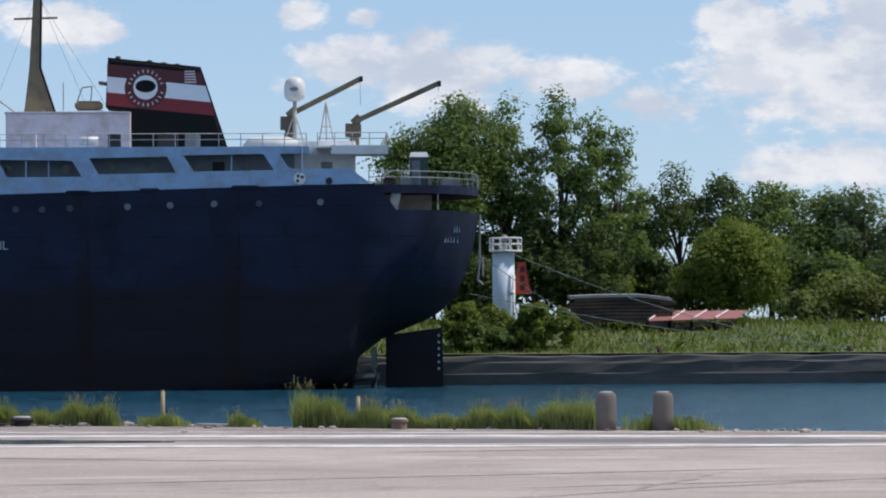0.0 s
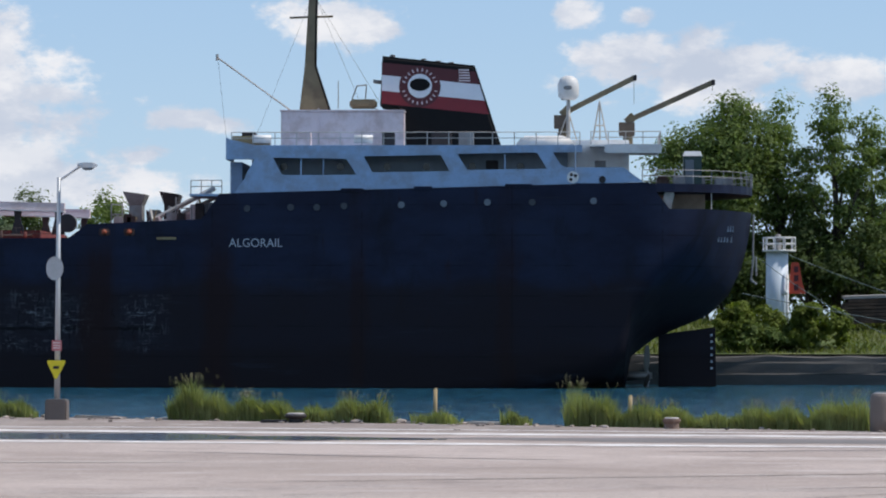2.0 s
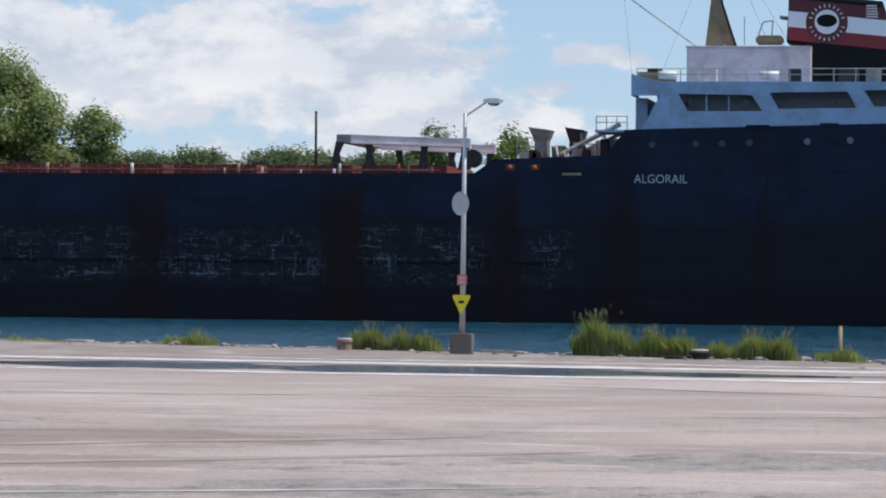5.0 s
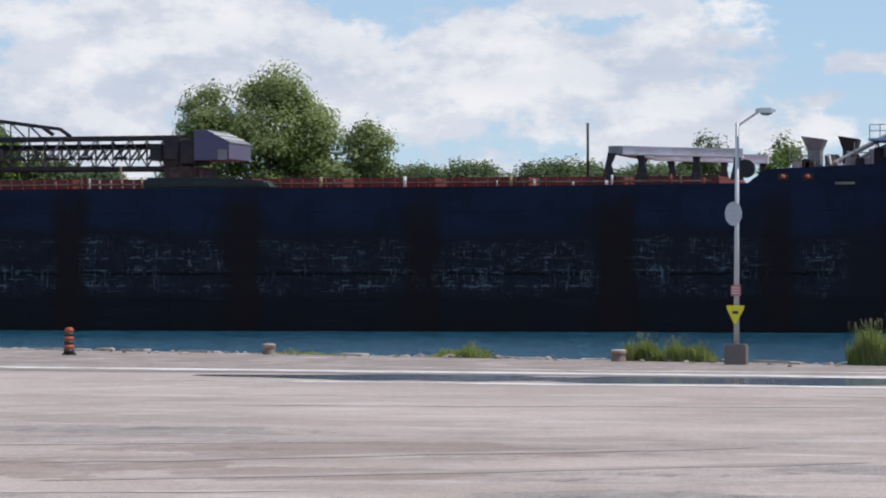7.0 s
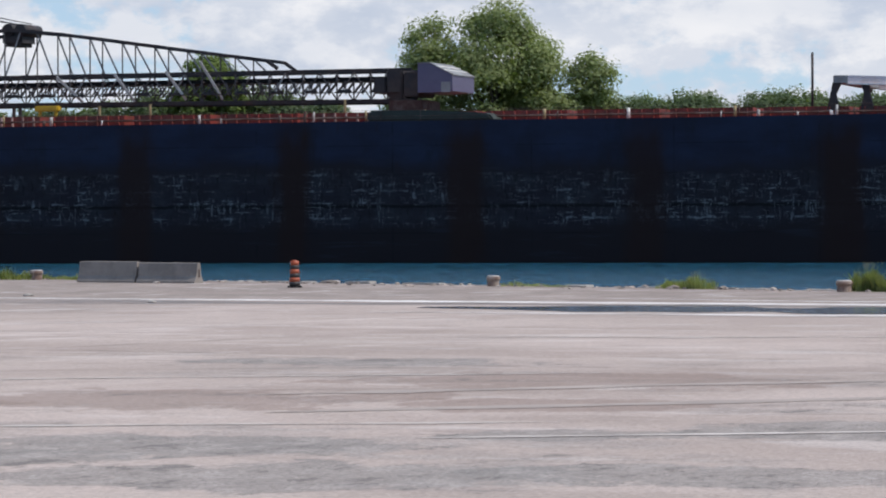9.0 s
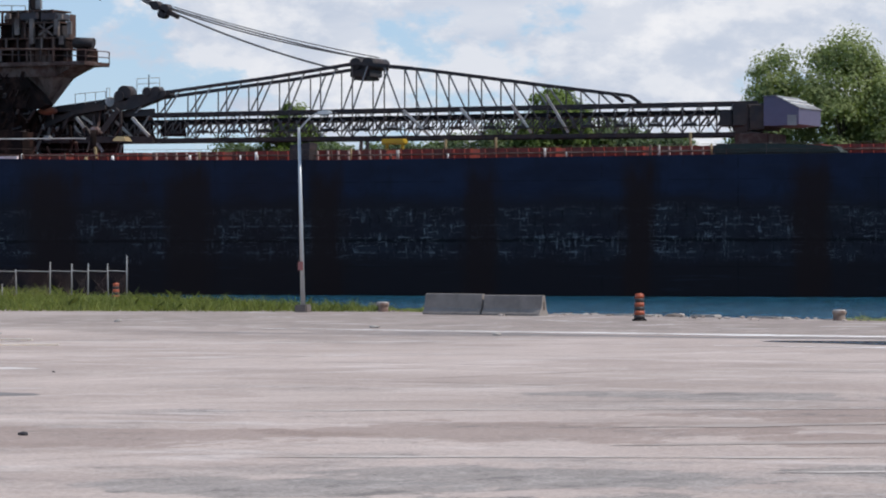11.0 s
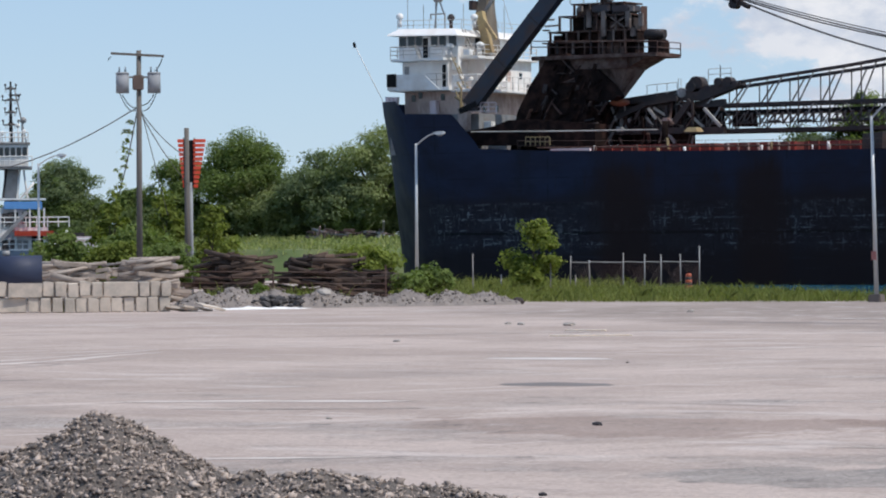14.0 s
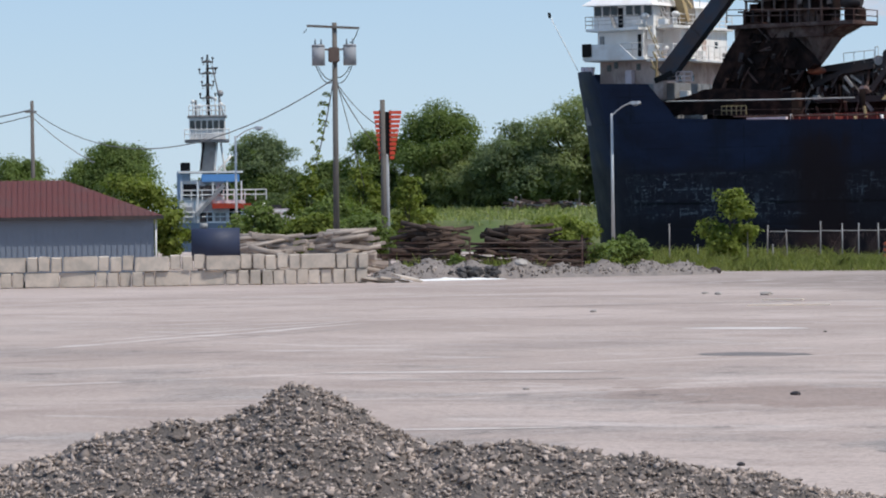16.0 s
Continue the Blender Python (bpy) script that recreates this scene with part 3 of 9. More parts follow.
def part(name, bm, material, parent, label="", smooth=False):
    ob = new(name, mesh_of(name, bm, material, smooth))
    if parent is not None:
        ob.parent = parent
        ob.matrix_parent_inverse = parent.matrix_world.inverted() if parent.type == "EMPTY" and parent.location.length == 0 else Matrix.Translation(-Vector(parent.location))
    if label:
        ob["label"] = label
    return ob


def share(name, me, parent, m=None):
    """Another object on the same mesh, as a part."""
    ob = new(name, me)
    ob.parent = parent
    if m is not None:
        ob.matrix_basis = m
    return ob


def thing(name, label, category, at=(0, 0, 0), group="", kind=""):
    ob = new(name)
    ob.location = at
    ob.empty_display_size = 0.3
    return tagged(ob, label, category, group, kind)


def solid(name, bm, material, label, category, group="", kind="", smooth=False):
    return tagged(new(name, mesh_of(name, bm, material, smooth)), label, category, group, kind)


def quick(name, verts, faces, material, parent=None):
    me = bpy.data.meshes.new(name)
    me.from_pydata(verts, [], faces)
    me.materials.append(material)
    ob = new(name, me)
    if parent is not None:
        ob.parent = parent
    return ob


def lerp(table, x):
    """Piecewise linear table of (x, value)."""
    return float(np.interp(x, [t[0] for t in table], [t[1] for t in table]))


# ---- water, near ground, far bank ----
bm = bmesh.new()
vs = [bm.verts.new((x, y, WATER)) for x, y in ((-3500, -300), (3500, -300), (3500, 4500), (-3500, 4500))]
bm.faces.new(vs)
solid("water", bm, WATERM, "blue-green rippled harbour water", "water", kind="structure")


def shore_y(x):
    """The edge of the near quay."""
    return lerp([(-900, 330), (-260, 262), (-140, 226), (-118, 216), (-92, 186), (-66, 157.5), (200, 11.0), (900, -375)], x)


bm = bmesh.new()
edge = [(x, shore_y(x)) for x in (-900, -260, -140, -118, -92, -66, -30, 0, 40, 200, 620)]
top = [bm.verts.new((x, y, 0)) for x, y in edge]
back = [bm.verts.new((x, -220, 0)) for x, y in edge]
low = [bm.verts.new((x, y, -4)) for x, y in edge]
for i in range(len(edge) - 1):
    bm.faces.new((top[i], top[i + 1], back[i + 1], back[i]))
    bm.faces.new((low[i], low[i + 1], top[i + 1], top[i]))
solid("ground", bm, GROUND, "dusty pale grey hardstanding of worn concrete and packed gravel", "ground", kind="structure")


def bank_z(x, y):
    """The height of the far bank behind its quay wall."""
    d = y - 318
    if x < -180:
        return -2.0 + 4.0 * min(1, max(0, (y - 330) / 6.0)) + 1.3 * min(1, max(0, (y - 338) / 40.0))
    s = min(1, max(0, d / 20.0))
    return 1.35 + (2.6 * s * s * (3 - 2 * s) if d > 0 else 0) + 0.25 * math.sin(x * 0.21 + y * 0.13) * s


bm = bmesh.new()
ys = [318.0, 320, 323, 327, 331, 335, 340, 348, 360, 400, 600, 4200]
xs = [-3500, -900, -500, -400, -320, -260, -230, -205] + [-190 + 6 * i for i in range(48)] + [110, 160, 400, 3500]
grid = []
for x in xs:
    row = []
    for y in ys:
        yy = y if x >= -190 else max(y, 330.0 + (y - 318) * 0.45)
        row.append(bm.verts.new((x, yy, bank_z(x, yy))))
    grid.append(row)
for i in range(len(xs) - 1):
    for j in range(len(ys) - 1):
        bm.faces.new((grid[i][j], grid[i + 1][j], grid[i + 1][j + 1], grid[i][j + 1]))
solid("ground_far_bank", bm, SOIL, "overgrown grassy bank rising behind the far quay wall", "ground", kind="structure", smooth=True)

bm = bmesh.new()
random.seed(5)
n = 130
rows = []
for i in range(n + 1):
    x = -190 + i * 300 / n
    j = random.uniform
    rows.append([bm.verts.new(c) for c in ((x, 317.2 + j(-.1, .1), -3.5), (x, 317.2 + j(-.12, .12), -0.4), (x, 317.22 + j(-.1, .1), -0.3), (x, 317.3 + j(-.1, .1), 0.55 + j(-.06, .06)),
                                           (x, 317.36 + j(-.1, .1), 0.7 + j(-.05, .05)), (x, 317.46, 1.12 + j(-.12, .14)), (x, 318.6, 1.30 + j(-.05, .05)), (x, 319.5, 0.5))])
for a, b in zip(rows, rows[1:]):
    for i in range(7):
        bm.faces.new((a[i], b[i], b[i + 1], a[i + 1]))
solid("quay_wall", bm, QUAYC, "dark weathered concrete quay wall with a broken crest", "quay wall", kind="structure")


# ---- the ship: bow at the low-x end, near side at y = 294, waterline at WATER ----
ship = thing("cargo_ship", "navy blue laid-up bulk carrier, rust-streaked, moored at the far quay", "ship")
MID, BEAM = 305.0, 11.0
TOP = [(-186.7, 16.2), (-179.42, 15.99), (-178.15, 14.76), (-172.75, 14.58), (-171.61, 13.35), (-170.48, 12.17), (-169.83, 11.32), (-164, 11.05), (-150, 10.75), (-127, 10.5), (-95, 10.6), (-66, 10.6),
       (-41.7, 10.75), (-40.2, 11.85), (-31.0, 12.25), (-29.5, 14.3), (4.4, 15.2), (4.9, 15.2), (6.6, 13.1), (13.6, 13.1)]
BOT = [(-190, -4.0), (2.5, -4.0), (3.0, -2.0), (3.6, 1.2), (5.5, 2.7), (7.1, 3.4), (10.0, 4.6), (11.6, 6.2), (12.7, 8.4), (13.3, 10.5), (13.6, 13.0)]


def half_breadth(x, z):
    stem = -184.6 - 2.1 * max(0, z + 1.3) / 17.2
    fine = 17.0 - 7.0 * max(0, min(1, (z + 1) / 16))
    if x < stem:
        return 0.02
    b = BEAM * (1 - max(0, 1 - (x - stem) / fine) ** 1.9)
    if x > -14:
        # the run aft narrows low down, the counter is round in plan
        full = lerp([(-14, 0.0), (-4, 0.9), (2, 2.2), (4, 4.0), (9, 7.0), (13.6, 12.0)], x)
        zb = lerp(BOT, x) if x > 2.5 else -4.0 + (x + 14) * 0.12
        b *= min(1, (max(0.0, z - zb + 0.15) / (full + 0.3)) ** 0.55) if full > 0 else 1
        if x > 3:
            b *= math.sqrt(max(0.0, 1 - ((x - 3) / 10.65) ** 2.6))
    return max(0.02, b)


bm = bmesh.new()
xs = sorted(set([-186.7, -186.3, -185.8, -185, -184, -182.5, -178, -176, -179.42, -178.15, -172.75, -171.61, -170.48, -169.83, -164, -160, -150, -140, -127, -110, -95, -80, -66, -50, -41.7, -41, -40.2,
                 -35, -31, -30.3, -29.5, -24, -18, -14, -10, -6, -3, 0, 2, 3, 3.6, 4.4, 4.9, 5.5, 6.0, 6.6, 7.5, 8.5, 9.5, 10.3, 11, 11.6, 12.2, 12.7, 13.1, 13.4, 13.6]))
LEV = 16
near, far = [], []
for x in xs:
    zt = lerp(TOP, x)
    zb = lerp(BOT, x)
    a, b = [], []
    for i in range(LEV + 1):
        z = zb + (zt - zb) * i / LEV
        h = half_breadth(x, z)
        xx = x
        stem = -184.6 - 2.1 * max(0, z + 1.3) / 17.2
        if x < stem:
            xx = stem
        a.append(bm.verts.new((xx, MID - h, z)))
        b.append(bm.verts.new((xx, MID + h, z)))
    near.append(a)
    far.append(b)
for side in (near, far):
    for a, b in zip(side, side[1:]):
        for i in range(LEV):
            bm.faces.new((a[i], b[i], b[i + 1], a[i + 1])).smooth = True
for i in range(LEV):
    bm.faces.new((near[-1][i], far[-1][i], far[-1][i + 1], near[-1][i + 1]))
for a, b, c, d in zip(near, near[1:], far, far[1:]):
    bm.faces.new((a[0], b[0], d[0], c[0]))
bmesh.ops.remove_doubles(bm, verts=bm.verts[:], dist=0.001)
hull = part("hull", bm, HULL, ship, "navy blue hull plating with sooty vertical streaks and scrape marks")

bm = bmesh.new()
pts = []
for x in xs:
    zt = lerp(TOP, x) - (1.0 if x < -178 else 0.08)
    if x < -169:
        continue
    if -41 < x < 6.4:
        zt = min(zt, 12.0 if x < -30 else 13.0)
    h = half_breadth(x, zt) - 0.06
    if h > 0.3:
        pts.append((x, h, zt))
vs = [(bm.verts.new((x, MID - h, z)), bm.verts.new((x, MID + h, z))) for x, h, z in pts]
for a, b in zip(vs, vs[1:]):
    bm.faces.new((a[0], b[0], b[1], a[1]))
part("main_deck", bm, REDOX, ship, "red oxide steel deck")

# stern upper gallery: a band over an open gap
bm = bmesh.new()
ring = []
for x in [-1, 4.4, 5.5, 7, 8.5, 10, 11, 11.8, 12.5, 13.0, 13.4, 13.62]:
    h = BEAM * math.sqrt(max(0.0, 1 - (max(0, x - 3) / 10.65) ** 2.6)) if x > 3 else BEAM
    ring.append((x, h))
outline = [(x, MID - h) for x, h in ring] + [(x, MID + h) for x, h in ring[::-1]]
lo = [bm.verts.new((x, y, 14.45)) for x, y in outline]
hi = [bm.verts.new((x, y, 15.12)) for x, y in outline]
for i in range(len(outline)):
    j = (i + 1) % len(outline)
    bm.faces.new((lo[i], lo[j], hi[j], hi[i]))
bm.faces.new(hi)
bm.faces.new(lo[::-1])
part("stern_gallery", bm, HULL, ship)


# ---- ship: upperworks ----
def railing(parent, name, pts, h=1.05, step=1.7, material=None, rails=(1.0, 0.55), r=0.035):
    """Rails on posts along a line of deck points; each post is a piece of its own."""
    material = material or RAILP
    run = None
    for f in rails:
        for a, b in zip(pts, pts[1:]):
            bm = bmesh.new()
            tube(bm, Vector(a) + Vector((0, 0, h * f)), Vector(b) + Vector((0, 0, h * f)), r, n=5)
            if run is None:
                run = part(name, bm, material, parent)
            else:
                share("rail", mesh_of("rail", bm, material), run)
    bm = bmesh.new()
    tube(bm, (0, 0, 0), (0, 0, h), r * 1.15, n=5)
    me = mesh_of("post", bm, material)
    for a, b in zip(pts, pts[1:]):
        a, b = Vector(a), Vector(b)
        n = max(1, round((b - a).length / step))
        for i in range(n):
            share("post", me, run, Matrix.Translation(a.lerp(b, i / n)))
    share("post", me, run, Matrix.Translation(Vector(pts[-1])))
    return run


def plate(name, poly, y0, y1, material, parent, label=""):
    bm = bmesh.new()
    prism(bm, poly, y0, y1)
    return part(name, bm, material, parent, label)


def block(name, x0, x1, y0, y1, z0, z1, material, parent, label="", bev=0.04):
    bm = bmesh.new()
    box(bm, x0, x1, y0, y1, z0, z1, bev)
    return part(name, bm, material, parent, label)


def rods(name, segs, material, parent, r=0.06, n=6, label=""):
    first = None
    for a, b in segs:
        bm = bmesh.new()
        tube(bm, a, b, r, n=n)
        ob = part(name, bm, material, parent, label)
        first = first or ob
    return first


def disc(bm, x, y, z, r, t=0.06, n=20):
    tube(bm, (x, y - t, z), (x, y, z), r, n=n)


# pale blue bulwark with trapezoid openings
YB = 294.03
hull_top = lambda x: lerp(TOP, x)
sill = [(-26.4, 15.72), (-24.6, 15.8), (-18.4, 15.82), (-17.3, 16.0), (-10.9, 16.1), (-9.7, 16.2), (-3.1, 16.3), (-2.3, 16.7), (-1.7, 16.4), (2.9, 16.4), (4.4, 15.3)]
bulwark = plate("bulwark", [(-28.3, hull_top(-28.3) + .02), (4.4, 15.22)] + sill[::-1] + [(-27.4, 15.7)], YB, YB + 0.14, LBLUE, ship, "pale blue bulwark plating with rust weeps")
plate("bulwark_beam", [(-29.0, 17.05), (-26.6, 17.05), (-25.3, 17.2), (-19.3, 17.1), (-18.0, 17.3), (-11.7, 17.4), (-10.5, 17.5), (-4.0, 17.6), (-2.8, 17.6), (-0.4, 17.62), (-0.4, 18.2), (-26.5, 18.15), (-29.0, 18.75)], YB, YB + 0.16, LBLUE, bulwark)
for q in ([(-26.7, 17.06), (-25.25, 17.22), (-24.5, 15.78), (-27.5, 15.68)], [(-19.35, 17.12), (-17.95, 17.32), (-17.2, 15.98), (-18.5, 15.8)],
          [(-11.75, 17.42), (-10.45, 17.52), (-9.6, 16.2), (-11.0, 16.08)], [(-4.05, 17.62), (-2.75, 17.62), (-2.2, 16.72), (-1.9, 16.3), (-3.2, 16.28)]):
    plate("bulwark_pillar", q, YB - 0.004, YB + 0.15, LBLUE, bulwark)
for x in (-23.0, -21.2, -6.6):
    rods("stanchion", [((x, YB + .3, 15.7), (x, YB + .3, 17.5))], LBLUE, bulwark, 0.07)
for x0, x1 in ((-19.8, -17.9), (-13.9, -12.4), (-6.6, -4.4)):
    block("scupper_box", x0, x1, 293.86, 294.04, hull_top(x0) - .14, hull_top(x0) + .16, HULL, bulwark)
house = block("deckhouse", -27.2, -1.6, 297.0, 313.0, 12.6, 18.12, mat("grey_blue_paint", (.20, .25, .29), .6, var=.25), ship, "pale blue deckhouse wall behind the bulwark")
bm = bmesh.new()
disc(bm, 0, 0, 0, 0.3)
port_me = mesh_of("side_light", bm, GLASS)
for x in (-24.6, -20.0, -16.2, -13.0, -9.3, -7.6, -5.4):
    share("side_light", port_me, house, Matrix.Translation((x, 297.0, 16.6)))
block("door", -8.2, -7.2, 296.92, 297.02, 15.0, 17.1, DARKST, house)
deck = block("boat_deck", -28.9, -0.4, 294.2, 315.8, 18.0, 18.2, LBLUE, ship)
railing(deck, "deck_railing", [(-28.6, 294.35, 18.2), (-0.6, 294.35, 18.2), (-0.6, 299, 18.2)], 1.05, 1.75)
plate("bridge_wing_end", [(-29.05, 17.05), (-28.9, 17.05), (-28.9, 18.8), (-29.05, 18.8)], 294.2, 299.5, LBLUE, deck)
bm = bmesh.new()
disc(bm, 0, 0, 0, 0.27)
me1 = mesh_of("porthole", bm, PORT)
bm = bmesh.new()
disc(bm, 0, 0, 0, 0.27)
me3 = mesh_of("porthole", bm, mat("dark_porthole_cover", (.035, .043, .055), .5, var=.2))
bm = bmesh.new()
bmesh.ops.create_circle(bm, segments=16, radius=0.34)
ring_e = bm.edges[:]
bmesh.ops.rotate(bm, verts=bm.verts[:], matrix=Matrix.Rotation(radians(90), 3, "X"))
ex = bmesh.ops.extrude_edge_only(bm, edges=ring_e)
for v in [g for g in ex["geom"] if isinstance(g, bmesh.types.BMVert)]:
    v.co *= 0.8
    v.co.y -= 0.05
me2 = mesh_of("porthole_rim", bm, HULL)
for x, z in ((-27.3, 13.1), (-23.8, 13.2), (-21.7, 13.2), (-19.5, 13.3), (-14.9, 13.4), (-11.5, 13.5), (-8.0, 13.6), (-4.4, 13.6), (0.5, 13.7)):
    ph = share("porthole", me1 if x > -17 and x != -4.4 else me3, hull, Matrix.Translation((x, 293.99, z)))
    share("porthole_rim", me2, ph)
for x in (-38.8, -36.8):
    bm = bmesh.new()
    box(bm, x - .45, x + .45, 293.88, 294.1, 10.9, 11.5, .1)
    fl = part("fairlead", bm, RUST, hull, "rusty mooring fairlead")
    bm = bmesh.new()
    ball(bm, (x, 293.86, 11.2), 0.22)
    part("roller", bm, ORANGE, fl)
block("rubbing_plate", -34.6, -33.0, 293.9, 294.05, 10.6, 10.8, BUFF, hull)


def lettering(text, x, y, z, size, material, parent, name="lettering", depth=0.02):
    cu = bpy.data.curves.new(name, "FONT")
    cu.body, cu.size, cu.extrude = text, size, depth
    tmp = new("tmp", cu)
    me = bpy.data.meshes.new_from_object(tmp.evaluated_get(bpy.context.evaluated_depsgraph_get()))
    bpy.data.objects.remove(tmp)
    me.materials.clear()
    me.materials.append(material)
    ob = share(name, me, parent, pose(x, y, z, 90, 0, 0))
    return ob


FADED = mat("faded_white_letters", (0.42, 0.45, 0.50), 0.6, var=0.3)
nm = lettering("ALGORAIL", -28.75, 293.96, 10.02, 0.98, FADED, hull, "ship_name")
wid = max(v.co.x for v in nm.data.vertices)
nm.scale = (4.3 / wid, 1, 1)
for x, z, l in ((11.4, 11.4, .16), (11.62, 11.4, .16), (11.84, 11.4, .14), (10.6, 10.55, .16), (10.85, 10.55, .16), (11.1, 10.55, .16), (11.35, 10.55, .16), (11.7, 10.55, .16)):
    bm = bmesh.new()
    yy = MID - half_breadth(x, z) - 0.03
    box(bm, x - l * .68, x + l * .68, yy - 0.05, yy + .1, z, z + 0.52)
    part("letter_bar", bm, FADED, hull)

# funnel: black with maroon, white and red bands sloping aft


def fx_right(z):
    return -9.3 + (25.2 - z) * 0.33


FY0, FY1 = 302.2, 307.8
bm = bmesh.new()
prism(bm, [(-15.3, 18.2), (-7.0, 18.2), (-9.3, 25.2), (-16.9, 26.0), (-17.1, 21.9), (-15.3, 21.75)], FY0, FY1)
bmesh.ops.bevel(bm, geom=[e for e in bm.edges if abs(e.verts[0].co.y - e.verts[1].co.y) < .01 and e.calc_length() > 3], offset=0.25, segments=3, affect="EDGES")
funnel = part("funnel", bm, BLACK, ship, "black raked funnel with maroon and white bands")


def band(z0, z1, material, lift):
    def zz(z, x):
        return z - 0.100 * (x + 17)
    poly = []
    for z in (z1, z0):
        xr = fx_right(z - 0.85) - 0.12
        pair = [(-16.95, zz(z, -16.95)), (xr, zz(z, xr))]
        poly += pair if z == z1 else pair[::-1]
    plate("funnel_band", poly, FY0 - lift, FY0 + 0.05, material, funnel)


band(24.42, 25.45, MAROON, 0.010)
band(23.12, 24.42, WBAND, 0.014)
band(22.05, 23.12, RED, 0.010)
bm = bmesh.new()
disc(bm, -13.8, FY0 - .015, 23.45, 1.72, .03, 32)
emblem = part("emblem", bm, MAROON, funnel, "round maroon emblem with a white centre")
bm = bmesh.new()
disc(bm, -13.8, FY0 - .045, 23.5, 1.0, .02, 28)
part("emblem_centre", bm, WBAND, emblem)
bm = bmesh.new()
disc(bm, 0, 0, 0, 0.5, .02, 16)
for v in bm.verts:
    v.co = Vector((v.co.x * 1.7 - 13.8, v.co.y + FY0 - .065, v.co.z * 1.05 + 23.6))
part("emblem_shape", bm, BLACK, emblem)
for i in range(22):
    a = 2 * math.pi * i / 22
    if i in (0, 11):
        continue
    bm = bmesh.new()
    box(bm, -.05, .05, -.02, 0, -.13, .13)
    bmesh.ops.transform(bm, verts=bm.verts[:], matrix=Matrix.Translation((-13.8 + 1.38 * math.cos(a), FY0 - .045, 23.45 + 1.38 * math.sin(a))) @ Matrix.Rotation(math.pi / 2 - a, 4, "Y"))
    part("emblem_bar", bm, PINKISH, emblem)
for i in range(5):
    block("small_bar", -10.6, -9.75 + .03 * i, FY0 - .03, FY0, 24.75 - .22 * i, 24.87 - .22 * i, PINKISH, funnel, bev=0)
for x, h in ((-16.2, .35), (-13.6, .3), (-12.4, .25), (-11.3, .25)):
    zt = 26.0 - (x + 16.9) * .105
    rods("funnel_pipe", [((x, 305, zt - .2), (x, 305, zt + h))], DARKST, funnel, .22, 10)
rods("whistle", [((-17.0, 304, 23.9), (-17.7, 304, 24.0)), ((-17.6, 304, 24.0), (-17.75, 304, 24.0))], GREYST, funnel, .16, 8)

# faded casing, mast and gear forward of the funnel
casing = block("engine_casing", -25.1, -15.0, 300.0, 310.0, 18.15, 21.3, PINKISH, ship, "faded pinkish-white steel casing", .1)
block("casing_rim", -25.2, -14.95, 299.9, 310.1, 21.25, 21.4, PINKISH, casing, bev=.03)
for x in (-22.0, -17.2):
    block("casing_stiffener", x - .06, x + .06, 299.88, 300.02, 18.2, 21.5, PINKISH, casing, bev=0)
bm = bmesh.new()
loft(bm, [[(-23.9, 304, 21.6), (-21.4, 304, 21.6), (-21.4, 306, 21.6), (-23.9, 306, 21.6)], [(-23.7, 304.2, 23.4), (-22.0, 304.2, 23.4), (-22.0, 305.8, 23.4), (-23.7, 305.8, 23.4)],
          [(-23.5, 304.4, 25.3), (-22.62, 304.4, 25.3), (-22.62, 305.6, 25.3), (-23.5, 305.6, 25.3)], [(-23.0, 304.6, 34), (-22.5, 304.6, 34), (-22.5, 305.4, 34), (-23.0, 305.4, 34)]])
mast = part("mast", bm, OCHRE, ship, "dull olive-buff tapered mast")
rods("mast_edge", [((-21.35, 303.98, 21.6), (-21.95, 304.2, 23.4)), ((-21.95, 304.2, 23.4), (-22.58, 304.4, 25.3)), ((-22.58, 304.4, 25.3), (-22.46, 304.6, 34))], BLACK, mast, .10)
rods("crosstree", [((-24.8, 305, 29.4), (-21.2, 305, 29.5))], OCHRE, mast, .10)
rods("stay", [((-23, 305, 31), (-27.5, 300, 18.3)), ((-22.6, 305, 31), (-18.6, 304, 21.7)), ((-22.6, 305, 31), (-17.2, 305, 22.2))], CABLE, mast, .014, 4)
derrick = rods("derrick_pole", [((-24.5, 303, 21.5), (-30.6, 303, 25.9))], RAILP, ship, .075, 6)
rods("derrick_head", [((-30.65, 303, 25.7), (-30.65, 303, 26.2))], RAILP, derrick, .13)
rods("derrick_guy", [((-30.6, 303, 25.9), (-29.8, 303, 18.4))], CABLE, derrick, .010, 4)
rods("aerial", [((-20.6, 303, 21.7), (-20.6, 303, 24.0))], GREYST, ship, .04, 5)
sl = block("searchlight_platform", -19.6, -17.4, 302, 304, 21.7, 22.4, OCHRE, ship, "", .15)
rods("platform_frame", [((-19.4, 302.2, 22.4), (-19.0, 302.2, 23.5)), ((-18.3, 302.2, 22.4), (-18.2, 302.2, 23.6)), ((-19.0, 302.2, 23.5), (-18.2, 302.2, 23.6))], GREYST, sl, .06)
for x in (-26.4, -18.2):
    bm = bmesh.new()
    tube(bm, (x - .6, 295.4, 18.75), (x + .9, 295.4, 18.75), .34, n=12)
    part("liferaft_canister", bm, WHITE, ship, "white liferaft canister", True)
for x0, x1, m in ((-28.0, -26.9, DARKST), (-23.6, -22.4, PINKISH), (-16.6, -15.6, DARKST), (-12.6, -11.0, DARKST), (-10.4, -9.2, GREYST)):
    block("deck_locker", x0, x1, 296.6, 298.0, 18.18, 19.4, m, ship, "", .06)
block("wing_wall", -28.7, -25.6, 296.0, 296.2, 18.18, 19.05, BUFF, ship)
bm = bmesh.new()
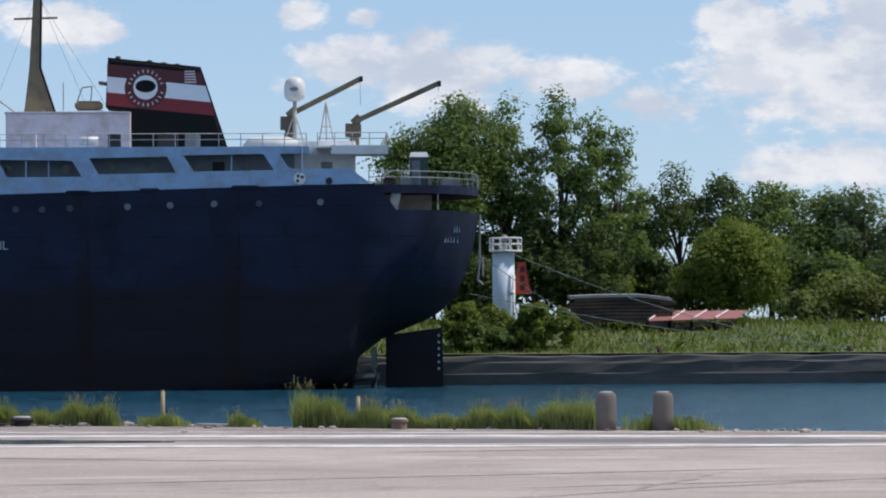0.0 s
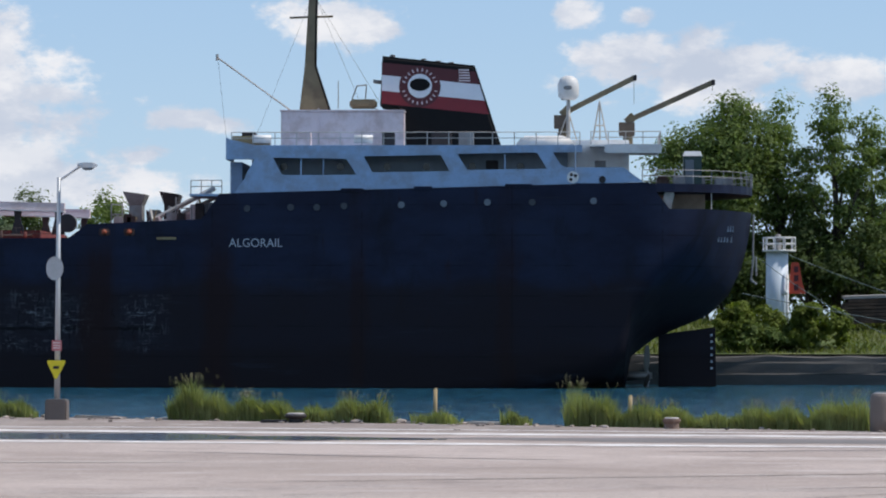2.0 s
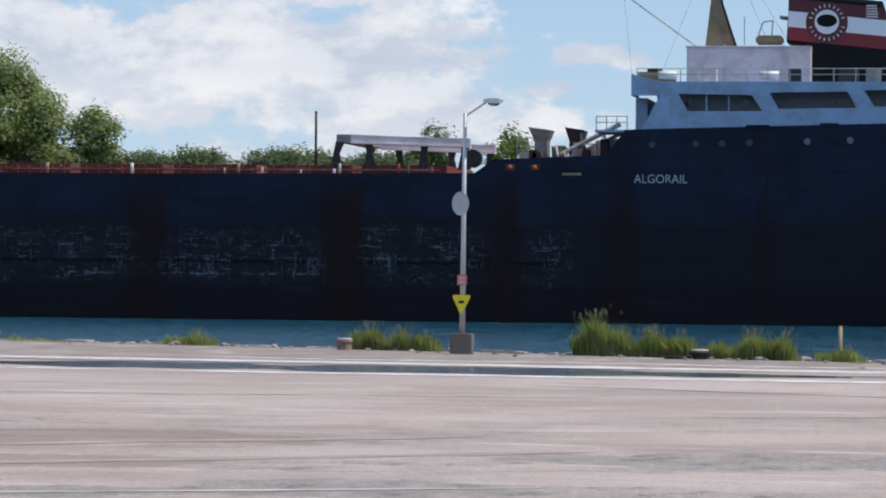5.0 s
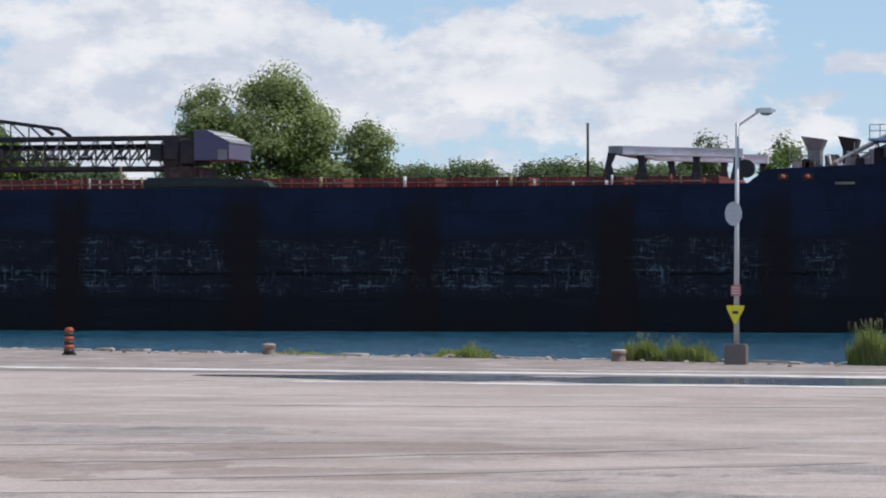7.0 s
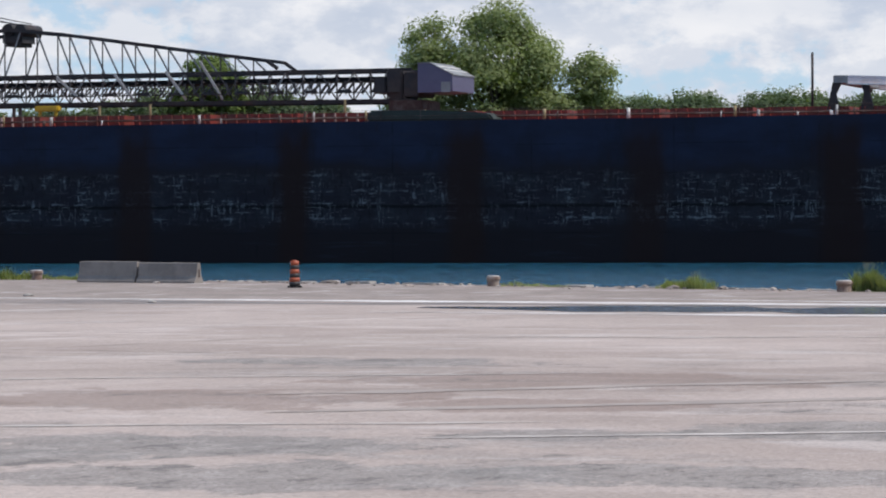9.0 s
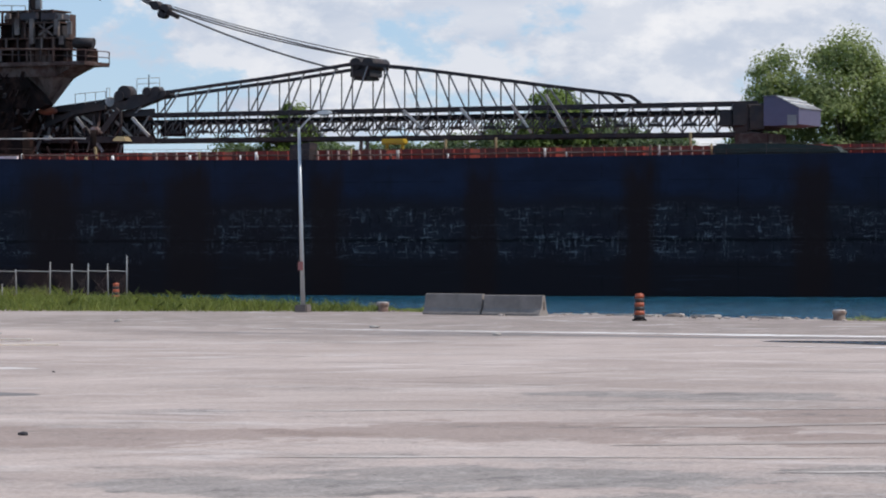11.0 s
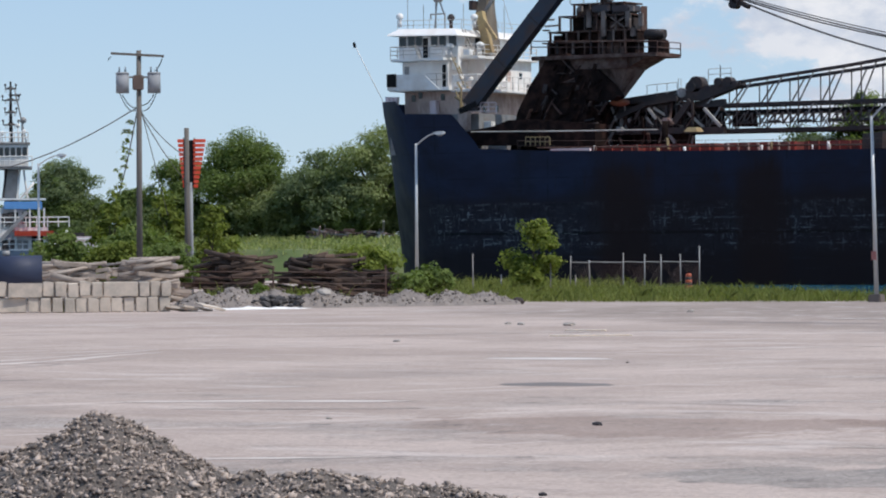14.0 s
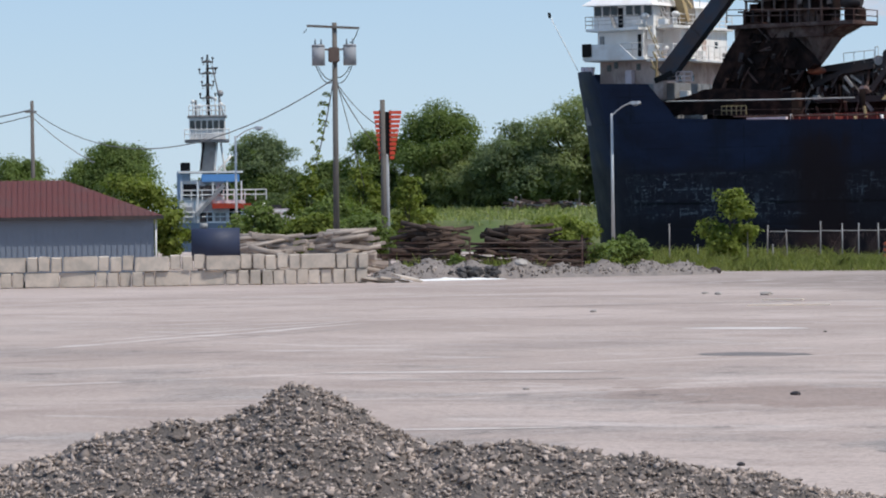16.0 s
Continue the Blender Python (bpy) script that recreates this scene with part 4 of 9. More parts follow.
loft(bm, [[(-5.9, 297.6, 18.3), (-1.0, 297.6, 18.3), (-0.8, 299.8, 18.3), (-5.9, 299.8, 18.3)], [(-5.4, 297.5, 18.9), (-1.4, 297.5, 18.9), (-1.4, 299.9, 18.9), (-5.4, 299.9, 18.9)], [(-5.0, 297.9, 19.15), (-2, 297.9, 19.15), (-2, 299.5, 19.15), (-5, 299.5, 19.15)]])
part("lifeboat_cover", bm, WHITE, ship, "upturned white boat on the deck", True)

# aft white house, cranes, dome
AFTW = mat("clean_white_paint", (.84, .83, .81), .5, var=.07, tint=(.5, .38, .3), tint_amount=.25, tint_scale=.5)
aft = block("aft_house", -1.6, 3.4, 299.5, 310.5, 15.0, 18.9, AFTW, ship, "white-painted aft deckhouse", .05)
block("aft_platform", 0.2, 6.0, 297.0, 311.0, 18.2, 18.4, AFTW, ship)
block("aft_platform_face", 1.4, 6.0, 296.96, 297.1, 17.7, 18.42, WHITE, ship, bev=0)
railing(ship, "aft_railing", [(0.3, 297.1, 18.4), (5.9, 297.1, 18.4), (5.9, 306, 18.4)], 1.05, 1.4)
block("aft_door", 0.6, 1.5, 299.44, 299.52, 15.2, 17.2, GREYST, aft)
for px, pz, q, y in ((-2.0, 21.3, (3.95, 24.25), 303.0), (3.35, 20.7, (10.4, 23.85), 303.0)):
    bm = bmesh.new()
    tube(bm, (px, y, 18.2), (px, y, pz - .4), .42, .36, 12)
    cr = part("deck_crane", bm, OCHRE, ship, "buff-painted provision crane with its boom raised", True)
    block("slewing_head", px - .75, px + .55, y - .55, y + .55, pz - 1.3, pz - .2, mat("brown_machine_paint", (.105, .078, .058), .6, var=.3) if px < 0 else bpy.data.materials["brown_machine_paint"], cr)
    bm = bmesh.new()
    bar(bm, (px - .1, y, pz - .2), (px + .5, y, pz + .35), .5, .7)
    part("crane_jib_root", bm, OCHRE, cr)
    bm = bmesh.new()
    d = Vector((q[0] - px, 0, q[1] - pz))
    bar(bm, (px + .3, y, pz + .1), (px + d.x, y, pz + d.z), .34, .42)
    part("crane_boom", bm, OCHRE, cr)
    block("boom_head", q[0] - .18, q[0] + .12, y - .25, y + .25, q[1] - .28, q[1] + .18, DARKST, cr, bev=.04)
    rods("fall_wire", [((q[0] - .1, y, q[1]), (q[0] - .1, y, q[1] - 2.2 if px < 0 else q[1] - .7))], CABLE, cr, .02, 4)
rods("boom_rest", [((1.0, 302, 22.2), (.35, 301.5, 18.4)), ((1.0, 302, 22.2), (1.75, 301.5, 18.4)), ((1.0, 302, 22.2), (1.05, 303, 18.4)), ((.6, 301.7, 20.2), (1.45, 301.7, 20.2))], RAILP, ship, .07)
bm = bmesh.new()
prof = [(0.55, 22.25), (.80, 22.5), (.87, 22.9), (.87, 23.5), (.72, 23.95), (.42, 24.18), (.05, 24.25)]
rings = [[(-1.55 + r * math.cos(a * math.pi / 8), 301 + r * math.sin(a * math.pi / 8), z) for a in range(16)] for r, z in prof]
loft(bm, rings)
dome = part("radome", bm, WHITE, ship, "white satellite radome on a pedestal", True)
rods("radome_pedestal", [((-1.55, 301, 18.4), (-1.55, 301, 22.3))], RAILP, dome, .16, 8)
rods("pedestal_brace", [((-1.55, 301, 21.3), (-.7, 301, 18.4)), ((-1.55, 301, 21.3), (-2.6, 301, 18.4))], RAILP, dome, .06)
bm = bmesh.new()
tube(bm, (-1.6, 300.1, 23.2), (-1.6, 300.2, 23.2), .35, n=12)
for v in bm.verts:
    v.co.z = 23.2 + (v.co.z - 23.2) * .5
part("radome_mark", bm, GREYST, dome)
bm = bmesh.new()
box(bm, 7.9, 9.4, 302.2, 303.7, 15.14, 17.7, .06)
cab = part("portable_toilet", bm, mat("dark_green_plastic", (0.015, 0.05, 0.045), .4), ship, "dark green portable cabin with a white roof")
bm = bmesh.new()
loft(bm, [[(7.85, 302.15, 17.7), (9.45, 302.15, 17.7), (9.45, 303.75, 17.7), (7.85, 303.75, 17.7)], [(8.0, 302.3, 18.1), (9.3, 302.3, 18.1), (9.3, 303.6, 18.1), (8.0, 303.6, 18.1)]])
part("cabin_roof", bm, WHITE, cab)
block("cabin_door", 8.05, 8.75, 302.14, 302.22, 15.3, 17.4, PORT, cab, bev=0)
st = [(x, MID - h + .12, 15.12) for x, h in ring if x > 4]
railing(ship, "stern_railing", st + [(13.5, MID, 15.12)] + [(x, 2 * MID - y, z) for x, y, z in st[::-1]], 1.1, 1.3, GREYST)
rods("poop_post", [((10.0, 296.6, 13.0), (10.0, 296.6, 14.5))], RAILP, ship, .06)
block("poop_bulkhead", 5.3, 9.6, 299.8, 300.0, 12.9, 14.46, mat("cream_paint", (.62, .54, .42), .6, var=.2, tint=(.3, .2, .14), tint_amount=.5), ship, "cream bulkhead under the gallery", 0)
plate("poop_bracket", [(5.9, 13.05), (6.7, 13.05), (7.0, 14.44), (6.2, 14.44)], 294.9, 295.2, RAILP, ship)
for x, y in ((7.5, 301), (9.2, 303), (11.0, 304), (11.6, 306), (6.2, 302)):
    block("mooring_gear", x - .5, x + .5, y - .5, y + .5, 15.12, 15.95 + .25 * (x % 1), GREYST if int(x) % 2 else RUST, ship, "", .12)
rods("hanging_chain", [((13.75, 304.6, 13.0), (13.7, 304.6, 9.6)), ((13.75, 304.6, 9.6), (13.55, 304.6, 7.6)), ((13.95, 304.9, 9.5), (14.0, 304.9, 7.9)), ((13.5, 304.6, 7.6), (14.0, 304.9, 7.2))], GREYST, ship, .10)
bm = bmesh.new()
for sgn in (1,):
    tube(bm, (0, 0, -.07), (0, 0, .07), .48, n=20)
bmesh.ops.rotate(bm, verts=bm.verts[:], matrix=Matrix.Rotation(radians(90), 3, "X"))
bmesh.ops.translate(bm, verts=bm.verts[:], vec=(-1.15, 293.9, 15.6))
lr = part("lifebuoy_board", bm, WHITE, bulwark, "white lifebuoy board with dark quarters")
for a in (0.5, 2.1, 4.0):
    bm = bmesh.new()
    tube(bm, (-1.15 + .24 * math.cos(a), 293.80, 15.6 + .24 * math.sin(a)), (-1.15 + .24 * math.cos(a), 293.84, 15.6 + .24 * math.sin(a)), .14, n=8)
    part("dark_quarter", bm, DARKST, lr)
bm = bmesh.new()
tube(bm, (1.2, 293.9, 15.42), (1.2, 294.1, 15.42), .28, n=14)
part("fairlead_disc", bm, DARKST, bulwark)
rods("side_davit", [((-.95, 293.9, 15.9), (-.95, 293.9, 18.2))], LBLUE, bulwark, .06)
# rudder and screw
bm = bmesh.new()
loft(bm, [[(6.4, 304.6, -4), (10.7, 304.9, -4), (10.7, 305.1, -4), (6.4, 305.4, -4)], [(6.4, 304.6, 3.1), (10.6, 304.9, 3.65), (10.6, 305.1, 3.65), (6.4, 305.4, 3.1)]])
rud = part("rudder", bm, HULL, ship, "dark blue rudder plate standing clear of the water")
for i in range(6):
    block("draught_mark", 10.2, 10.38, 304.85, 304.9, 2.9 - .55 * i, 3.1 - .55 * i, FADED, rud, bev=0)
block("rudder_post", 5.9, 6.6, 304.5, 305.5, -3, 3.6, HULL, rud)
bm = bmesh.new()
tube(bm, (3.0, 305, -.4), (5.4, 305, -.4), .45, .28, 12)
screw = part("propeller", bm, mat("dull_bronze", (.30, .29, .27), .5, metal=.5), ship, "pale propeller half out of the water")
for i in range(4):
    a = radians(20 + 90 * i)
    bm = bmesh.new()
    pts = [(0, .2), (.55, .9), (.72, 1.7), (.45, 2.5), (0, 2.75), (-.45, 2.4), (-.62, 1.6), (-.45, .8)]
    for y0 in (0,):
        f1 = [bm.verts.new((4.9 + u * .35 - .04, u * .9, v)) for u, v in pts]
        f2 = [bm.verts.new((4.9 + u * .35 + .06, u * .9, v)) for u, v in pts]
    bm.faces.new(f1)
    bm.faces.new(f2[::-1])
    for k in range(8):
        bm.faces.new((f1[k], f2[k], f2[(k + 1) % 8], f1[(k + 1) % 8]))
    bmesh.ops.rotate(bm, verts=bm.verts[:], matrix=Matrix.Rotation(a, 3, "X"), cent=(4.9, 0, 0))
    bmesh.ops.translate(bm, verts=bm.verts[:], vec=(0, 305, -.4))
    part("blade", bm, screw.data.materials[0], screw)

# ---- ship: long main deck ----
random.seed(11)
x = -44.5
while x > -158:
    h = block("hatch_cover", x - 7.0, x, 297.2, 312.8, 10.5, 11.45, REDOX, ship, "red oxide hatch coaming with rusty stiffeners", .05)
    me = None
    for i in range(7):
        xx = x - .5 - i
        if me is None:
            bm = bmesh.new()
            prism(bm, [(-.05, 10.6), (.10, 10.6), (.05, 11.4), (-.05, 11.4)], 296.95, 297.22)
            me = mesh_of("stiffener", bm, HATCHP if random.random() < .3 else REDOX)
        share("stiffener", me, h, Matrix.Translation((xx, 0, 0)))
    x -= 7.9
fr = [(-42.5, 294.4, 10.62), (-95, 294.4, 10.55), (-127, 294.4, 10.48), (-150, 294.4, 10.72), (-166, 294.4, 11.05)]
railing(ship, "deck_wire", fr, 0.95, 3.4, RUST, (1.0, .5), .018)
random.seed(3)
for i in range(46):
    x = random.uniform(-164, -44)
    bm = bmesh.new()
    h = random.uniform(.4, 1.0)
    tube(bm, (x, 296, 10.55), (x + random.uniform(-.05, .05), 296, 10.6 + h), random.uniform(.05, .16), n=7)
    part("deck_pipe", bm, random.choice((RAILP, REDOX, RUST, BUFF, WHITE)), ship)
rods("deck_pipeline", [((-165, 296.4, 11.35), (-127, 296.4, 10.95)), ((-127, 296.4, 10.95), (-45, 296.4, 11.0))], RUST, ship, .10)
bm = bmesh.new()
prism(bm, [(-92.8, 10.6), (-81.6, 10.6), (-82.2, 11.2), (-84.5, 11.35), (-88, 11.5), (-91.8, 11.5), (-92.6, 11.5)], 294.5, 297.4)
bmesh.ops.bevel(bm, geom=bm.edges[:], offset=.15, segments=2, affect="EDGES")
part("tarpaulin", bm, mat("dark_tarpaulin", (.03, .04, .035), .8, var=.4, bump=.6), ship, "dark tarpaulin heap on the deck edge")
# hatch gantry
gan = block("hatch_gantry", -53.6, -52.4, 297.0, 313.0, 13.3, 13.95, GREYST, ship, "grey travelling hatch gantry with a dented beam", .05)
for y in (297.0, 312.4):
    plate("gantry_beam", [(-52.4, 13.95), (-48.5, 13.8), (-42.5, 13.65), (-42.5, 13.0), (-48.5, 13.1), (-52.4, 13.3)], y, y + .6, PINKISH, gan)
    plate("gantry_flange", [(-52.4, 13.3), (-42.5, 13.0), (-42.5, 12.9), (-52.4, 13.2)], y - .25, y + .8, WHITE, gan)
    for x0, x1 in ((-53.3, -53.6), (-51.0, -50.8), (-42.9, -43.0), (-46.3, -46.3)):
        bm = bmesh.new()
        prism(bm, [(x0 - .35, 13.4), (x0 + .35, 13.4), (x1 + .2, 12.4), (x1 + .55, 11.1), (x1 - .55, 11.1), (x1 - .25, 12.4)], y + .05, y + .5)
        part("gantry_leg", bm, DARKST, gan)
bm = bmesh.new()
tube(bm, (-42.2, 296.4, 12.0), (-42.2, 297.2, 12.0), .75, n=18)
part("winch_drum", bm, DARKST, ship)
rods("lamp_pole", [((-56.8, 305, 10.6), (-56.8, 305, 16.2))], DARKST, ship, .11, 8)
for x, l in ((-37.2, 1.0), (-34.3, .85)):
    bm = bmesh.new()
    loft(bm, [[(x - .55, 301, 11.8), (x + .55, 301, 11.8), (x + .55, 303, 11.8), (x - .55, 303, 11.8)], [(x - .5, 301, 13.6), (x + .55, 301, 13.6), (x + .55, 303, 13.6), (x - .5, 303, 13.6)],
              [(x - 1.0 * l, 300.6, 14.75), (x + .9 * l, 300.6, 14.5), (x + .9 * l, 303.4, 14.5), (x - 1.0 * l, 303.4, 14.75)]])
    part("ventilator", bm, DARKST if x > -36 else GREYST, ship, "flared grey ventilator trunk")
rods("conveyor_stringer", [((-36.4, 300, 12.0), (-30.6, 300, 15.0)), ((-36.4, 301.2, 12.0), (-30.6, 301.2, 15.0)), ((-35.4, 300, 11.9), (-30.0, 300, 14.4))], RAILP, ship, .17)
rods("deck_frame", [((-38.9, 299, 11.9), (-38.9, 299, 13.7)), ((-38.0, 299, 11.9), (-38.0, 299, 13.7)), ((-38.9, 299, 13.6), (-38.0, 299, 13.6)), ((-38.9, 299, 12.8), (-38.0, 299, 12.8)), ((-33.6, 299, 12.0), (-33.6, 299, 14.2)), ((-32.3, 299, 12.1), (-32.3, 299, 13.4)), ((-33.6, 299, 13.3), (-32.3, 299, 13.3))], GREYST, ship, .06)
random.seed(61)
for k in range(26):
    x0 = random.uniform(-38.6, -29.6)
    h_ = random.uniform(.5, 1.3) + max(0, (x0 + 35) * .32)
    bm = bmesh.new()
    if k % 3:
        bar(bm, (x0, 299.5 + random.random(), 12.0), (x0 + random.uniform(-.4, .5), 299.5 + random.random(), 12.0 + h_), random.uniform(.08, .22))
    else:
        box(bm, x0 - .3, x0 + random.uniform(.1, .5), 299.5, 300.4, 12.0, 12.0 + h_ * .8, .06)
    part("deck_fitting", bm, random.choice((RAILP, DARKST, GREYST, BUFF, PINKISH, DARKST)), ship)
rods("stair_tread", [((-36.2 + .55 * k, 299.9, 12.1 + .285 * k), (-36.2 + .55 * k, 301.3, 12.1 + .285 * k)) for k in range(10)], GREYST, ship, .07, 5)
railing(ship, "step_railing", [(-31.9, 294.6, 14.3), (-29.4, 294.6, 14.3)], 1.1, .8)
block("step_platform", -32.0, -29.0, 294.4, 300, 14.1, 14.3, LBLUE, ship, bev=.02)
block("step_house", -29.0, -28.0, 297.4, 312.6, 12.4, 17.0, LBLUE, ship)
for x, m in ((-35.8, GREYST), (-33.0, PINKISH), (-31.2, GREYST)):
    block("deck_machinery", x - .6, x + .5, 302.5, 304.5, 12.0, 13.1 + (x % 1), m, ship, "", .15)

# ---- ship: unloading boom ----
ARCH = [(-160, 15.7), (-148.3, 17.0), (-136.9, 18.25), (-128.6, 19.35), (-123.6, 18.85), (-111.8, 17.2), (-104.4, 16.2), (-103.4, 15.5)]
bm = bmesh.new()
for y in (302.6, 307.4):
    bar(bm, (-162.5, y, 12.75), (-91, y, 12.55), .28, .34)
boom = part("unloading_boom", bm, DARKST, ship, "dark steel lattice unloading boom laid along the deck")
for y in (302.6, 307.4):
    bm = bmesh.new()
    for a, b in zip(ARCH, ARCH[1:]):
        bar(bm, (a[0], y, a[1]), (b[0], y, b[1]), .24, .30)
    part("arch_chord", bm, DARKST, boom)
    bm = bmesh.new()
    bar(bm, (-160.5, y, 15.05), (-91.2, y, 15.25), .2, .26)
    part("upper_chord", bm, DARKST, boom)
bm = bmesh.new()
box(bm, -158, -91.4, 303.0, 307.0, 14.25, 14.62)
bmesh.ops.rotate(bm, verts=bm.verts[:], matrix=Matrix.Rotation(-.002, 3, "Y"), cent=(-125, 305, 14.6))
part("conveyor_belt", bm, BLACK, boom, "black sagging conveyor belt")
bm = bmesh.new()
tube(bm, (0, 0, -.0), (0, 0, 1), .062, n=6)
unit_me = {"d": mesh_of("lattice_bar", bm, LATT)}
# Paler bars: sun catching the diagonals, painted by the lighter grey
bm = bmesh.new()
tube(bm, (0, 0, 0), (0, 0, 1), .085, n=6)
unit_me["w"] = mesh_of("lattice_bar", bm, GREYST)


def strut(p, q, kind="d"):
    p, q = Vector(p), Vector(q)
    d = q - p
    share("lattice_bar", unit_me[kind], boom, Matrix.Translation(p) @ d.to_track_quat("Z", "Y").to_matrix().to_4x4() @ Matrix.Diagonal((1, 1, d.length, 1)))


i = 0
x = -160.0
while x < -92:
    for y in (302.6, 307.4):
        strut((x, y, 12.7), (x, y, 15.1))
        strut((x, y, 12.7), (x + 1.55, y, 15.1), "w" if i % 3 == 0 and y < 305 else "d")
        strut((x + 1.55, y, 15.1), (x + 3.1, y, 12.7))
        if -156 < x < -104.5:
            za, zb = lerp(ARCH, x), lerp(ARCH, x + 1.55)
            strut((x, y, 15.1), (x, y, za))
            strut((x, y, 15.1) if x < -128 else (x, y, za), (x + 1.55, y, zb) if x < -128 else (x + 1.55, y, 15.1), "w")
    bm = bmesh.new()
    tube(bm, (x, 302.6, 14.4), (x, 307.4, 14.4), .12, n=6)
    part("idler", bm, DARKST, boom)
    block("idler_bracket", x + .2, x + 1.3, 302.5, 302.7, 13.35, 13.55, DARKST, boom, bev=0)
    for dx in (.0, .78, 1.55, 2.33):
        for y in (302.6, 307.4):
            strut((x + dx, y, 13.35), (x + dx, y, 14.3))
            strut((x + dx, y, 13.35), (x + dx + .78, y, 14.3))
    block("walkway_tread", x, x + 2.6, 301.9, 302.5, 13.28, 13.36, DARKST, boom, bev=0)
    x += 3.1
    i += 1
for y in (302.6,):
    for x0, x1, z0, z1 in ((-156, -152.5, 15.0, 12.8), (-153.4, -150.6, 15.2, 12.8), (-124, -121.5, 15.1, 12.8), (-110.5, -108.4, 16.2, 12.9), (-118.5, -116.6, 15.2, 12.8), (-113.7, -111.8, 15.4, 12.9)):
        bm = bmesh.new()
        bar(bm, (x0, y - .2, z0), (x1, y - .2, z1), .16, .22)
        part("pale_brace", bm, RAILP, boom)
apex = block("sheave_housing", -129.5, -127.6, 303.0, 306.5, 17.9, 19.1, DARKST, boom, "dark sheave housing at the boom's peak", .3)
for xx in (-128.9, -127.7):
    bm = bmesh.new()
    tube(bm, (xx, 303, 19.35), (xx, 307, 19.35), .55, n=14)
    part("sheave", bm, DARKST, apex)
bm = bmesh.new()
prism(bm, [(-90.4, 13.2), (-90.4, 15.7), (-89.3, 15.7), (-87.3, 14.7), (-87.3, 13.3), (-89.1, 13.2)], 301.6, 308.4)
head = part("boom_head_house", bm, PURPLE, boom, "violet-grey boom head housing with a sloping top")
# Sunlit brightness of the sloping top is put into this paler sheet
bm = bmesh.new()
prism(bm, [(-90.4, 15.71), (-90.4, 15.78), (-89.3, 15.78), (-87.22, 14.74), (-87.22, 14.66), (-89.3, 15.71)], 301.5, 308.5)
part("head_roof", bm, GREYST, head)
for t in (.33, .66):
    x0 = -89.3 + 2.0 * t
    block("roof_seam", x0 - .05, x0 + .05, 301.45, 308.5, 15.74 - 1.0 * t, 15.84 - 1.0 * t, WHITE, head, bev=0)
block("head_panel", -88.3, -87.5, 301.55, 301.62, 13.2, 14.1, GREYST, head, bev=0)
block("head_machinery", -93.2, -90.2, 302.2, 307.8, 11.6, 12.6, RUST, head, "", .1)
for x0, x1, z0, z1 in ((-93.4, -92.0, 12.7, 15.2), (-91.9, -90.5, 12.9, 15.0), (-94.6, -93.5, 13.2, 14.6)):
    block("drive_housing", x0, x1, 302.3, 307.2, z0, z1, DARKST, head, "", .12)
# pivot end machinery, cradle, deck bits
piv = plate("pivot_frame", [(-159.73, 15.41), (-159.43, 15.72), (-153.53, 16.21), (-150.32, 16.86), (-147.14, 17.25), (-147.09, 16.84), (-149.17, 16.11), (-150.91, 15.53), (-153.54, 15.59)], 302.3, 303.6, DARKST, boom, "dark pivot frame at the boom's root")
bm = bmesh.new()
tube(bm, (-151.66, 302.3, 17.05), (-151.66, 303.6, 17.05), .72, n=16)
tube(bm, (-152.14, 302.2, 16.80), (-152.14, 303.4, 16.80), .5, n=14)
part("winch_drum", bm, DARKST, piv)
for x0, z0, r_ in ((-149.33, 17.15, .42), (-148.40, 17.13, .5), (-147.71, 16.91, .35), (-153.07, 16.30, .45)):
    bm = bmesh.new()
    tube(bm, (x0, 302.2, z0), (x0, 303.2, z0), r_, n=12)
    part("winch_motor", bm, random.choice((DARKST, DARKST, GREYST)), piv)
railing(piv, "walkway_railing", [(-156.60, 302.2, 16.07), (-153.48, 302.2, 16.26)], 1.0, 1.0, RAILP, (1,), .03)
railing(piv, "top_railing", [(-150.32, 302.3, 17.28), (-148.01, 302.3, 17.33)], 1.1, 2.3, RAILP, (1, .55), .03)
rods("mast_light", [((-149.45, 303, 17.28), (-149.44, 303, 18.74))], DARKST, piv, .05)
rods("walkway_hoop", [((-153.37, 302.2, 16.21), (-153.36, 302.2, 17.56)), ((-153.36, 302.2, 17.56), (-153.06, 302.2, 17.55)), ((-153.06, 302.2, 17.55), (-153.07, 302.2, 16.41))], RAILP, piv, .03)
for a, b, w_ in (((-160.18, 302, 13.94), (-156.62, 302, 15.33), .35), ((-156.62, 302, 15.33), (-153.38, 302, 15.78), .3), ((-153.69, 302, 13.50), (-152.04, 302, 15.54), .42), ((-151.81, 302, 15.54), (-151.83, 302, 13.15), .2), ((-157.93, 302, 13.58), (-157.09, 302, 15.13), .22), ((-154.56, 302, 15.08), (-154.40, 302, 13.51), .25),
                 ((-159.60, 302, 12.88), (-148.47, 302, 12.77), .45), ((-160.11, 303, 14.81), (-148.94, 303, 15.30), .5)):
    bm = bmesh.new()
    bar(bm, a, b, w_, w_ * 1.3)
    part("pivot_strut", bm, DARKST, piv)
for a, b in (((-156.28, 301.8, 14.90), (-155.46, 301.8, 13.94)), ((-150.55, 301.8, 14.78), (-148.83, 301.8, 13.08))):
    bm = bmesh.new()
    bar(bm, a, b, .2, .26)
    part("pale_brace", bm, RAILP, piv)
plate("pivot_base", [(-162.52, 11.69), (-162.49, 15.65), (-160.10, 15.44), (-153.89, 15.62), (-152.73, 14.65), (-152.75, 11.52)], 303, 304.4, SOOT, piv)
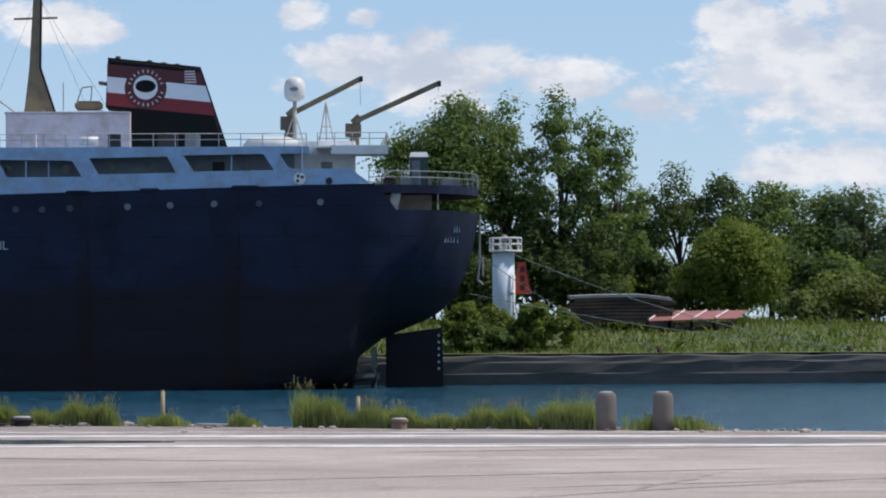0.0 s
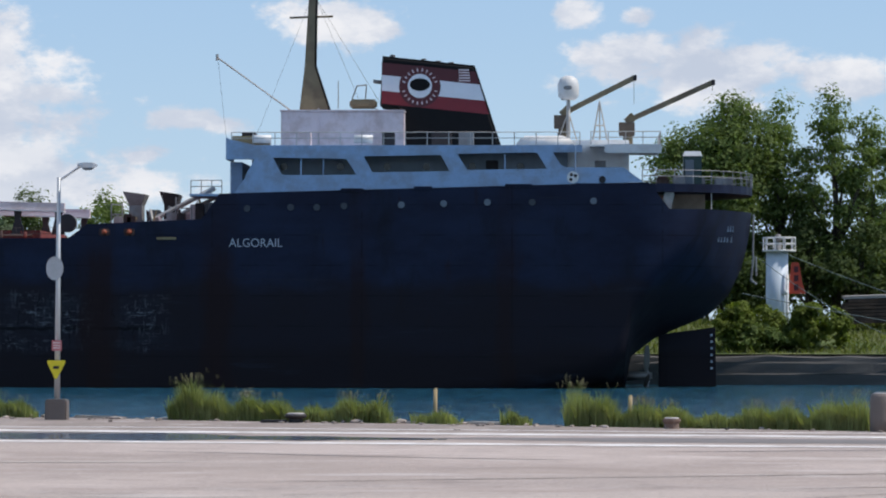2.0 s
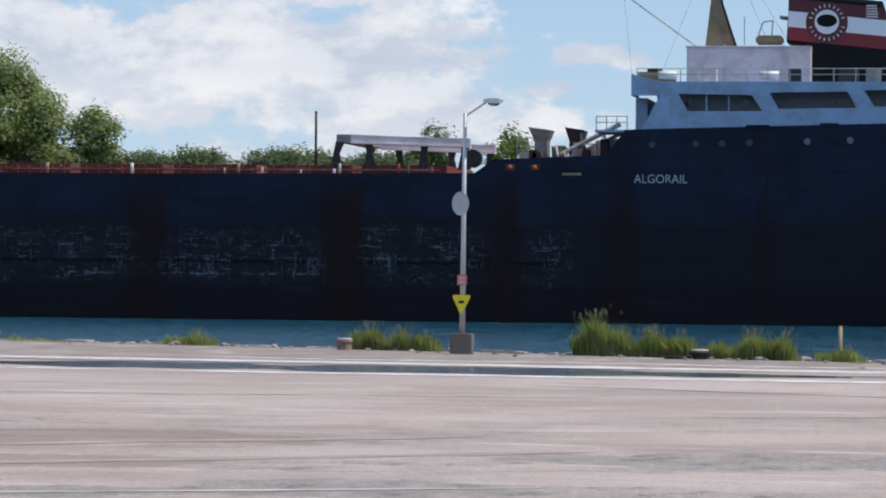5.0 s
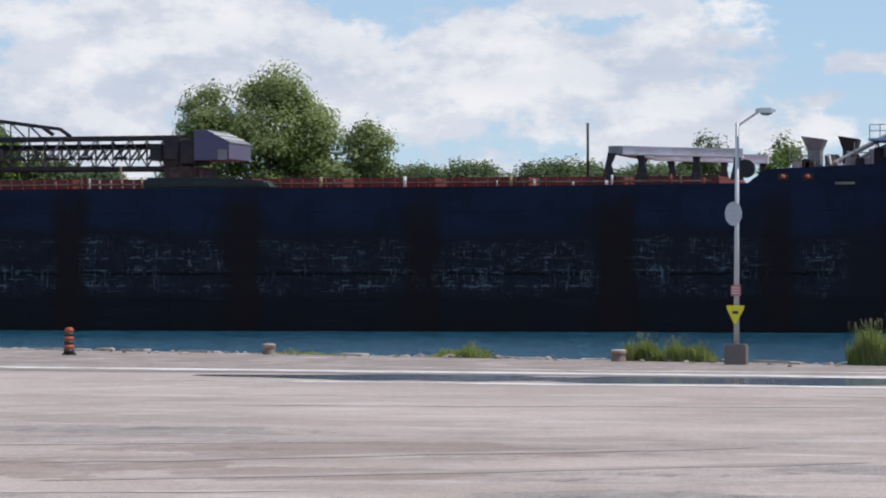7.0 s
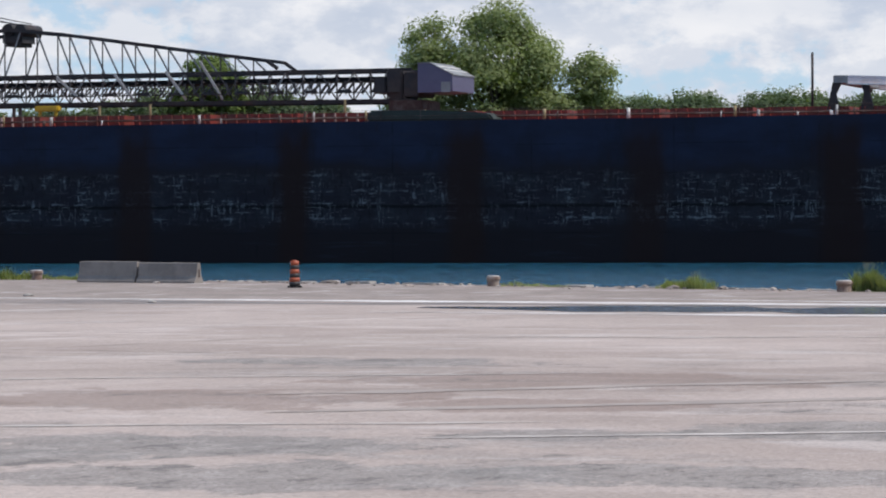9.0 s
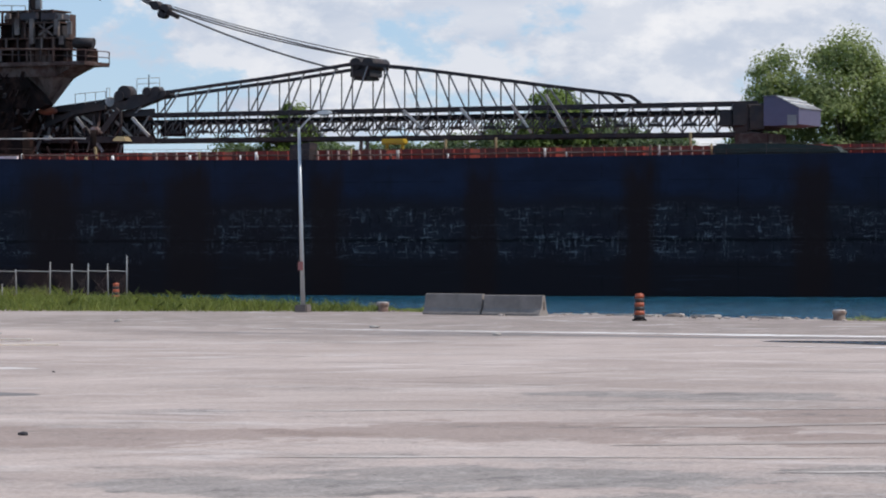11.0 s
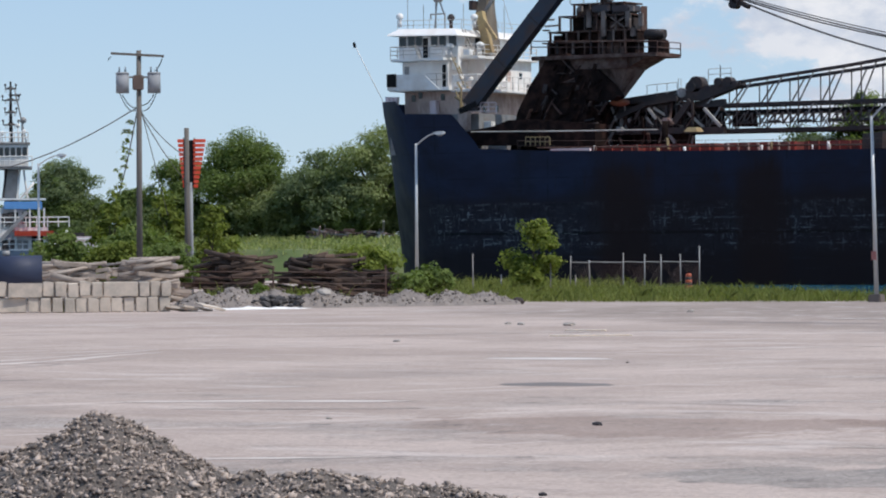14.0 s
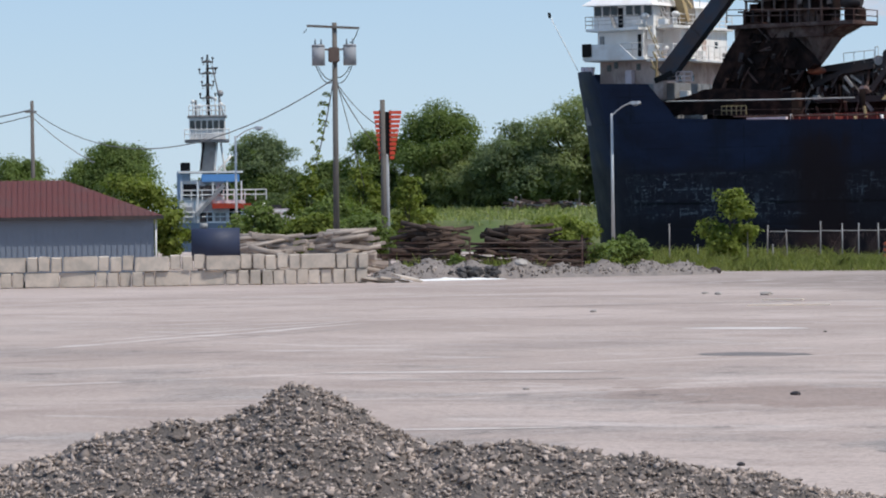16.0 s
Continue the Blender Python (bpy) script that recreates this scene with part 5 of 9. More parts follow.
plate("pivot_house", [(-152.83, 15.07), (-149.85, 15.32), (-149.64, 13.13), (-152.84, 13.19)], 303.2, 304.4, SOOT, piv)
plate("counter_box", [(-148.26, 14.14), (-146.30, 14.20), (-146.08, 13.06), (-148.27, 13.10)], 303, 304, SOOT, piv)
for k in range(40):
    x0, z0 = random.uniform(-161.11, -152.27), random.uniform(11.2, 14.4)
    bm = bmesh.new()
    bar(bm, (x0, 301.5 + random.random(), z0 - .5), (x0 + random.uniform(-1.2, 1.2), 301.5 + random.random(), z0 + random.uniform(.3, 1.4)), random.uniform(.08, .3))
    part("pivot_bar", bm, random.choice((DARKST, SOOT, SOOT, GREYST, RUST)), piv)
for x0, z0, m in ((-153.17, 13.73, HATCHP), (-157.98, 13.00, GREYST), (-152.89, 13.42, RUST)):
    block("deck_winch", x0 - .4, x0 + .4, 299, 299.8, z0 - .25, z0 + .2, m, ship, "", .15)
rods("winch_post", [((-153.17, 299, 11.19), (-153.09, 299, 13.62))], SOOT, ship, .3, 8)
rods("loose_pole", [((-151.74, 297, 10.97), (-151.91, 297, 12.00))], BUFF, ship, .14)
bm = bmesh.new()
loft(bm, [[(-150.79, 298.2, 12.57), (-149.46, 298.2, 12.55), (-149.46, 299.6, 12.55), (-150.79, 299.6, 12.57)], [(-150.49, 298.4, 12.98), (-149.69, 298.4, 12.96), (-149.69, 299.4, 12.96), (-150.49, 299.4, 12.98)]])
part("cream_skiff", bm, BUFF, ship)
cr = block("boom_cradle", -125.4, -123.2, 300.6, 301.6, 12.0, 12.5, YELLOWP, ship, "yellow boom cradle", .1)
for x in (-125.1, -123.6, -127.6, -127.0):
    rods("cradle_leg", [((x, 301.0, 10.6), (x + .15, 301.0, 12.3))], DARKST if x < -126 else YELLOWP, cr, .16)
rods("buff_post", [((-95.8, 298, 11.4), (-95.8, 298, 12.6))], BUFF, ship, .12)
rods("pale_post", [((-113.5, 298, 10.9), (-113.5, 298, 12.4)), ((-118.2, 298, 10.8), (-118.2, 298, 12.3))], BUFF, ship, .12)
plate("dark_bin", [(-131.9, 10.6), (-130.0, 10.6), (-129.9, 12.1), (-131.8, 11.9)], 295.2, 296.8, DARKST, ship)

# ---- ship: hopper tower and forward house ----
def skirt(rows):
    """Closed loft through stacked rectangles, each (x0, x1, y0, y1, z)."""
    bm = bmesh.new()
    loft(bm, [[(a, c, z), (b, c, z), (b, d, z), (a, d, z)] for a, b, c, d, z in rows])
    return bm


tower = part("hopper_tower", skirt([(-169.24, -161.53, 298.6, 303.6, 10.9), (-168.49, -161.14, 298.8, 303.6, 14.78), (-167.14, -161.48, 299, 303.6, 17.38),
                                    (-165.99, -162.79, 299.1, 303.6, 18.96), (-165.44, -163.38, 299.2, 303.6, 20.11)]), SOOT, ship, "sooty black and rust-brown elevator tower")
cone = part("hopper_cone", skirt([(-159.85, -159.29, 301.4, 302.6, 15.84), (-160.65, -157.32, 299.6, 303.4, 18.58), (-161.18, -154.93, 299.5, 303.6, 19.74)]),
            mat("rust_streaked_plate", (.16, .125, .11), .8, var=.5, scale=.7, tint=(.05, .026, .02), tint_amount=.95, tint_scale=.9, stretch=(1.5, 1, .4), bump=.4), tower, "grey hopper cone streaked with rust")
block("skirt_plate", -166.40, -157.08, 299.2, 303.4, 18.57, 19.62, RUST, tower, "", .05)
plate("skirt_side", [(-166.29, 18.72), (-160.09, 18.56), (-157.99, 16.00), (-158.69, 15.60), (-162.72, 15.90)], 299.0, 300.6, SOOT, tower)
bm = bmesh.new()
ball(bm, (-158.78, 300.9, 15.49), .85, 1.2, .8, .42)
part("chute_lip", bm, mat("raw_orange_rust", (.30, .10, .05), .8, var=.4, tint=(.06, .03, .025), tint_amount=.7), tower)
plat = block("platform", -166.84, -153.76, 298.6, 303.6, 19.55, 19.92, RUST, tower, "", .04)
railing(plat, "platform_railing", [(-166.95, 298.8, 20.15), (-153.76, 298.8, 19.71), (-153.76, 303.5, 19.71)], 1.22, 1.9, RUST, (1, .55), .05)
random.seed(21)
MACHX = ((-166.66, -157.38, 20.09, 21.29), (-166.05, -157.49, 21.24, 22.29),
         (-164.90, -157.60, 22.24, 23.71), (-163.57, -158.06, 23.66, 24.81))
PALER = mat("pale_worn_plate", (.20, .165, .15), .8, var=.5, tint=(.06, .035, .03), tint_amount=.7)
BLUEG = mat("dull_blue_grey_plate", (.05, .052, .065), .7, var=.4, tint=(.06, .03, .025), tint_amount=.5)
for lvl, (x0, x1, z0, z1) in enumerate(MACHX):
    block("machinery_core", x0 + .5, x1 - .4, 302.2, 304, z0, z1 - .1, SOOT, tower, "", .05)
    block("machinery_floor", x0 - .1, x1 + .1, 300.6, 304.1, z1 - .14, z1, RUST, tower, "", .02)
    xx = x0
    while xx < x1 - .4:
        w_ = random.uniform(.35, 1.3)
        hh = (z1 - z0) * random.choice((.55, .8, .95, 1.0, .7))
        if random.random() < .8:
            block("machinery_box", xx, min(xx + w_, x1), 301.0 + random.uniform(-.3, 1.0), 303.6, z0, z0 + hh, random.choice((RUST, SOOT, DARKST, RUST, BLUEG if lvl == 3 else SOOT)), tower, "", .05)
        xx += w_ + random.uniform(.05, .25)
    for k in range(7):
        xx = x0 + .2 + (x1 - x0 - .4) * (k + random.uniform(-.3, .3)) / 6
        block("frame_post", xx - .09, xx + .09, 300.5, 300.7, z0, z1, random.choice((RUST, RUST, PALER, DARKST)), tower, "", .01)
for x0, z0, h_ in ((-161.64, 22.53, 1.5), (-160.10, 22.49, 1.5), (-157.56, 22.41, 1.5), (-156.20, 22.47, 1.2), (-160.10, 21.65, .9), (-157.03, 21.55, .8), (-162.53, 24.03, .5), (-157.13, 23.85, .5), (-157.96, 18.71, .6)):
    block("pale_bracket", x0 - .22, x0 + .22, 300.2, 300.5, z0, z0 + h_, PALER, tower, "", .03)
rods("cross_brace", [((-159.33, 300.3, 23.40), (-157.92, 300.3, 22.41)), ((-157.91, 300.3, 23.35), (-159.33, 300.3, 22.46))], PALER, tower, .10)
for x0, z0, x1, z1 in ((-161.38, 23.90, -159.48, 24.57), (-159.19, 23.83, -157.47, 24.50)):
    block("motor_cover", x0, x1, 300.2, 303, z0, z1, BLUEG, tower, "", .12)
block("top_box", -156.40, -156.44, 300.8, 302, 22.07, 24.36, RUST, tower, "", .03)
railing(tower, "top_railing", [(-163.98, 301, 24.85), (-161.11, 301, 24.75)], .5, 1.2, GREYST, (1,), .04)
bm = bmesh.new()
tube(bm, (-155.52, 300.2, 21.76), (-153.65, 300.2, 21.65), .42, n=12)
tube(bm, (-156.14, 301.2, 21.68), (-154.26, 301.2, 21.62), .5, n=12)
part("cable_drum", bm, DARKST, tower)
block("drum_stand", -155.36, -154.22, 300, 302, 19.85, 21.19, SOOT, tower, "", .05)
rods("side_step", [((-166.33, 300, 23.40), (-165.13, 300, 23.36)), ((-166.09, 300, 22.76), (-164.65, 300, 22.82)), ((-166.34, 300, 22.40), (-165.62, 300, 22.38))], RUST, tower, .09)
for k in range(150):
    x0, z0 = random.uniform(-168.72, -158.86), random.uniform(11.3, 19.0)
    if x0 < -169.24 + .7 + (z0 - 10.9) * .42 or x0 > -160.32 + (19 - z0) * .25:
        continue
    yy = 298.6 + (z0 - 10.9) * .06
    bm = bmesh.new()
    l_, tilt = random.uniform(.4, 1.7), random.choice((1.15, 1.15, 1.25, 1.0, -.9, .2)) + random.uniform(-.2, .2)
    dx, dz = math.cos(tilt) * l_ / 2, math.sin(tilt) * l_ / 2
    out = random.uniform(.02, .35)
    bar(bm, (x0 - dx, yy - out, z0 - dz), (x0 + dx, yy - out + random.uniform(-.15, .25), z0 + dz), random.uniform(.06, .5), random.uniform(.04, .14))
    part("wreck_plate", bm, random.choice((SOOT, SOOT, SOOT, RUST, DARKST)), tower)
# jagged plate ends down the sloping edge
for k in range(9):
    t = k / 8
    z0 = 12.0 + 6.8 * t
    x0 = -169.24 + 4.0 * t ** .9
    block("torn_edge", x0 - random.uniform(.1, .8), x0 + .9, 299.3, 300.2, z0, z0 + random.uniform(.25, .7), random.choice((SOOT, RUST)), tower, "", .02)
rods("kingpost", [((-161.12, 302.8, 24.74), (-161.12, 302.8, 37))], RUST, tower, .58, 14)
rods("kingpost_rib", [((-161.28, 302.2, 24.72), (-161.34, 302.2, 37)), ((-160.33, 302.2, 24.68), (-160.33, 302.2, 37))], DARKST, tower, .10)
block("kingpost_collar", -160.57, -160.04, 301.9, 302.3, 24.99, 25.83, GREYST, tower, "", .04)
rods("bent_pipe", [((-160.78, 304, 27.55), (-160.73, 304, 26.81)), ((-160.73, 304, 26.81), (-160.49, 304, 27.01)), ((-160.49, 304, 27.01), (-160.48, 304, 27.54))], GREYST, tower, .04)
p0, p1 = Vector((-172.85, 297.6, 15.46)), Vector((-162.11, 297.6, 27.21))
bm = bmesh.new()
bar(bm, p0, p0 + (p1 - p0) * 1.35, 1.1, 1.5)
strutb = part("leaning_box_girder", bm, mat("scorched_blue_plate", (.022, .031, .050), .6, var=.3, scale=.4, tint=(.050, .028, .024), tint_amount=.9, tint_scale=.35), tower, "dark leaning box girder over the foredeck")
bm = bmesh.new()
bar(bm, p0 + Vector((-.9, -.1, -.5)), p0 + Vector((1.0, -.1, .2)), 1.0, .5)
part("girder_heel", bm, BLACK, strutb)
for t in (.33, .66):
    c = p0 + (p1 - p0) * t
    bm = bmesh.new()
    bar(bm, c, c + (p1 - p0).normalized() * .12, 1.16, 1.58)
    part("girder_flange", bm, DARKST, strutb)
bm = bmesh.new()
bar(bm, (-157.87, 303, 27.59), (-154.34, 303, 25.88), .22, .4)
for a in range(5):
    c = Vector((-156.46, 303, 27.11)).lerp(Vector((-154.34, 303, 26.09)), a / 4)
    tube(bm, c, c + Vector((.1, 0, 1.0)), .04, n=5)
tube(bm, Vector((-156.46, 303, 27.11)) + Vector((.1, 0, 1)), Vector((-154.34, 303, 26.09)) + Vector((.1, 0, 1)), .04, n=5)
part("walkway_arm", bm, DARKST, tower)
# hoist cables
cab_pts = [(-162.6, 33.2), (-154.2, 27.4), (-150.0, 25.4)]
for dy in (-.8, .8):
    bm = bmesh.new()
    path_tube(bm, [(a[0], 305 + dy, a[1]) for a in cab_pts], .10, 6)
    part("hoist_cable", bm, CABLE, tower)
bm = bmesh.new()
for xx, zz in ((-149.6, 25.2), (-148.6, 24.9), (-148.9, 24.4)):
    tube(bm, (xx, 304.5, zz), (xx, 305.5, zz), .42, n=14)
bar(bm, (-150.8, 305, 25.75), (-147.4, 305, 24.1), .5, .4)
part("pulley_block", bm, DARKST, tower, "heavy black pulley block")


def sag(a, b, drop, n=10):
    pts = []
    for i in range(n + 1):
        t = i / n
        pts.append((a[0] + (b[0] - a[0]) * t, a[1] + (b[1] - a[1]) * t, a[2] + (b[2] - a[2]) * t - drop * 4 * t * (1 - t)))
    return pts


for a, b, d, r in (((-148.2, 304.5, 25.0), (-128.6, 304.0, 19.9), .25, .07), ((-148.2, 305.4, 24.8), (-128.2, 305.4, 19.85), .45, .07), ((-147.4, 305, 24.3), (-131.0, 304.0, 18.9), .35, .09), ((-148.3, 306, 25.1), (-127.8, 306, 20.0), .3, .05)):
    bm = bmesh.new()
    path_tube(bm, sag(a, b, d), r)
    part("topping_wire", bm, CABLE, tower)

HOUSEW = mat("fresh_white_paint", (.86, .85, .83), .5, var=.06, tint=(.55, .42, .33), tint_amount=.22, tint_scale=.35, stretch=(1.5, 1.5, .5))
HOUSE_LO = mat("weathered_pinkish_white", (.60, .47, .41), .7, var=.25, scale=.6, tint=(.22, .13, .10), tint_amount=.6, tint_scale=.5, stretch=(1.5, 1, .5))
fwd = block("forward_house", -181.20, -174.0, 299.5, 311.0, 11.6, 17.16, HOUSE_LO, ship, "white accommodation block and wheelhouse, rust-stained", .06)
block("tier_deck", -182.03, -175.4, 298, 312, 17.02, 17.34, WHITE, fwd)
block("aft_tier_deck", -175.6, -172.6, 298.6, 312.4, 16.87, 17.14, HOUSEW, fwd)
plate("tier_bulwark", [(-182.09, 17.22), (-176.32, 17.09), (-177.67, 18.24), (-178.04, 18.56), (-182.08, 18.67)], 297.86, 298.0, WHITE, fwd)
block("front_bulwark", -182.09 - .12, -182.09, 298, 312, 17.17, 18.67, WHITE, fwd, bev=.02)
block("dark_wing_end", -182.09, -181.09, 297.7, 297.84, 17.47, 18.70, BLACK, fwd, bev=.02)
block("second_tier", -181.24, -176.2, 299.2, 311.2, 17.20, 19.87, HOUSEW, fwd)
block("after_tier", -176.4, -174.3, 303.0, 312.0, 17.16, 20.1, HOUSEW, fwd, "sunlit white after wall of the house")
block("bridge_deck", -181.82, -176.0, 298, 312, 19.86, 20.13, WHITE, fwd)
block("aft_bridge_deck", -176.2, -173.7, 300.6, 312.2, 20.07, 20.33, HOUSEW, fwd)
block("wheelhouse", -182.0, -175.4, 299.8, 310.6, 20.04, 22.65, HOUSEW, fwd)
bm = bmesh.new()
loft(bm, [[(-182.6, 298.6, 22.39), (-174.8, 298.6, 22.2), (-174.8, 312, 22.2), (-182.6, 312, 22.39)],
          [(-182.5, 298.7, 22.52), (-174.9, 298.7, 22.34), (-174.9, 311.9, 22.34), (-182.5, 311.9, 22.52)],
          [(-181.7, 299.4, 23.07), (-175.6, 299.4, 22.9), (-175.6, 311.4, 22.9), (-181.7, 311.4, 23.07)]])
part("wheelhouse_roof", bm, HOUSEW, fwd)
for x0, w_ in ((-181.5, .33), (-180.55, .33), (-179.7, .30), (-178.0, .32), (-177.1, .30), (-176.0, .35)):
    win = block("wheelhouse_window", x0 - w_, x0 + w_, 299.72, 299.82, 21.35, 22.25, GLASS, fwd, bev=0)
    block("window_frame", x0 - w_ - .07, x0 + w_ + .07, 299.74, 299.80, 21.27, 22.32, GREYST, win, bev=0)
block("wheelhouse_door", -179.22, -178.73, 299.7, 299.82, 20.2, 22.1, BLACK, fwd, bev=0)
for yy in (301.6, 303.4, 307.2):
    win = block("after_window", -175.42, -175.33, yy - .4, yy + .4, 21.3, 22.1, GLASS, fwd, bev=0)
    block("window_frame", -175.40, -175.35, yy - .5, yy + .5, 21.2, 22.2, GREYST, win, bev=0)
for x0, z0 in ((-180.14, 16.10), (-179.39, 16.35), (-176.91, 16.13)):
    block("house_window", x0 - .2, x0 + .2, 299.4, 299.62, z0, z0 + .6, GLASS, fwd, bev=0)
for yy, z0 in ((304.6, 18.4), (309.8, 18.4), (302.2, 15.0), (304.6, 15.1)):
    block("after_port", -174.32 if z0 > 17 else -174.02, -174.25 if z0 > 17 else -173.95, yy - .25, yy + .25, z0, z0 + .6, GLASS, fwd, bev=0)
block("house_doorway", -180.93, -180.49, 299.1, 299.22, 17.46, 19.44, GREYST, fwd, bev=0)
block("house_doorway", -176.75, -176.4, 299.1, 299.22, 17.37, 19.5, BLACK, fwd, bev=0)
block("house_doorway", -174.33, -174.24, 307.0, 307.8, 17.2, 19.1, HOUSE_LO, fwd, bev=0)
# lockers, ventilators, ladders and screens about the after decks
for x0, z0, x1, z1, m, yy in ((-176.95, 20.39, -175.9, 20.83, WHITE, 298.4), (-175.9, 19.0, -175.2, 20.05, WHITE, 299.4), (-175.51, 17.3, -174.9, 18.4, WHITE, 298.9),
                              (-178.05, 14.81, -177.30, 16.13, PINKISH, 298.8), (-175.0, 20.34, -174.2, 20.9, WHITE, 299.9), (-171.9, 13.0, -171.0, 14.0, WHITE, 298.4),
                              (-174.03, 13.2, -172.93, 14.92, HOUSE_LO, 297.2), (-174.0, 17.15, -173.4, 18.0, WHITE, 305.6), (-173.9, 17.15, -173.4, 17.9, GREYST, 310.2)):
    block("deck_locker", x0, x1, yy, yy + .7, z0, z1, HOUSEW if m is WHITE else m, fwd, "", .06)
for x0, y0, z0 in ((-175.1, 299.4, 17.15), (-175.9, 299.0, 20.13), (-174.1, 301.6, 20.33), (-175.2, 301.4, 17.15)):
    bm = bmesh.new()
    tube(bm, (x0, y0, z0), (x0, y0, z0 + .9), .22, .22, 10)
    ball(bm, (x0 + .12, y0 - .1, z0 + 1.05), .38, 1.1, 1, .8)
    part("mushroom_vent", bm, WHITE, fwd, smooth=True)
railing(fwd, "bridge_railing", [(-181.88, 311, 20.13), (-181.88, 298.1, 20.13), (-176.1, 298.1, 20.13)], 1.15, 1.3, RAILP, (1, .66, .33), .03)
railing(fwd, "after_bridge_railing", [(-176.0, 300.7, 20.33), (-173.8, 300.7, 20.33), (-173.8, 312.1, 20.33)], 1.1, 1.3, WHITE, (1, .6, .25), .04)
railing(fwd, "tier_railing", [(-177.98, 298.1, 17.34), (-175.6, 298.1, 17.34)], 1.3, 1.3)
railing(fwd, "after_tier_railing", [(-175.4, 298.7, 17.14), (-172.7, 298.7, 17.14), (-172.7, 312.2, 17.14)], 1.3, 1.1, WHITE, (1, .6, .2), .05)
for x0, y0, z0, x1, z1, m in ((-175.6, 299.0, 20.2, -174.2, 17.15, BUFF), (-174.9, 298.3, 17.0, -173.6, 14.6, BUFF), (-179.3, 298.2, 21.4, -178.7, 20.13, RAILP), (-175.3, 300.4, 22.9, -174.3, 20.33, RAILP)):
    for dy in (0, .55):
        rods("ladder_rail", [((x0, y0 + dy, z0), (x1, y0 + dy, z1))], m, fwd, .06)
    for k in range(7):
        t = (k + .5) / 7
        rods("ladder_tread", [((x0 + (x1 - x0) * t, y0, z0 + (z1 - z0) * t), (x0 + (x1 - x0) * t, y0 + .55, z0 + (z1 - z0) * t))], m, fwd, .035, 4)
rods("tan_davit", [((-173.96, 297.6, 14.53), (-173.81, 297.6, 17.07)), ((-173.81, 297.6, 17.07), (-174.24, 297.6, 17.71)), ((-173.82, 297.6, 15.90), (-174.49, 297.6, 16.34))], BUFF, fwd, .10)
railing(fwd, "roof_railing", [(-181.96, 299.6, 22.95), (-174.9, 299.6, 22.85), (-174.9, 311.2, 22.85)], .9, 1.8, RAILP, (1, .5), .022)
railing(ship, "forecastle_railing", [(-173.29, 297.4, 14.78), (-169.94, 297.4, 14.70)], 1.0, .9, PINKISH, (1, .6, .2), .045)
fm = part("foremast", skirt([(-176.22, -174.48, 303.6, 306.4, 20.55), (-176.14, -174.71, 303.9, 306.1, 23.14), (-175.81, -174.81, 304.2, 305.8, 25.40), (-175.48, -174.67, 304.4, 305.6, 28.09), (-175.23, -174.73, 304.6, 305.4, 36.17)]), TANGREY, ship, "tan tapered foremast")
bm = bmesh.new()
bar(bm, (-174.96, 303.2, 24.6), (-173.9, 303.2, 20.69), .8, .6)
bar(bm, (-174.27, 302.6, 23.90), (-172.86, 302.6, 21.92), .3, .3)
part("mast_chute", bm, mat("weathered_yellow_chute", (.50, .36, .17), .6, var=.3, tint=(.2, .12, .07), tint_amount=.5), fm, "weathered yellow chute on the mast")
for x0, z0 in (-175.94, 26.81), (-176.08, 24.87):
    block("mast_lamp", x0 - .25, x0 + .22, 303.4, 304.4, z0, z0 + .9, DARKST, fm, "", .05)
bm = bmesh.new()
bar(bm, (-174.82, 304, 24.74), (-173.94, 304, 25.89), .2, .3)
part("mast_bracket", bm, GREYST, fm)
rods("mast_stay", [((-174.68, 304, 27.00), (-172.78, 303, 23.01)), ((-174.65, 304, 31.31), (-171.42, 303, 22.97))], GREYST, fm, .025, 4)
radar = rods("radar_mast", [((-179.74, 303, 23.23), (-179.71, 303, 26.15)), ((-179.86, 303, 23.23), (-179.59, 303, 25.77)), ((-178.73, 303, 24.39), (-179.34, 303, 25.92)), ((-180.35, 303, 24.55), (-178.72, 303, 24.60)), ((-178.72, 303, 24.60), (-178.73, 303, 23.20)), ((-180.29, 303, 24.66), (-180.29, 303, 24.11))], GREYST, ship, .07)
block("radar_pedestal", -179.84, -179.09, 302.7, 303.3, 25.71, 26.30, GREYST, radar, "", .08)
bm = bmesh.new()
bar(bm, (-181.41, 303, 26.51), (-177.40, 303, 26.53), .16, .16)
part("radar_scanner", bm, GREYST, radar)
for x0, z0, m in ((-183.16, 23.40, WHITE), (-177.46, 23.1, DARKST), (-174.9, 23.04, WHITE)):
    bm = bmesh.new()
    tube(bm, (x0, 302, z0), (x0, 302, z0 + .9), .18, n=8)
    ball(bm, (x0, 302, z0 + 1.0), .36)
    part("roof_light", bm, m, ship, smooth=True)
rods("whip_aerial", [((-182.88, 303, 23.33), (-182.86, 303, 27.24)), ((-181.12, 303, 23.27), (-181.10, 303, 25.55)), ((-176.68, 303, 23.13), (-176.66, 303, 25.40)), ((-173.9, 306, 22.2), (-173.9, 306, 25.21))], GREYST, ship, .035, 4)
rods("jackstaff", [((-186.6, 305, 15.8), (-190.1, 305, 21.9))], WHITE, ship, .045, 5)
rods("jackstaff_light", [((-190.15, 305, 21.8), (-190.25, 305, 22.3))], BLACK, ship, .14, 6)
for x0, z0 in (-185.28, 16.33), (-184.78, 16.31), (-184.27, 16.30):
    bm = bmesh.new()
    tube(bm, (x0, 303, z0 - 1.0), (x0 + .1, 303, z0 + .45), .2, .26, 10)
    part("deck_ventilator", bm, PINKISH, ship, smooth=True)
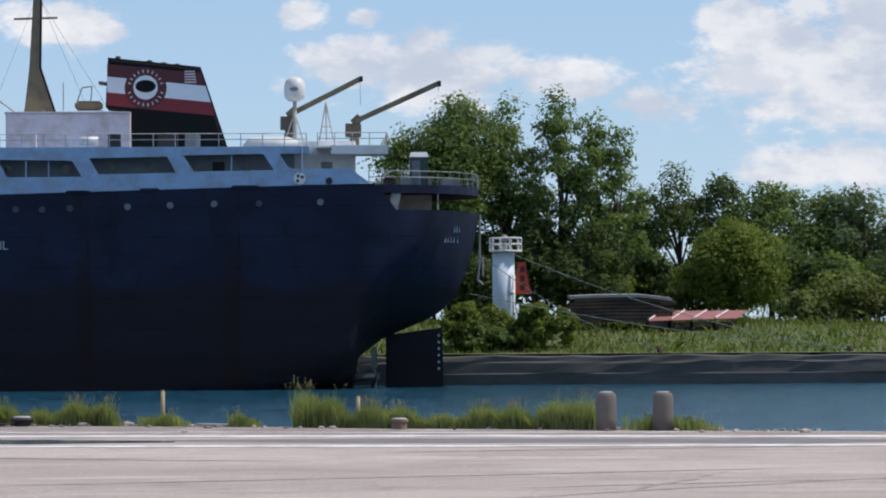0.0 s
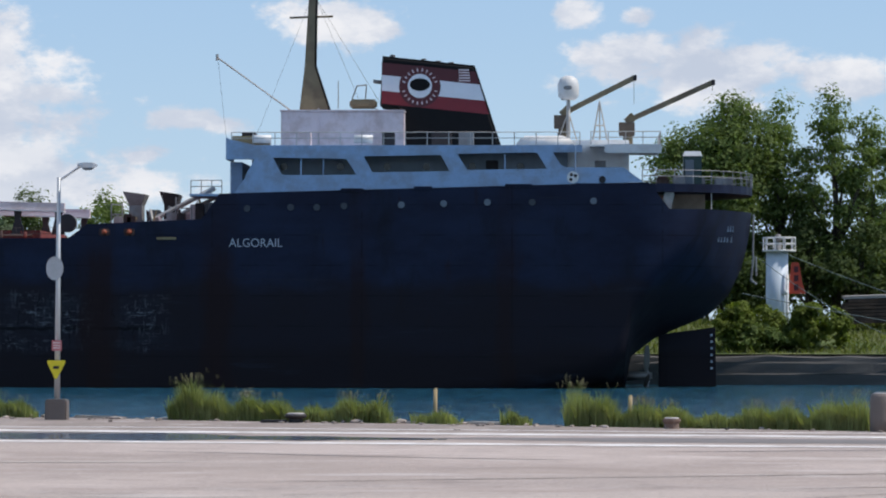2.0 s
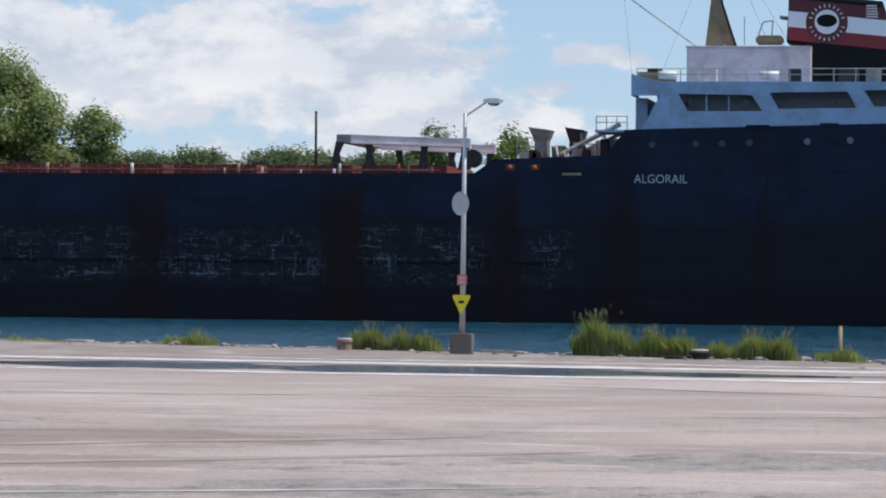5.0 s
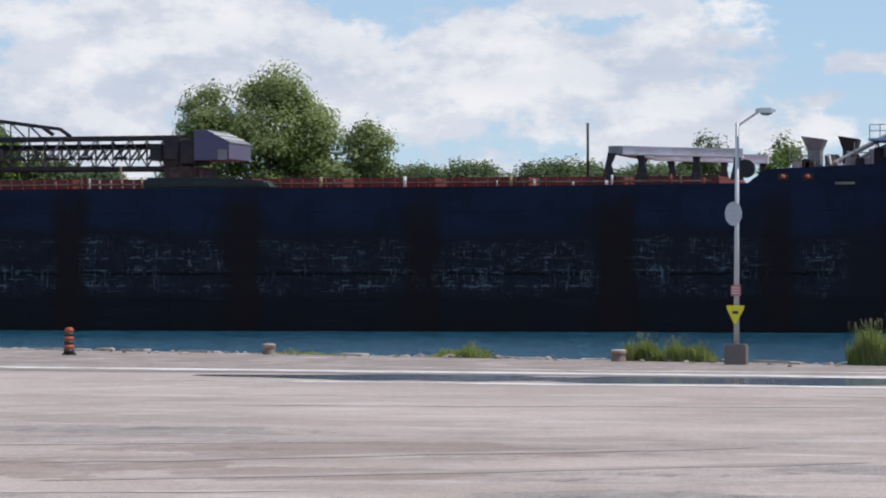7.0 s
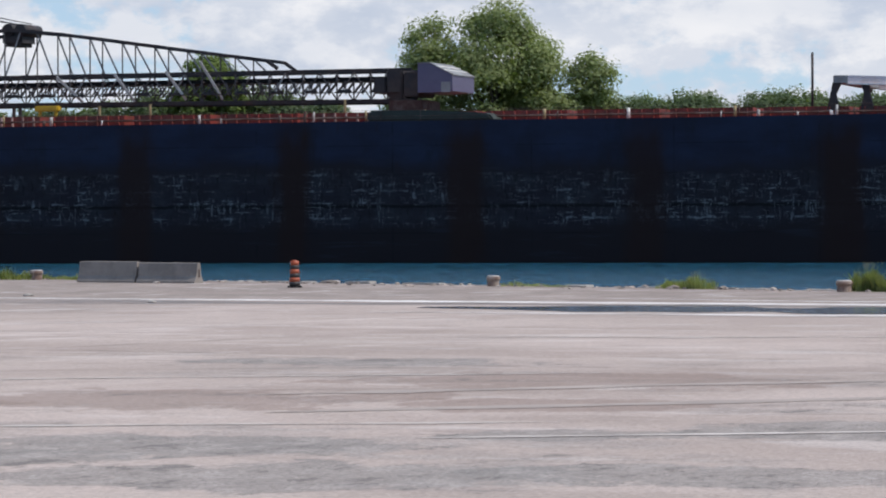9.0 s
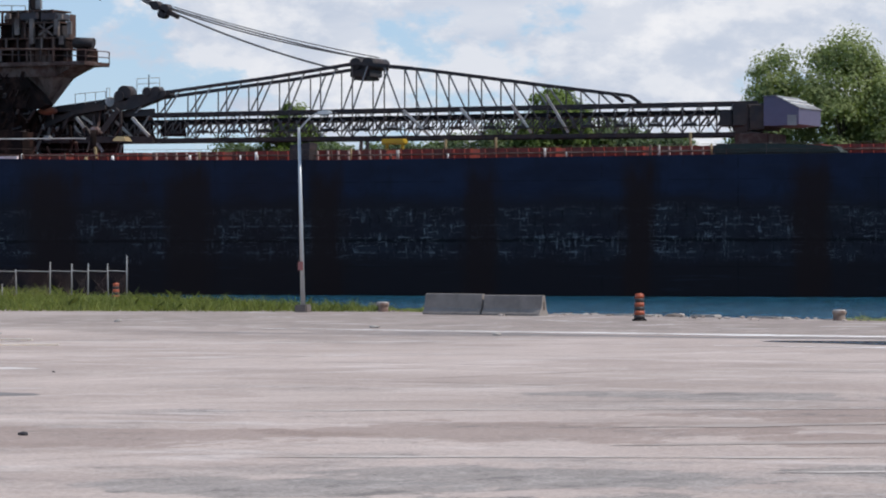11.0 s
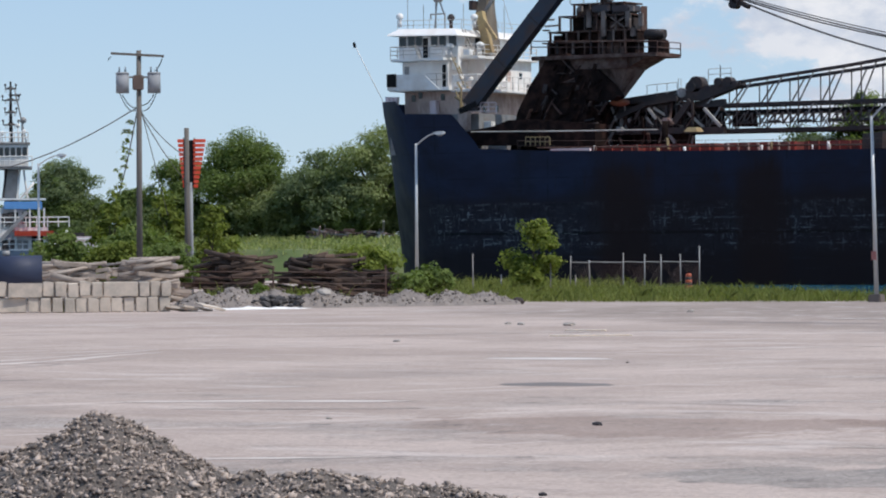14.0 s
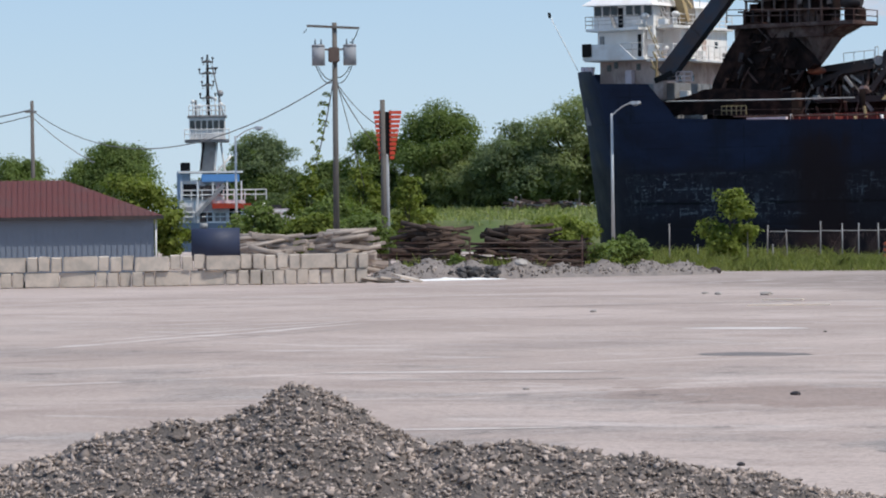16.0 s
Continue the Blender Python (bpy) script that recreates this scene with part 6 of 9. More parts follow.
plate("fore_coaming", [(-172.85, 11.74), (-172.60, 13.00), (-169.68, 13.46), (-168.17, 13.96), (-166.07, 14.02), (-158.97, 13.46), (-158.98, 11.50)], 296.4, 299, SOOT, ship)
block("foredeck_plating", -182.27, -172.5, 298.6, 311, 11.0, 14.76, GREYST, ship)
rods("pale_pipeline", [((-171.65, 295.6, 12.96), (-160.89, 295.6, 12.81)), ((-160.89, 295.6, 12.81), (-152.16, 295.6, 12.74))], RAILP, ship, .07)
railing(ship, "foredeck_railing", [(-165.21, 294.5, 11.46), (-162.66, 294.5, 11.42)], .85, .55, BUFF, (1, .5), .035)
block("red_sill", -162.72, -158.61, 294.6, 295, 10.88, 11.19, PINKISH, ship, bev=.02)


# ---- trees, bushes, grass ----
def leaves(rng, lobes, size, per_m2, flat=0.0):
    """Leaves scattered over sprays that sit on ellipsoid lobes (centre, radii): three-cornered leaves facing out and up."""
    vv = []
    for c, r in lobes:
        area = 4 * math.pi * ((r[0] * r[1]) ** 1.6 + (r[0] * r[2]) ** 1.6 + (r[1] * r[2]) ** 1.6) ** (1 / 1.6) / 3 ** (1 / 1.6)
        n = max(24, int(area * per_m2 * 2.0))
        m = max(5, min(16, n // 26))
        hub = rng.normal(size=(m, 3))
        hub /= np.linalg.norm(hub, axis=1)[:, None]
        hub[:, 2] = np.where(hub[:, 2] < -.5, -hub[:, 2], hub[:, 2])
        hub_r = .42 + .30 * rng.random(m)
        hub_c = hub * (.50 + .42 * rng.random(m))[:, None]
        pick = rng.integers(0, m, n)
        d = rng.normal(size=(n, 3))
        d /= np.linalg.norm(d, axis=1)[:, None]
        d[:, 2] = np.where((d[:, 2] < -.3) & (rng.random(n) < .6), -d[:, 2], d[:, 2])
        rad = hub_r[pick] * (1 - 0.45 * rng.random(n) ** 2.0 + 0.12 * rng.normal(size=n))
        p = np.array(c) + (hub_c[pick] + d * rad[:, None]) * np.array(r)
        nrm = d * .8 + hub[pick] * .35 + np.array((0, 0, .35)) + rng.normal(size=(n, 3)) * .42
        nrm /= np.linalg.norm(nrm, axis=1)[:, None]
        a = np.cross(nrm, rng.normal(size=(n, 3)))
        a /= np.linalg.norm(a, axis=1)[:, None]
        b = np.cross(nrm, a)
        s = size * .92 * (0.5 + 0.9 * rng.random(n))[:, None]
        vv.append(np.stack([p - a * s * .5 - b * s * .25, p + b * s * .45, p + a * s * .55 - b * s * .15], 1).reshape(-1, 3))
    v = np.concatenate(vv)
    n = len(v) // 3
    return v, np.arange(n * 3).reshape(n, 3)


def fast_mesh(name, v, f, material):
    me = bpy.data.meshes.new(name)
    n, k = f.shape
    me.vertices.add(len(v))
    me.vertices.foreach_set("co", np.asarray(v, dtype=np.float32).ravel())
    me.loops.add(n * k)
    me.loops.foreach_set("vertex_index", f.astype(np.int32).ravel())
    me.polygons.add(n)
    me.polygons.foreach_set("loop_start", np.arange(0, n * k, k, dtype=np.int32))
    me.update(calc_edges=True)
    me.materials.append(material)
    return me


def tree(x, y, z, top, width, seed, leaf=None, low=0.15, lobes=16, size=0.37, per_m2=7.5, label="leafy green deciduous tree on the far bank", name="tree", group="", category="tree", trunk=0.025, clump=0.42):
    """A tree or bush: tapered trunk with limbs, and a crown of leaf clumps in uneven lobes."""
    rng = np.random.default_rng(seed)
    lobes, clump, width = int(lobes * 2.2), max(clump, .32) * .78, width * (1.3 if leaf not in (LEAF_LIME, GRASS) else 1.08)
    h = top - z
    t = thing(name, label, category, (x, y, z), group)
    cz, rz = h * (low + 1) / 2, h * (1 - low) / 2
    ls = []
    for i in range(lobes):
        u = rng.normal(size=3)
        u /= np.linalg.norm(u)
        k = (0.2 + 0.8 * rng.random() ** 0.45) * (1.06 - clump * .7)
        zz = u[2] * k
        taper = 1.0 - 0.35 * max(0, zz) - 0.15 * max(0, -zz)
        r = width / 2 * clump * rng.uniform(0.75, 1.35)
        ls.append(((u[0] * k * width / 2 * taper, u[1] * k * width / 2 * taper, cz + zz * rz), (r, r, min(r, rz * .6) * rng.uniform(.7, 1.05))))
    ls.append(((rng.normal() * width * .06, 0, h - rz * 0.30), (width * .20, width * .20, rz * .30)))
    v, f = leaves(rng, ls, size, per_m2 * (.85 if z > 3 else 1))
    v[:, 2] = np.maximum(v[:, 2], 0.02)
    crown = new("crown", fast_mesh("crown", v, f, leaf or LEAF))
    crown.parent = t
    bm = bmesh.new()
    r0 = max(0.04, h * trunk)
    tip = (0, 0, h * .62)
    tube(bm, (0, 0, -.3), tip, r0, r0 * .35, 8)
    for i in range(0, len(ls) - 1, 2):
        c = ls[i][0]
        s = min(.6, max(.12, (c[2] / h) * .55))
        tube(bm, (0, 0, h * s), c, r0 * .38, r0 * .08, 5)
    part_ob = new("trunk", mesh_of("trunk", bm, BARK))
    part_ob.parent = t
    return t


def grass(name, pts, h, label, leaf, seed, width=0.05, lean=0.35, kind="stuff", category="grass"):
    """Blades of grass or reeds at the ground points pts (n x 3), as one patch."""
    rng = np.random.default_rng(seed)
    n = len(pts)
    tuft = .72 + .26 * np.sin(pts[:, 0] * 1.9 + pts[:, 1] * .8) * np.sin(pts[:, 0] * .7 - pts[:, 1] * 1.3 + seed) + .22 * np.sin(pts[:, 0] * 5.1 + 1.7 * pts[:, 1])
    hh = h * np.clip(tuft, .25, 1.3) * (0.25 + 0.60 * rng.random(n) + .55 * rng.random(n) ** 5)
    a = rng.random(n) * 2 * math.pi
    side = np.stack([np.cos(a), np.sin(a), 0 * a], 1) * width * (0.6 + .8 * rng.random(n))[:, None]
    tip = rng.normal(size=(n, 2)) * lean * hh[:, None]
    mid = pts + np.stack([tip[:, 0] * .3, tip[:, 1] * .3, hh * .6], 1)
    end = pts + np.stack([tip[:, 0], tip[:, 1], hh], 1)
    v = np.stack([pts - side, pts + side, mid + side * .8, end, mid - side * .8], 1).reshape(-1, 3)
    f = np.arange(n * 5).reshape(n, 5)
    return tagged(new(name, fast_mesh(name, v, f, leaf)), label, category, kind=kind)


def reeds(pts, h, seed):
    """A clump of thin upright reeds with drooping leaf blades and pale feathery heads on the tallest."""
    r = np.random.default_rng(seed)
    n = len(pts)
    hh = h * (.25 + .62 * r.random(n) + .35 * r.random(n) ** 6)
    a = r.random(n) * 2 * math.pi
    side = np.stack([np.cos(a), np.sin(a), 0 * a], 1) * (.008 + .009 * r.random(n))[:, None]
    bend = r.normal(size=(n, 2)) * (.10 + .16 * r.random(n) ** 2)[:, None] * hh[:, None]
    mid = pts + np.stack([bend[:, 0] * .3, bend[:, 1] * .3, hh * .62], 1)
    end = pts + np.stack([bend[:, 0] * 1.3, bend[:, 1] * 1.3, hh], 1)
    v = np.stack([pts - side, pts + side, mid + side * .8, end, mid - side * .8], 1).reshape(-1, 3)
    clump = tagged(new("reed_clump", fast_mesh("reed_clump", v, np.arange(n * 5).reshape(n, 5), REED)), "tall feathery reeds along the quay edge", "reeds", kind="stuff")
    tall = np.argsort(hh)[-max(3, n // 120):]
    e = end[tall]
    k = 14
    t = r.random((len(e), k))
    c = e[:, None, :] + np.stack([r.normal(size=t.shape) * .022, r.normal(size=t.shape) * .022, (t - .85) * .20], -1)
    c = c.reshape(-1, 3)
    q = r.normal(size=(len(c), 2, 3)) * .014
    v = np.stack([c - q[:, 0], c + q[:, 1], c + q[:, 0] * .8 + (0, 0, .02)], 1).reshape(-1, 3)
    plume = new("seed_head", fast_mesh("seed_head", v, np.arange(len(v)).reshape(-1, 3), PLUME))
    plume.parent = clump


FARB = "trees behind the ship"
tree(9.2, 343, 3.6, 22.6, 7.5, 1, low=.2, lobes=18, group=FARB, label="tall leafy tree beside the stern of the ship")
tree(13.6, 344, 3.8, 25.3, 9.0, 2, low=.2, lobes=22, group=FARB, label="tall leafy tree beside the stern of the ship")
tree(18.2, 346, 3.9, 25.4, 7.0, 33, low=.12, lobes=14, group=FARB, label="tall leafy tree beside the stern of the ship")
tree(23.2, 344, 3.9, 25.8, 7.5, 3, low=.1, lobes=26, clump=.24, per_m2=6.5, group=FARB, label="open-crowned tall tree with sky showing through")
tree(26.6, 345, 3.9, 24.2, 5.5, 34, low=.1, lobes=16, clump=.26, per_m2=6.5, group=FARB, label="open-crowned tall tree with sky showing through")
tree(28.6, 345, 4.0, 22.4, 5.0, 4, low=.05, lobes=14, group=FARB, label="slim leafy tree with an uneven crown")
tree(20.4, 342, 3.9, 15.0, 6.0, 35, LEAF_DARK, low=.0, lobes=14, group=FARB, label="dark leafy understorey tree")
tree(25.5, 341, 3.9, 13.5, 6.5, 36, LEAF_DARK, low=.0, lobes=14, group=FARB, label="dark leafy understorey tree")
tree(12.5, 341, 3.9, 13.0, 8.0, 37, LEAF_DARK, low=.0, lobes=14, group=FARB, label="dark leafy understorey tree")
tree(40.0, 349, 4.4, 13.3, 11.2, 5, LEAF_LIME, low=.0, lobes=30, clump=.33, size=.34, per_m2=10, group=FARB, label="dense rounded yellow-green bush tree")
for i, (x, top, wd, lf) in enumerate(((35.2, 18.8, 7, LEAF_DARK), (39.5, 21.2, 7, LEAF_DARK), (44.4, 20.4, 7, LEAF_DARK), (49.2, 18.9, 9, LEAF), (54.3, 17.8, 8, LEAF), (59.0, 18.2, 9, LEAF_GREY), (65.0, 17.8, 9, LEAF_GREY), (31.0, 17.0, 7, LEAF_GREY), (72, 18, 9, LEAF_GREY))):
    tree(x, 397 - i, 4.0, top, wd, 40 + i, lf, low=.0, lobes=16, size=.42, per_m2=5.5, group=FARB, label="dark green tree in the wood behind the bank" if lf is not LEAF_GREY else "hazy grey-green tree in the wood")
for i, (x, y, top, wd, lf) in enumerate(((33.0, 362, 10.5, 6, LEAF_GREY), (29.5, 352, 9.0, 4.5, LEAF_LIME), (46.5, 366, 12.0, 8, LEAF_DARK), (52.0, 362, 10.0, 8, LEAF), (58.0, 360, 10.8, 8, LEAF_DARK), (64, 362, 11, 8, LEAF), (50.2, 343, 8.4, 8, GRASS), (45.5, 340, 6.9, 6, GRASS), (55.5, 341, 7.8, 6, GRASS), (37.0, 356, 8.5, 5, LEAF_DARK))):
    tree(x, y, 3.6, top, wd, 60 + i, lf, low=.0, lobes=14, size=.45, per_m2=5, trunk=.012, group=FARB, name="shrub", category="shrub", label="overgrown green shrub on the grassy bank")
for i, (x, top, wd) in enumerate(((13.2, 5.9, 4.6), (16.0, 5.5, 4.0), (19.4, 5.8, 4.4), (22.0, 5.5, 3.0), (14.6, 3.9, 4.5), (18.2, 4.0, 3.6))):
    tree(x, 322.2 + (i % 2), 1.4, top, wd, 80 + i, LEAF_LIME if i < 4 else LEAF, low=.0, lobes=16, size=.34, per_m2=11, trunk=.012, clump=.36, name="vine_thicket", category="bush", group="thickets on the quay", label="vine-covered thicket at the quay edge")
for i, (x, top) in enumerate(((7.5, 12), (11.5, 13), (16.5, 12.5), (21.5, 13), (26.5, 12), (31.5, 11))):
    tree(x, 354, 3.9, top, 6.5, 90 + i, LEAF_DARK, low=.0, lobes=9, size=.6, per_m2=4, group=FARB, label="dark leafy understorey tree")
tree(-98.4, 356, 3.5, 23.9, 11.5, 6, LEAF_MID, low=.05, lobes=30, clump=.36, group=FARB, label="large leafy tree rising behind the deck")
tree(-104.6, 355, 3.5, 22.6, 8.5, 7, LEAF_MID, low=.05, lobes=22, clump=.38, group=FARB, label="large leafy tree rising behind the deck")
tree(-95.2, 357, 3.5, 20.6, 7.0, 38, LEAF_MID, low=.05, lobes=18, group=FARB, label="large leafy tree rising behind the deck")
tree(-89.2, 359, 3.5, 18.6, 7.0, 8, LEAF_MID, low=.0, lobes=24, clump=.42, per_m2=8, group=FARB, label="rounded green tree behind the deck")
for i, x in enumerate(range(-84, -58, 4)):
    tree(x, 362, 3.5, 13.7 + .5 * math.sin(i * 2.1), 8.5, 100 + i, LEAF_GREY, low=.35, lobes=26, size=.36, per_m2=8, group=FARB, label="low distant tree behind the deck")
tree(-56.0, 365, 3.5, 17.2, 7, 9, LEAF_DARK, low=.0, lobes=16, group=FARB, label="dark leafy tree behind the gantry")
tree(-48.4, 366, 3.5, 17.0, 7.5, 10, low=.0, lobes=16, clump=.36, group=FARB, label="green tree behind the after deck")
for i, (x, top, wd) in enumerate(((-154.5, 17.8, 6), (-125.0, 18.4, 8), (-131.5, 14.6, 7), (-137, 13.6, 7), (-143, 13.4, 7), (-149, 13.2, 7), (-119, 14.6, 7), (-113.5, 13.6, 7), (-160, 13.4, 7))):
    tree(x, 346, 3.5, top, wd, 120 + i, LEAF_GREY if top < 15.2 else LEAF, low=.25, lobes=22, size=.42, per_m2=6.5, group=FARB, label="green tree seen through the boom lattice")
LEFTW = "wood beyond the bow"
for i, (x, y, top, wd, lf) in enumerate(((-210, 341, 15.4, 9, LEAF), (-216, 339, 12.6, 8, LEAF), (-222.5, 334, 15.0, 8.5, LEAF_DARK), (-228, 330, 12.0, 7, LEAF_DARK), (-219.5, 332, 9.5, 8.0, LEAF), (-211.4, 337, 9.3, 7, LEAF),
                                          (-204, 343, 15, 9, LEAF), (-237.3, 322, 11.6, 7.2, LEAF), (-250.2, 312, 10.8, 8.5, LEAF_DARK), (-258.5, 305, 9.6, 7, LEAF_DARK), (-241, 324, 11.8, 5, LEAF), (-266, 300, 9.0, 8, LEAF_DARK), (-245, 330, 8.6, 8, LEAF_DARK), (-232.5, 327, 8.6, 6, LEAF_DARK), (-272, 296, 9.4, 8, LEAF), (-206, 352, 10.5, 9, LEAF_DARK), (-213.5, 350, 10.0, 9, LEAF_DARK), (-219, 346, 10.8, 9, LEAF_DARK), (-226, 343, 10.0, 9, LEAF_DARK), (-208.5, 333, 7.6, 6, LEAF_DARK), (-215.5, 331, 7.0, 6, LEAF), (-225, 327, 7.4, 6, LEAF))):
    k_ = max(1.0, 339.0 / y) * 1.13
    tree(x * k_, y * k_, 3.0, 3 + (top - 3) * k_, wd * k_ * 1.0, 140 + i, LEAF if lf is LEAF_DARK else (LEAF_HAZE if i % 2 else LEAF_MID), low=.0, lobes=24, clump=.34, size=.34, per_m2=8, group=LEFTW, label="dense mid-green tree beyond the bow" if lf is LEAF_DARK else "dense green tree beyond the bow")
for i in range(9):
    u = i / 8
    tree(-292 + 70 * u, 366 + 34 * u, 2.6, 6.6 + 1.2 * math.sin(i * 2.3), 9.5, 260 + i, LEAF_DARK, low=.0, lobes=9, clump=.42, size=.42, per_m2=5, group=LEFTW, name="shrub", category="shrub", label="dark shrub under the trees beyond the bow")
random.seed(44)
scrap = thing("scrap_heap", "low rusty heap of scrap steel before the trees", "scrap heap", (-233.0, 372.0, 2.9))
for k in range(46):
    bm = bmesh.new()
    x0, z0, l_ = random.uniform(-5.2, 5.2), random.uniform(.1, 1.3), random.uniform(.8, 2.6)
    a_ = random.choice((0, 0, .15, -.2, 1.2)) + random.uniform(-.1, .1)
    bar(bm, (x0 - math.cos(a_) * l_ / 2, random.uniform(-.8, .8), z0 - math.sin(a_) * l_ / 2), (x0 + math.cos(a_) * l_ / 2, random.uniform(-.8, .8), z0 + math.sin(a_) * l_ / 2), random.uniform(.08, .3))
    ob = new("scrap_bar", mesh_of("scrap_bar", bm, random.choice((RUST, RUST, HATCHP, GREYST, DARKST))))
    ob.parent = scrap
LOT = "bushes beside the yard"
for i, (x, y, top, wd, lf, nm) in enumerate(((-100.0, 179, 4.0, 3.4, LEAF_LIME, "bright green sapling bush beside the wire fence"), (-100.3, 161.3, 2.7, 4.6, LEAF_LIME, "sprawling yellow-green vine bush over timber"), (-122.7, 170.5, 5.6, 2.6, LEAF_LIME, "vine-hung bush at the yard's edge"),
                                             (-120.2, 172.2, 5.9, 2.8, LEAF_LIME, "vine-hung bush at the yard's edge"), (-117.9, 173.6, 5.2, 3.2, LEAF_LIME, "vine-hung bush at the yard's edge"), (-119.0, 168, 3.6, 4.2, LEAF, "leafy bush at the yard's edge"), (-123.5, 167, 3.4, 3.5, LEAF, "leafy bush at the yard's edge"),
                                             (-131.0, 164.3, 5.5, 5.6, LEAF_LIME, "yellow-green bush behind the shed"), (-129.4, 165.8, 3.2, 3.0, LEAF_LIME, "yellow-green bush behind the shed"), (-134.5, 161, 5.2, 4.5, LEAF, "leafy bush behind the shed"), (-125.4, 166.5, 2.4, 3.0, LEAF_LIME, "low bush beside the tank"), (-115.0, 160, 2.7, 4.0, LEAF_LIME, "low bush among the timbers"),
                                             (-110.5, 158.5, 2.6, 3.2, LEAF, "low bush among the timbers"), (-106.2, 149.0, 2.3, 1.8, LEAF_LIME, "low bush among the timbers"), (-94.4, 158, 1.5, 2.5, LEAF, "low bush beside the timbers"), (-92.6, 140.2, 1.0, 0.8, LEAF, "weed growing in the grey heap"), (-86.2, 143.6, .7, .9, LEAF_LIME, "weed growing in the grey heap"))):
    tree(x, y, 0.0, top, wd, 170 + i, lf, low=.0, lobes=16, clump=.36, size=.24, per_m2=20, trunk=.014, name="bush", category="bush", group=LOT, label=nm)

rng = np.random.default_rng(7)


def bank_points(n, x0, x1, y0, y1):
    p = np.stack([rng.uniform(x0, x1, n), rng.uniform(y0, y1, n), np.zeros(n)], 1)
    p[:, 2] = [bank_z(a, b) - .02 for a, b in p[:, :2]]
    return p


grass("bank_grass", bank_points(16000, 4, 75, 318.8, 345), 0.85, "rough green grass on the far bank", GRASS, 1, .07, .5)
grass("left_bank_grass", bank_points(12000, -290, -196, 335, 384), 0.7, "pale green grass field beyond the bow", REED, 2, .10, .3)


def shore_points(n, x0, x1, off0=0.1, off1=1.0):
    x = (x0 + x1) / 2 + (x1 - x0) * .5 * np.clip(rng.normal(size=n) * .55, -1.15, 1.15) if x1 - x0 < 3 else rng.uniform(x0, x1, n) + rng.normal(size=n) * .25
    y = np.array([shore_y(a) for a in x]) - rng.uniform(off0, off1, n)
    return np.stack([x, y, np.full(n, -.01)], 1)


for i, (x0, x1, h, n) in enumerate(((-14.5, -12.4, 1.5, 1300), (-12.6, -6.9, 1.05, 3600), (-5.8, -4.3, .55, 420), (-2.8, -1.9, .6, 320), (-0.6, 1.0, 1.5, 900), (.4, 8.6, 0.95, 4600), (7.2, 8.7, 1.25, 900), (9.9, 12.4, .8, 420),
                                    (-23.2, -21.4, 1.25, 900), (-21.6, -19.9, .85, 900), (-31.6, -29.4, .6, 420), (-39, -36, .25, 150), (-66.5, -61, .35, 800))):
    spots = shore_points(int(n * 2.6), x0, x1)
    swell = .70 + .20 * np.sin(spots[:, 0] * 1.7 + i * 2.1) + .14 * np.sin(spots[:, 0] * 5.3 + i)
    reeds(spots, h * np.clip(swell, .35, 1.05), 20 + i)


def poly_points(n, poly):
    out = []
    xs_, ys_ = [p[0] for p in poly], [p[1] for p in poly]
    while len(out) < n:
        x, y = rng.uniform(min(xs_), max(xs_)), rng.uniform(min(ys_), max(ys_))
        c = False
        for (x1, y1), (x2, y2) in zip(poly, poly[1:] + poly[:1]):
            if (y1 > y) != (y2 > y) and x < (x2 - x1) * (y - y1) / (y2 - y1) + x1:
                c = not c
        if c:
            out.append((x, y, -.01))
    return np.array(out)


grass("grass_strip", poly_points(19000, [(-64.5, 154.3), (-75, 152.2), (-85.5, 151.2), (-92, 152.5), (-94, 165), (-96, 186), (-91.5, 184), (-78, 169.3), (-66, 156.8)]), .62, "long bright green grass along the fence", GRASS, 50, .022, .5)
grass("grass_strip", poly_points(9000, [(-94, 165), (-96, 186), (-104, 198), (-118, 212), (-128, 205), (-112, 178), (-104, 166), (-97, 160)]), .8, "long green grass round the lamp post", GRASS, 51, .026, .5)
grass("grass_strip", poly_points(2600, [(-95.5, 139.5), (-97.5, 142), (-99.5, 147), (-94, 150), (-92, 143)]), .9, "long yellow-green grass beside the block wall", GRASS, 52, .03, .3)
grass("weeds", poly_points(500, [(-102.2, 120.6), (-101.8, 120.9), (-101.4, 120.6), (-101.8, 120.3)]), .45, "weeds at the foot of the block wall", LEAF_LIME, 53, .03, .5)
grass("weeds", poly_points(260, [(-94.1, 126.6), (-93.8, 126.9), (-93.4, 126.7), (-93.7, 126.3)]), .5, "weeds at the foot of the block wall", LEAF_LIME, 54, .03, .5)

# ---- things on the far bank ----
lh = thing("harbour_light", "small white harbour light tower with a railed gallery", "light tower", (17, 330, 2.2))
bm = bmesh.new()
tube(bm, (0, 0, -1), (0, 0, 8.3), 1.0, 1.0, 24)
part_o = new("tower_shaft", mesh_of("tower_shaft", bm, mat("blue_white_paint", (.62, .68, .74), .5, var=.08)))
part_o.parent = lh
for o in part_o.data.polygons:
    o.use_smooth = len(o.vertices) == 4
bm = bmesh.new()
tube(bm, (.2, 0, 8.25), (.2, 0, 8.42), 1.5, 1.5, 20)
g_ = new("gallery", mesh_of("gallery", bm, WHITE))
g_.parent = lh
circ = [(.2 + 1.42 * math.cos(a * math.pi / 5), 1.42 * math.sin(a * math.pi / 5), 8.42) for a in range(11)]
bm = bmesh.new()
for a, b in zip(circ, circ[1:]):
    for hh in (.55, 1.1):
        tube(bm, (a[0], a[1], a[2] + hh), (b[0], b[1], b[2] + hh), .06, n=5)
r_ = new("gallery_rail", mesh_of("gallery_rail", bm, WHITE))
r_.parent = g_
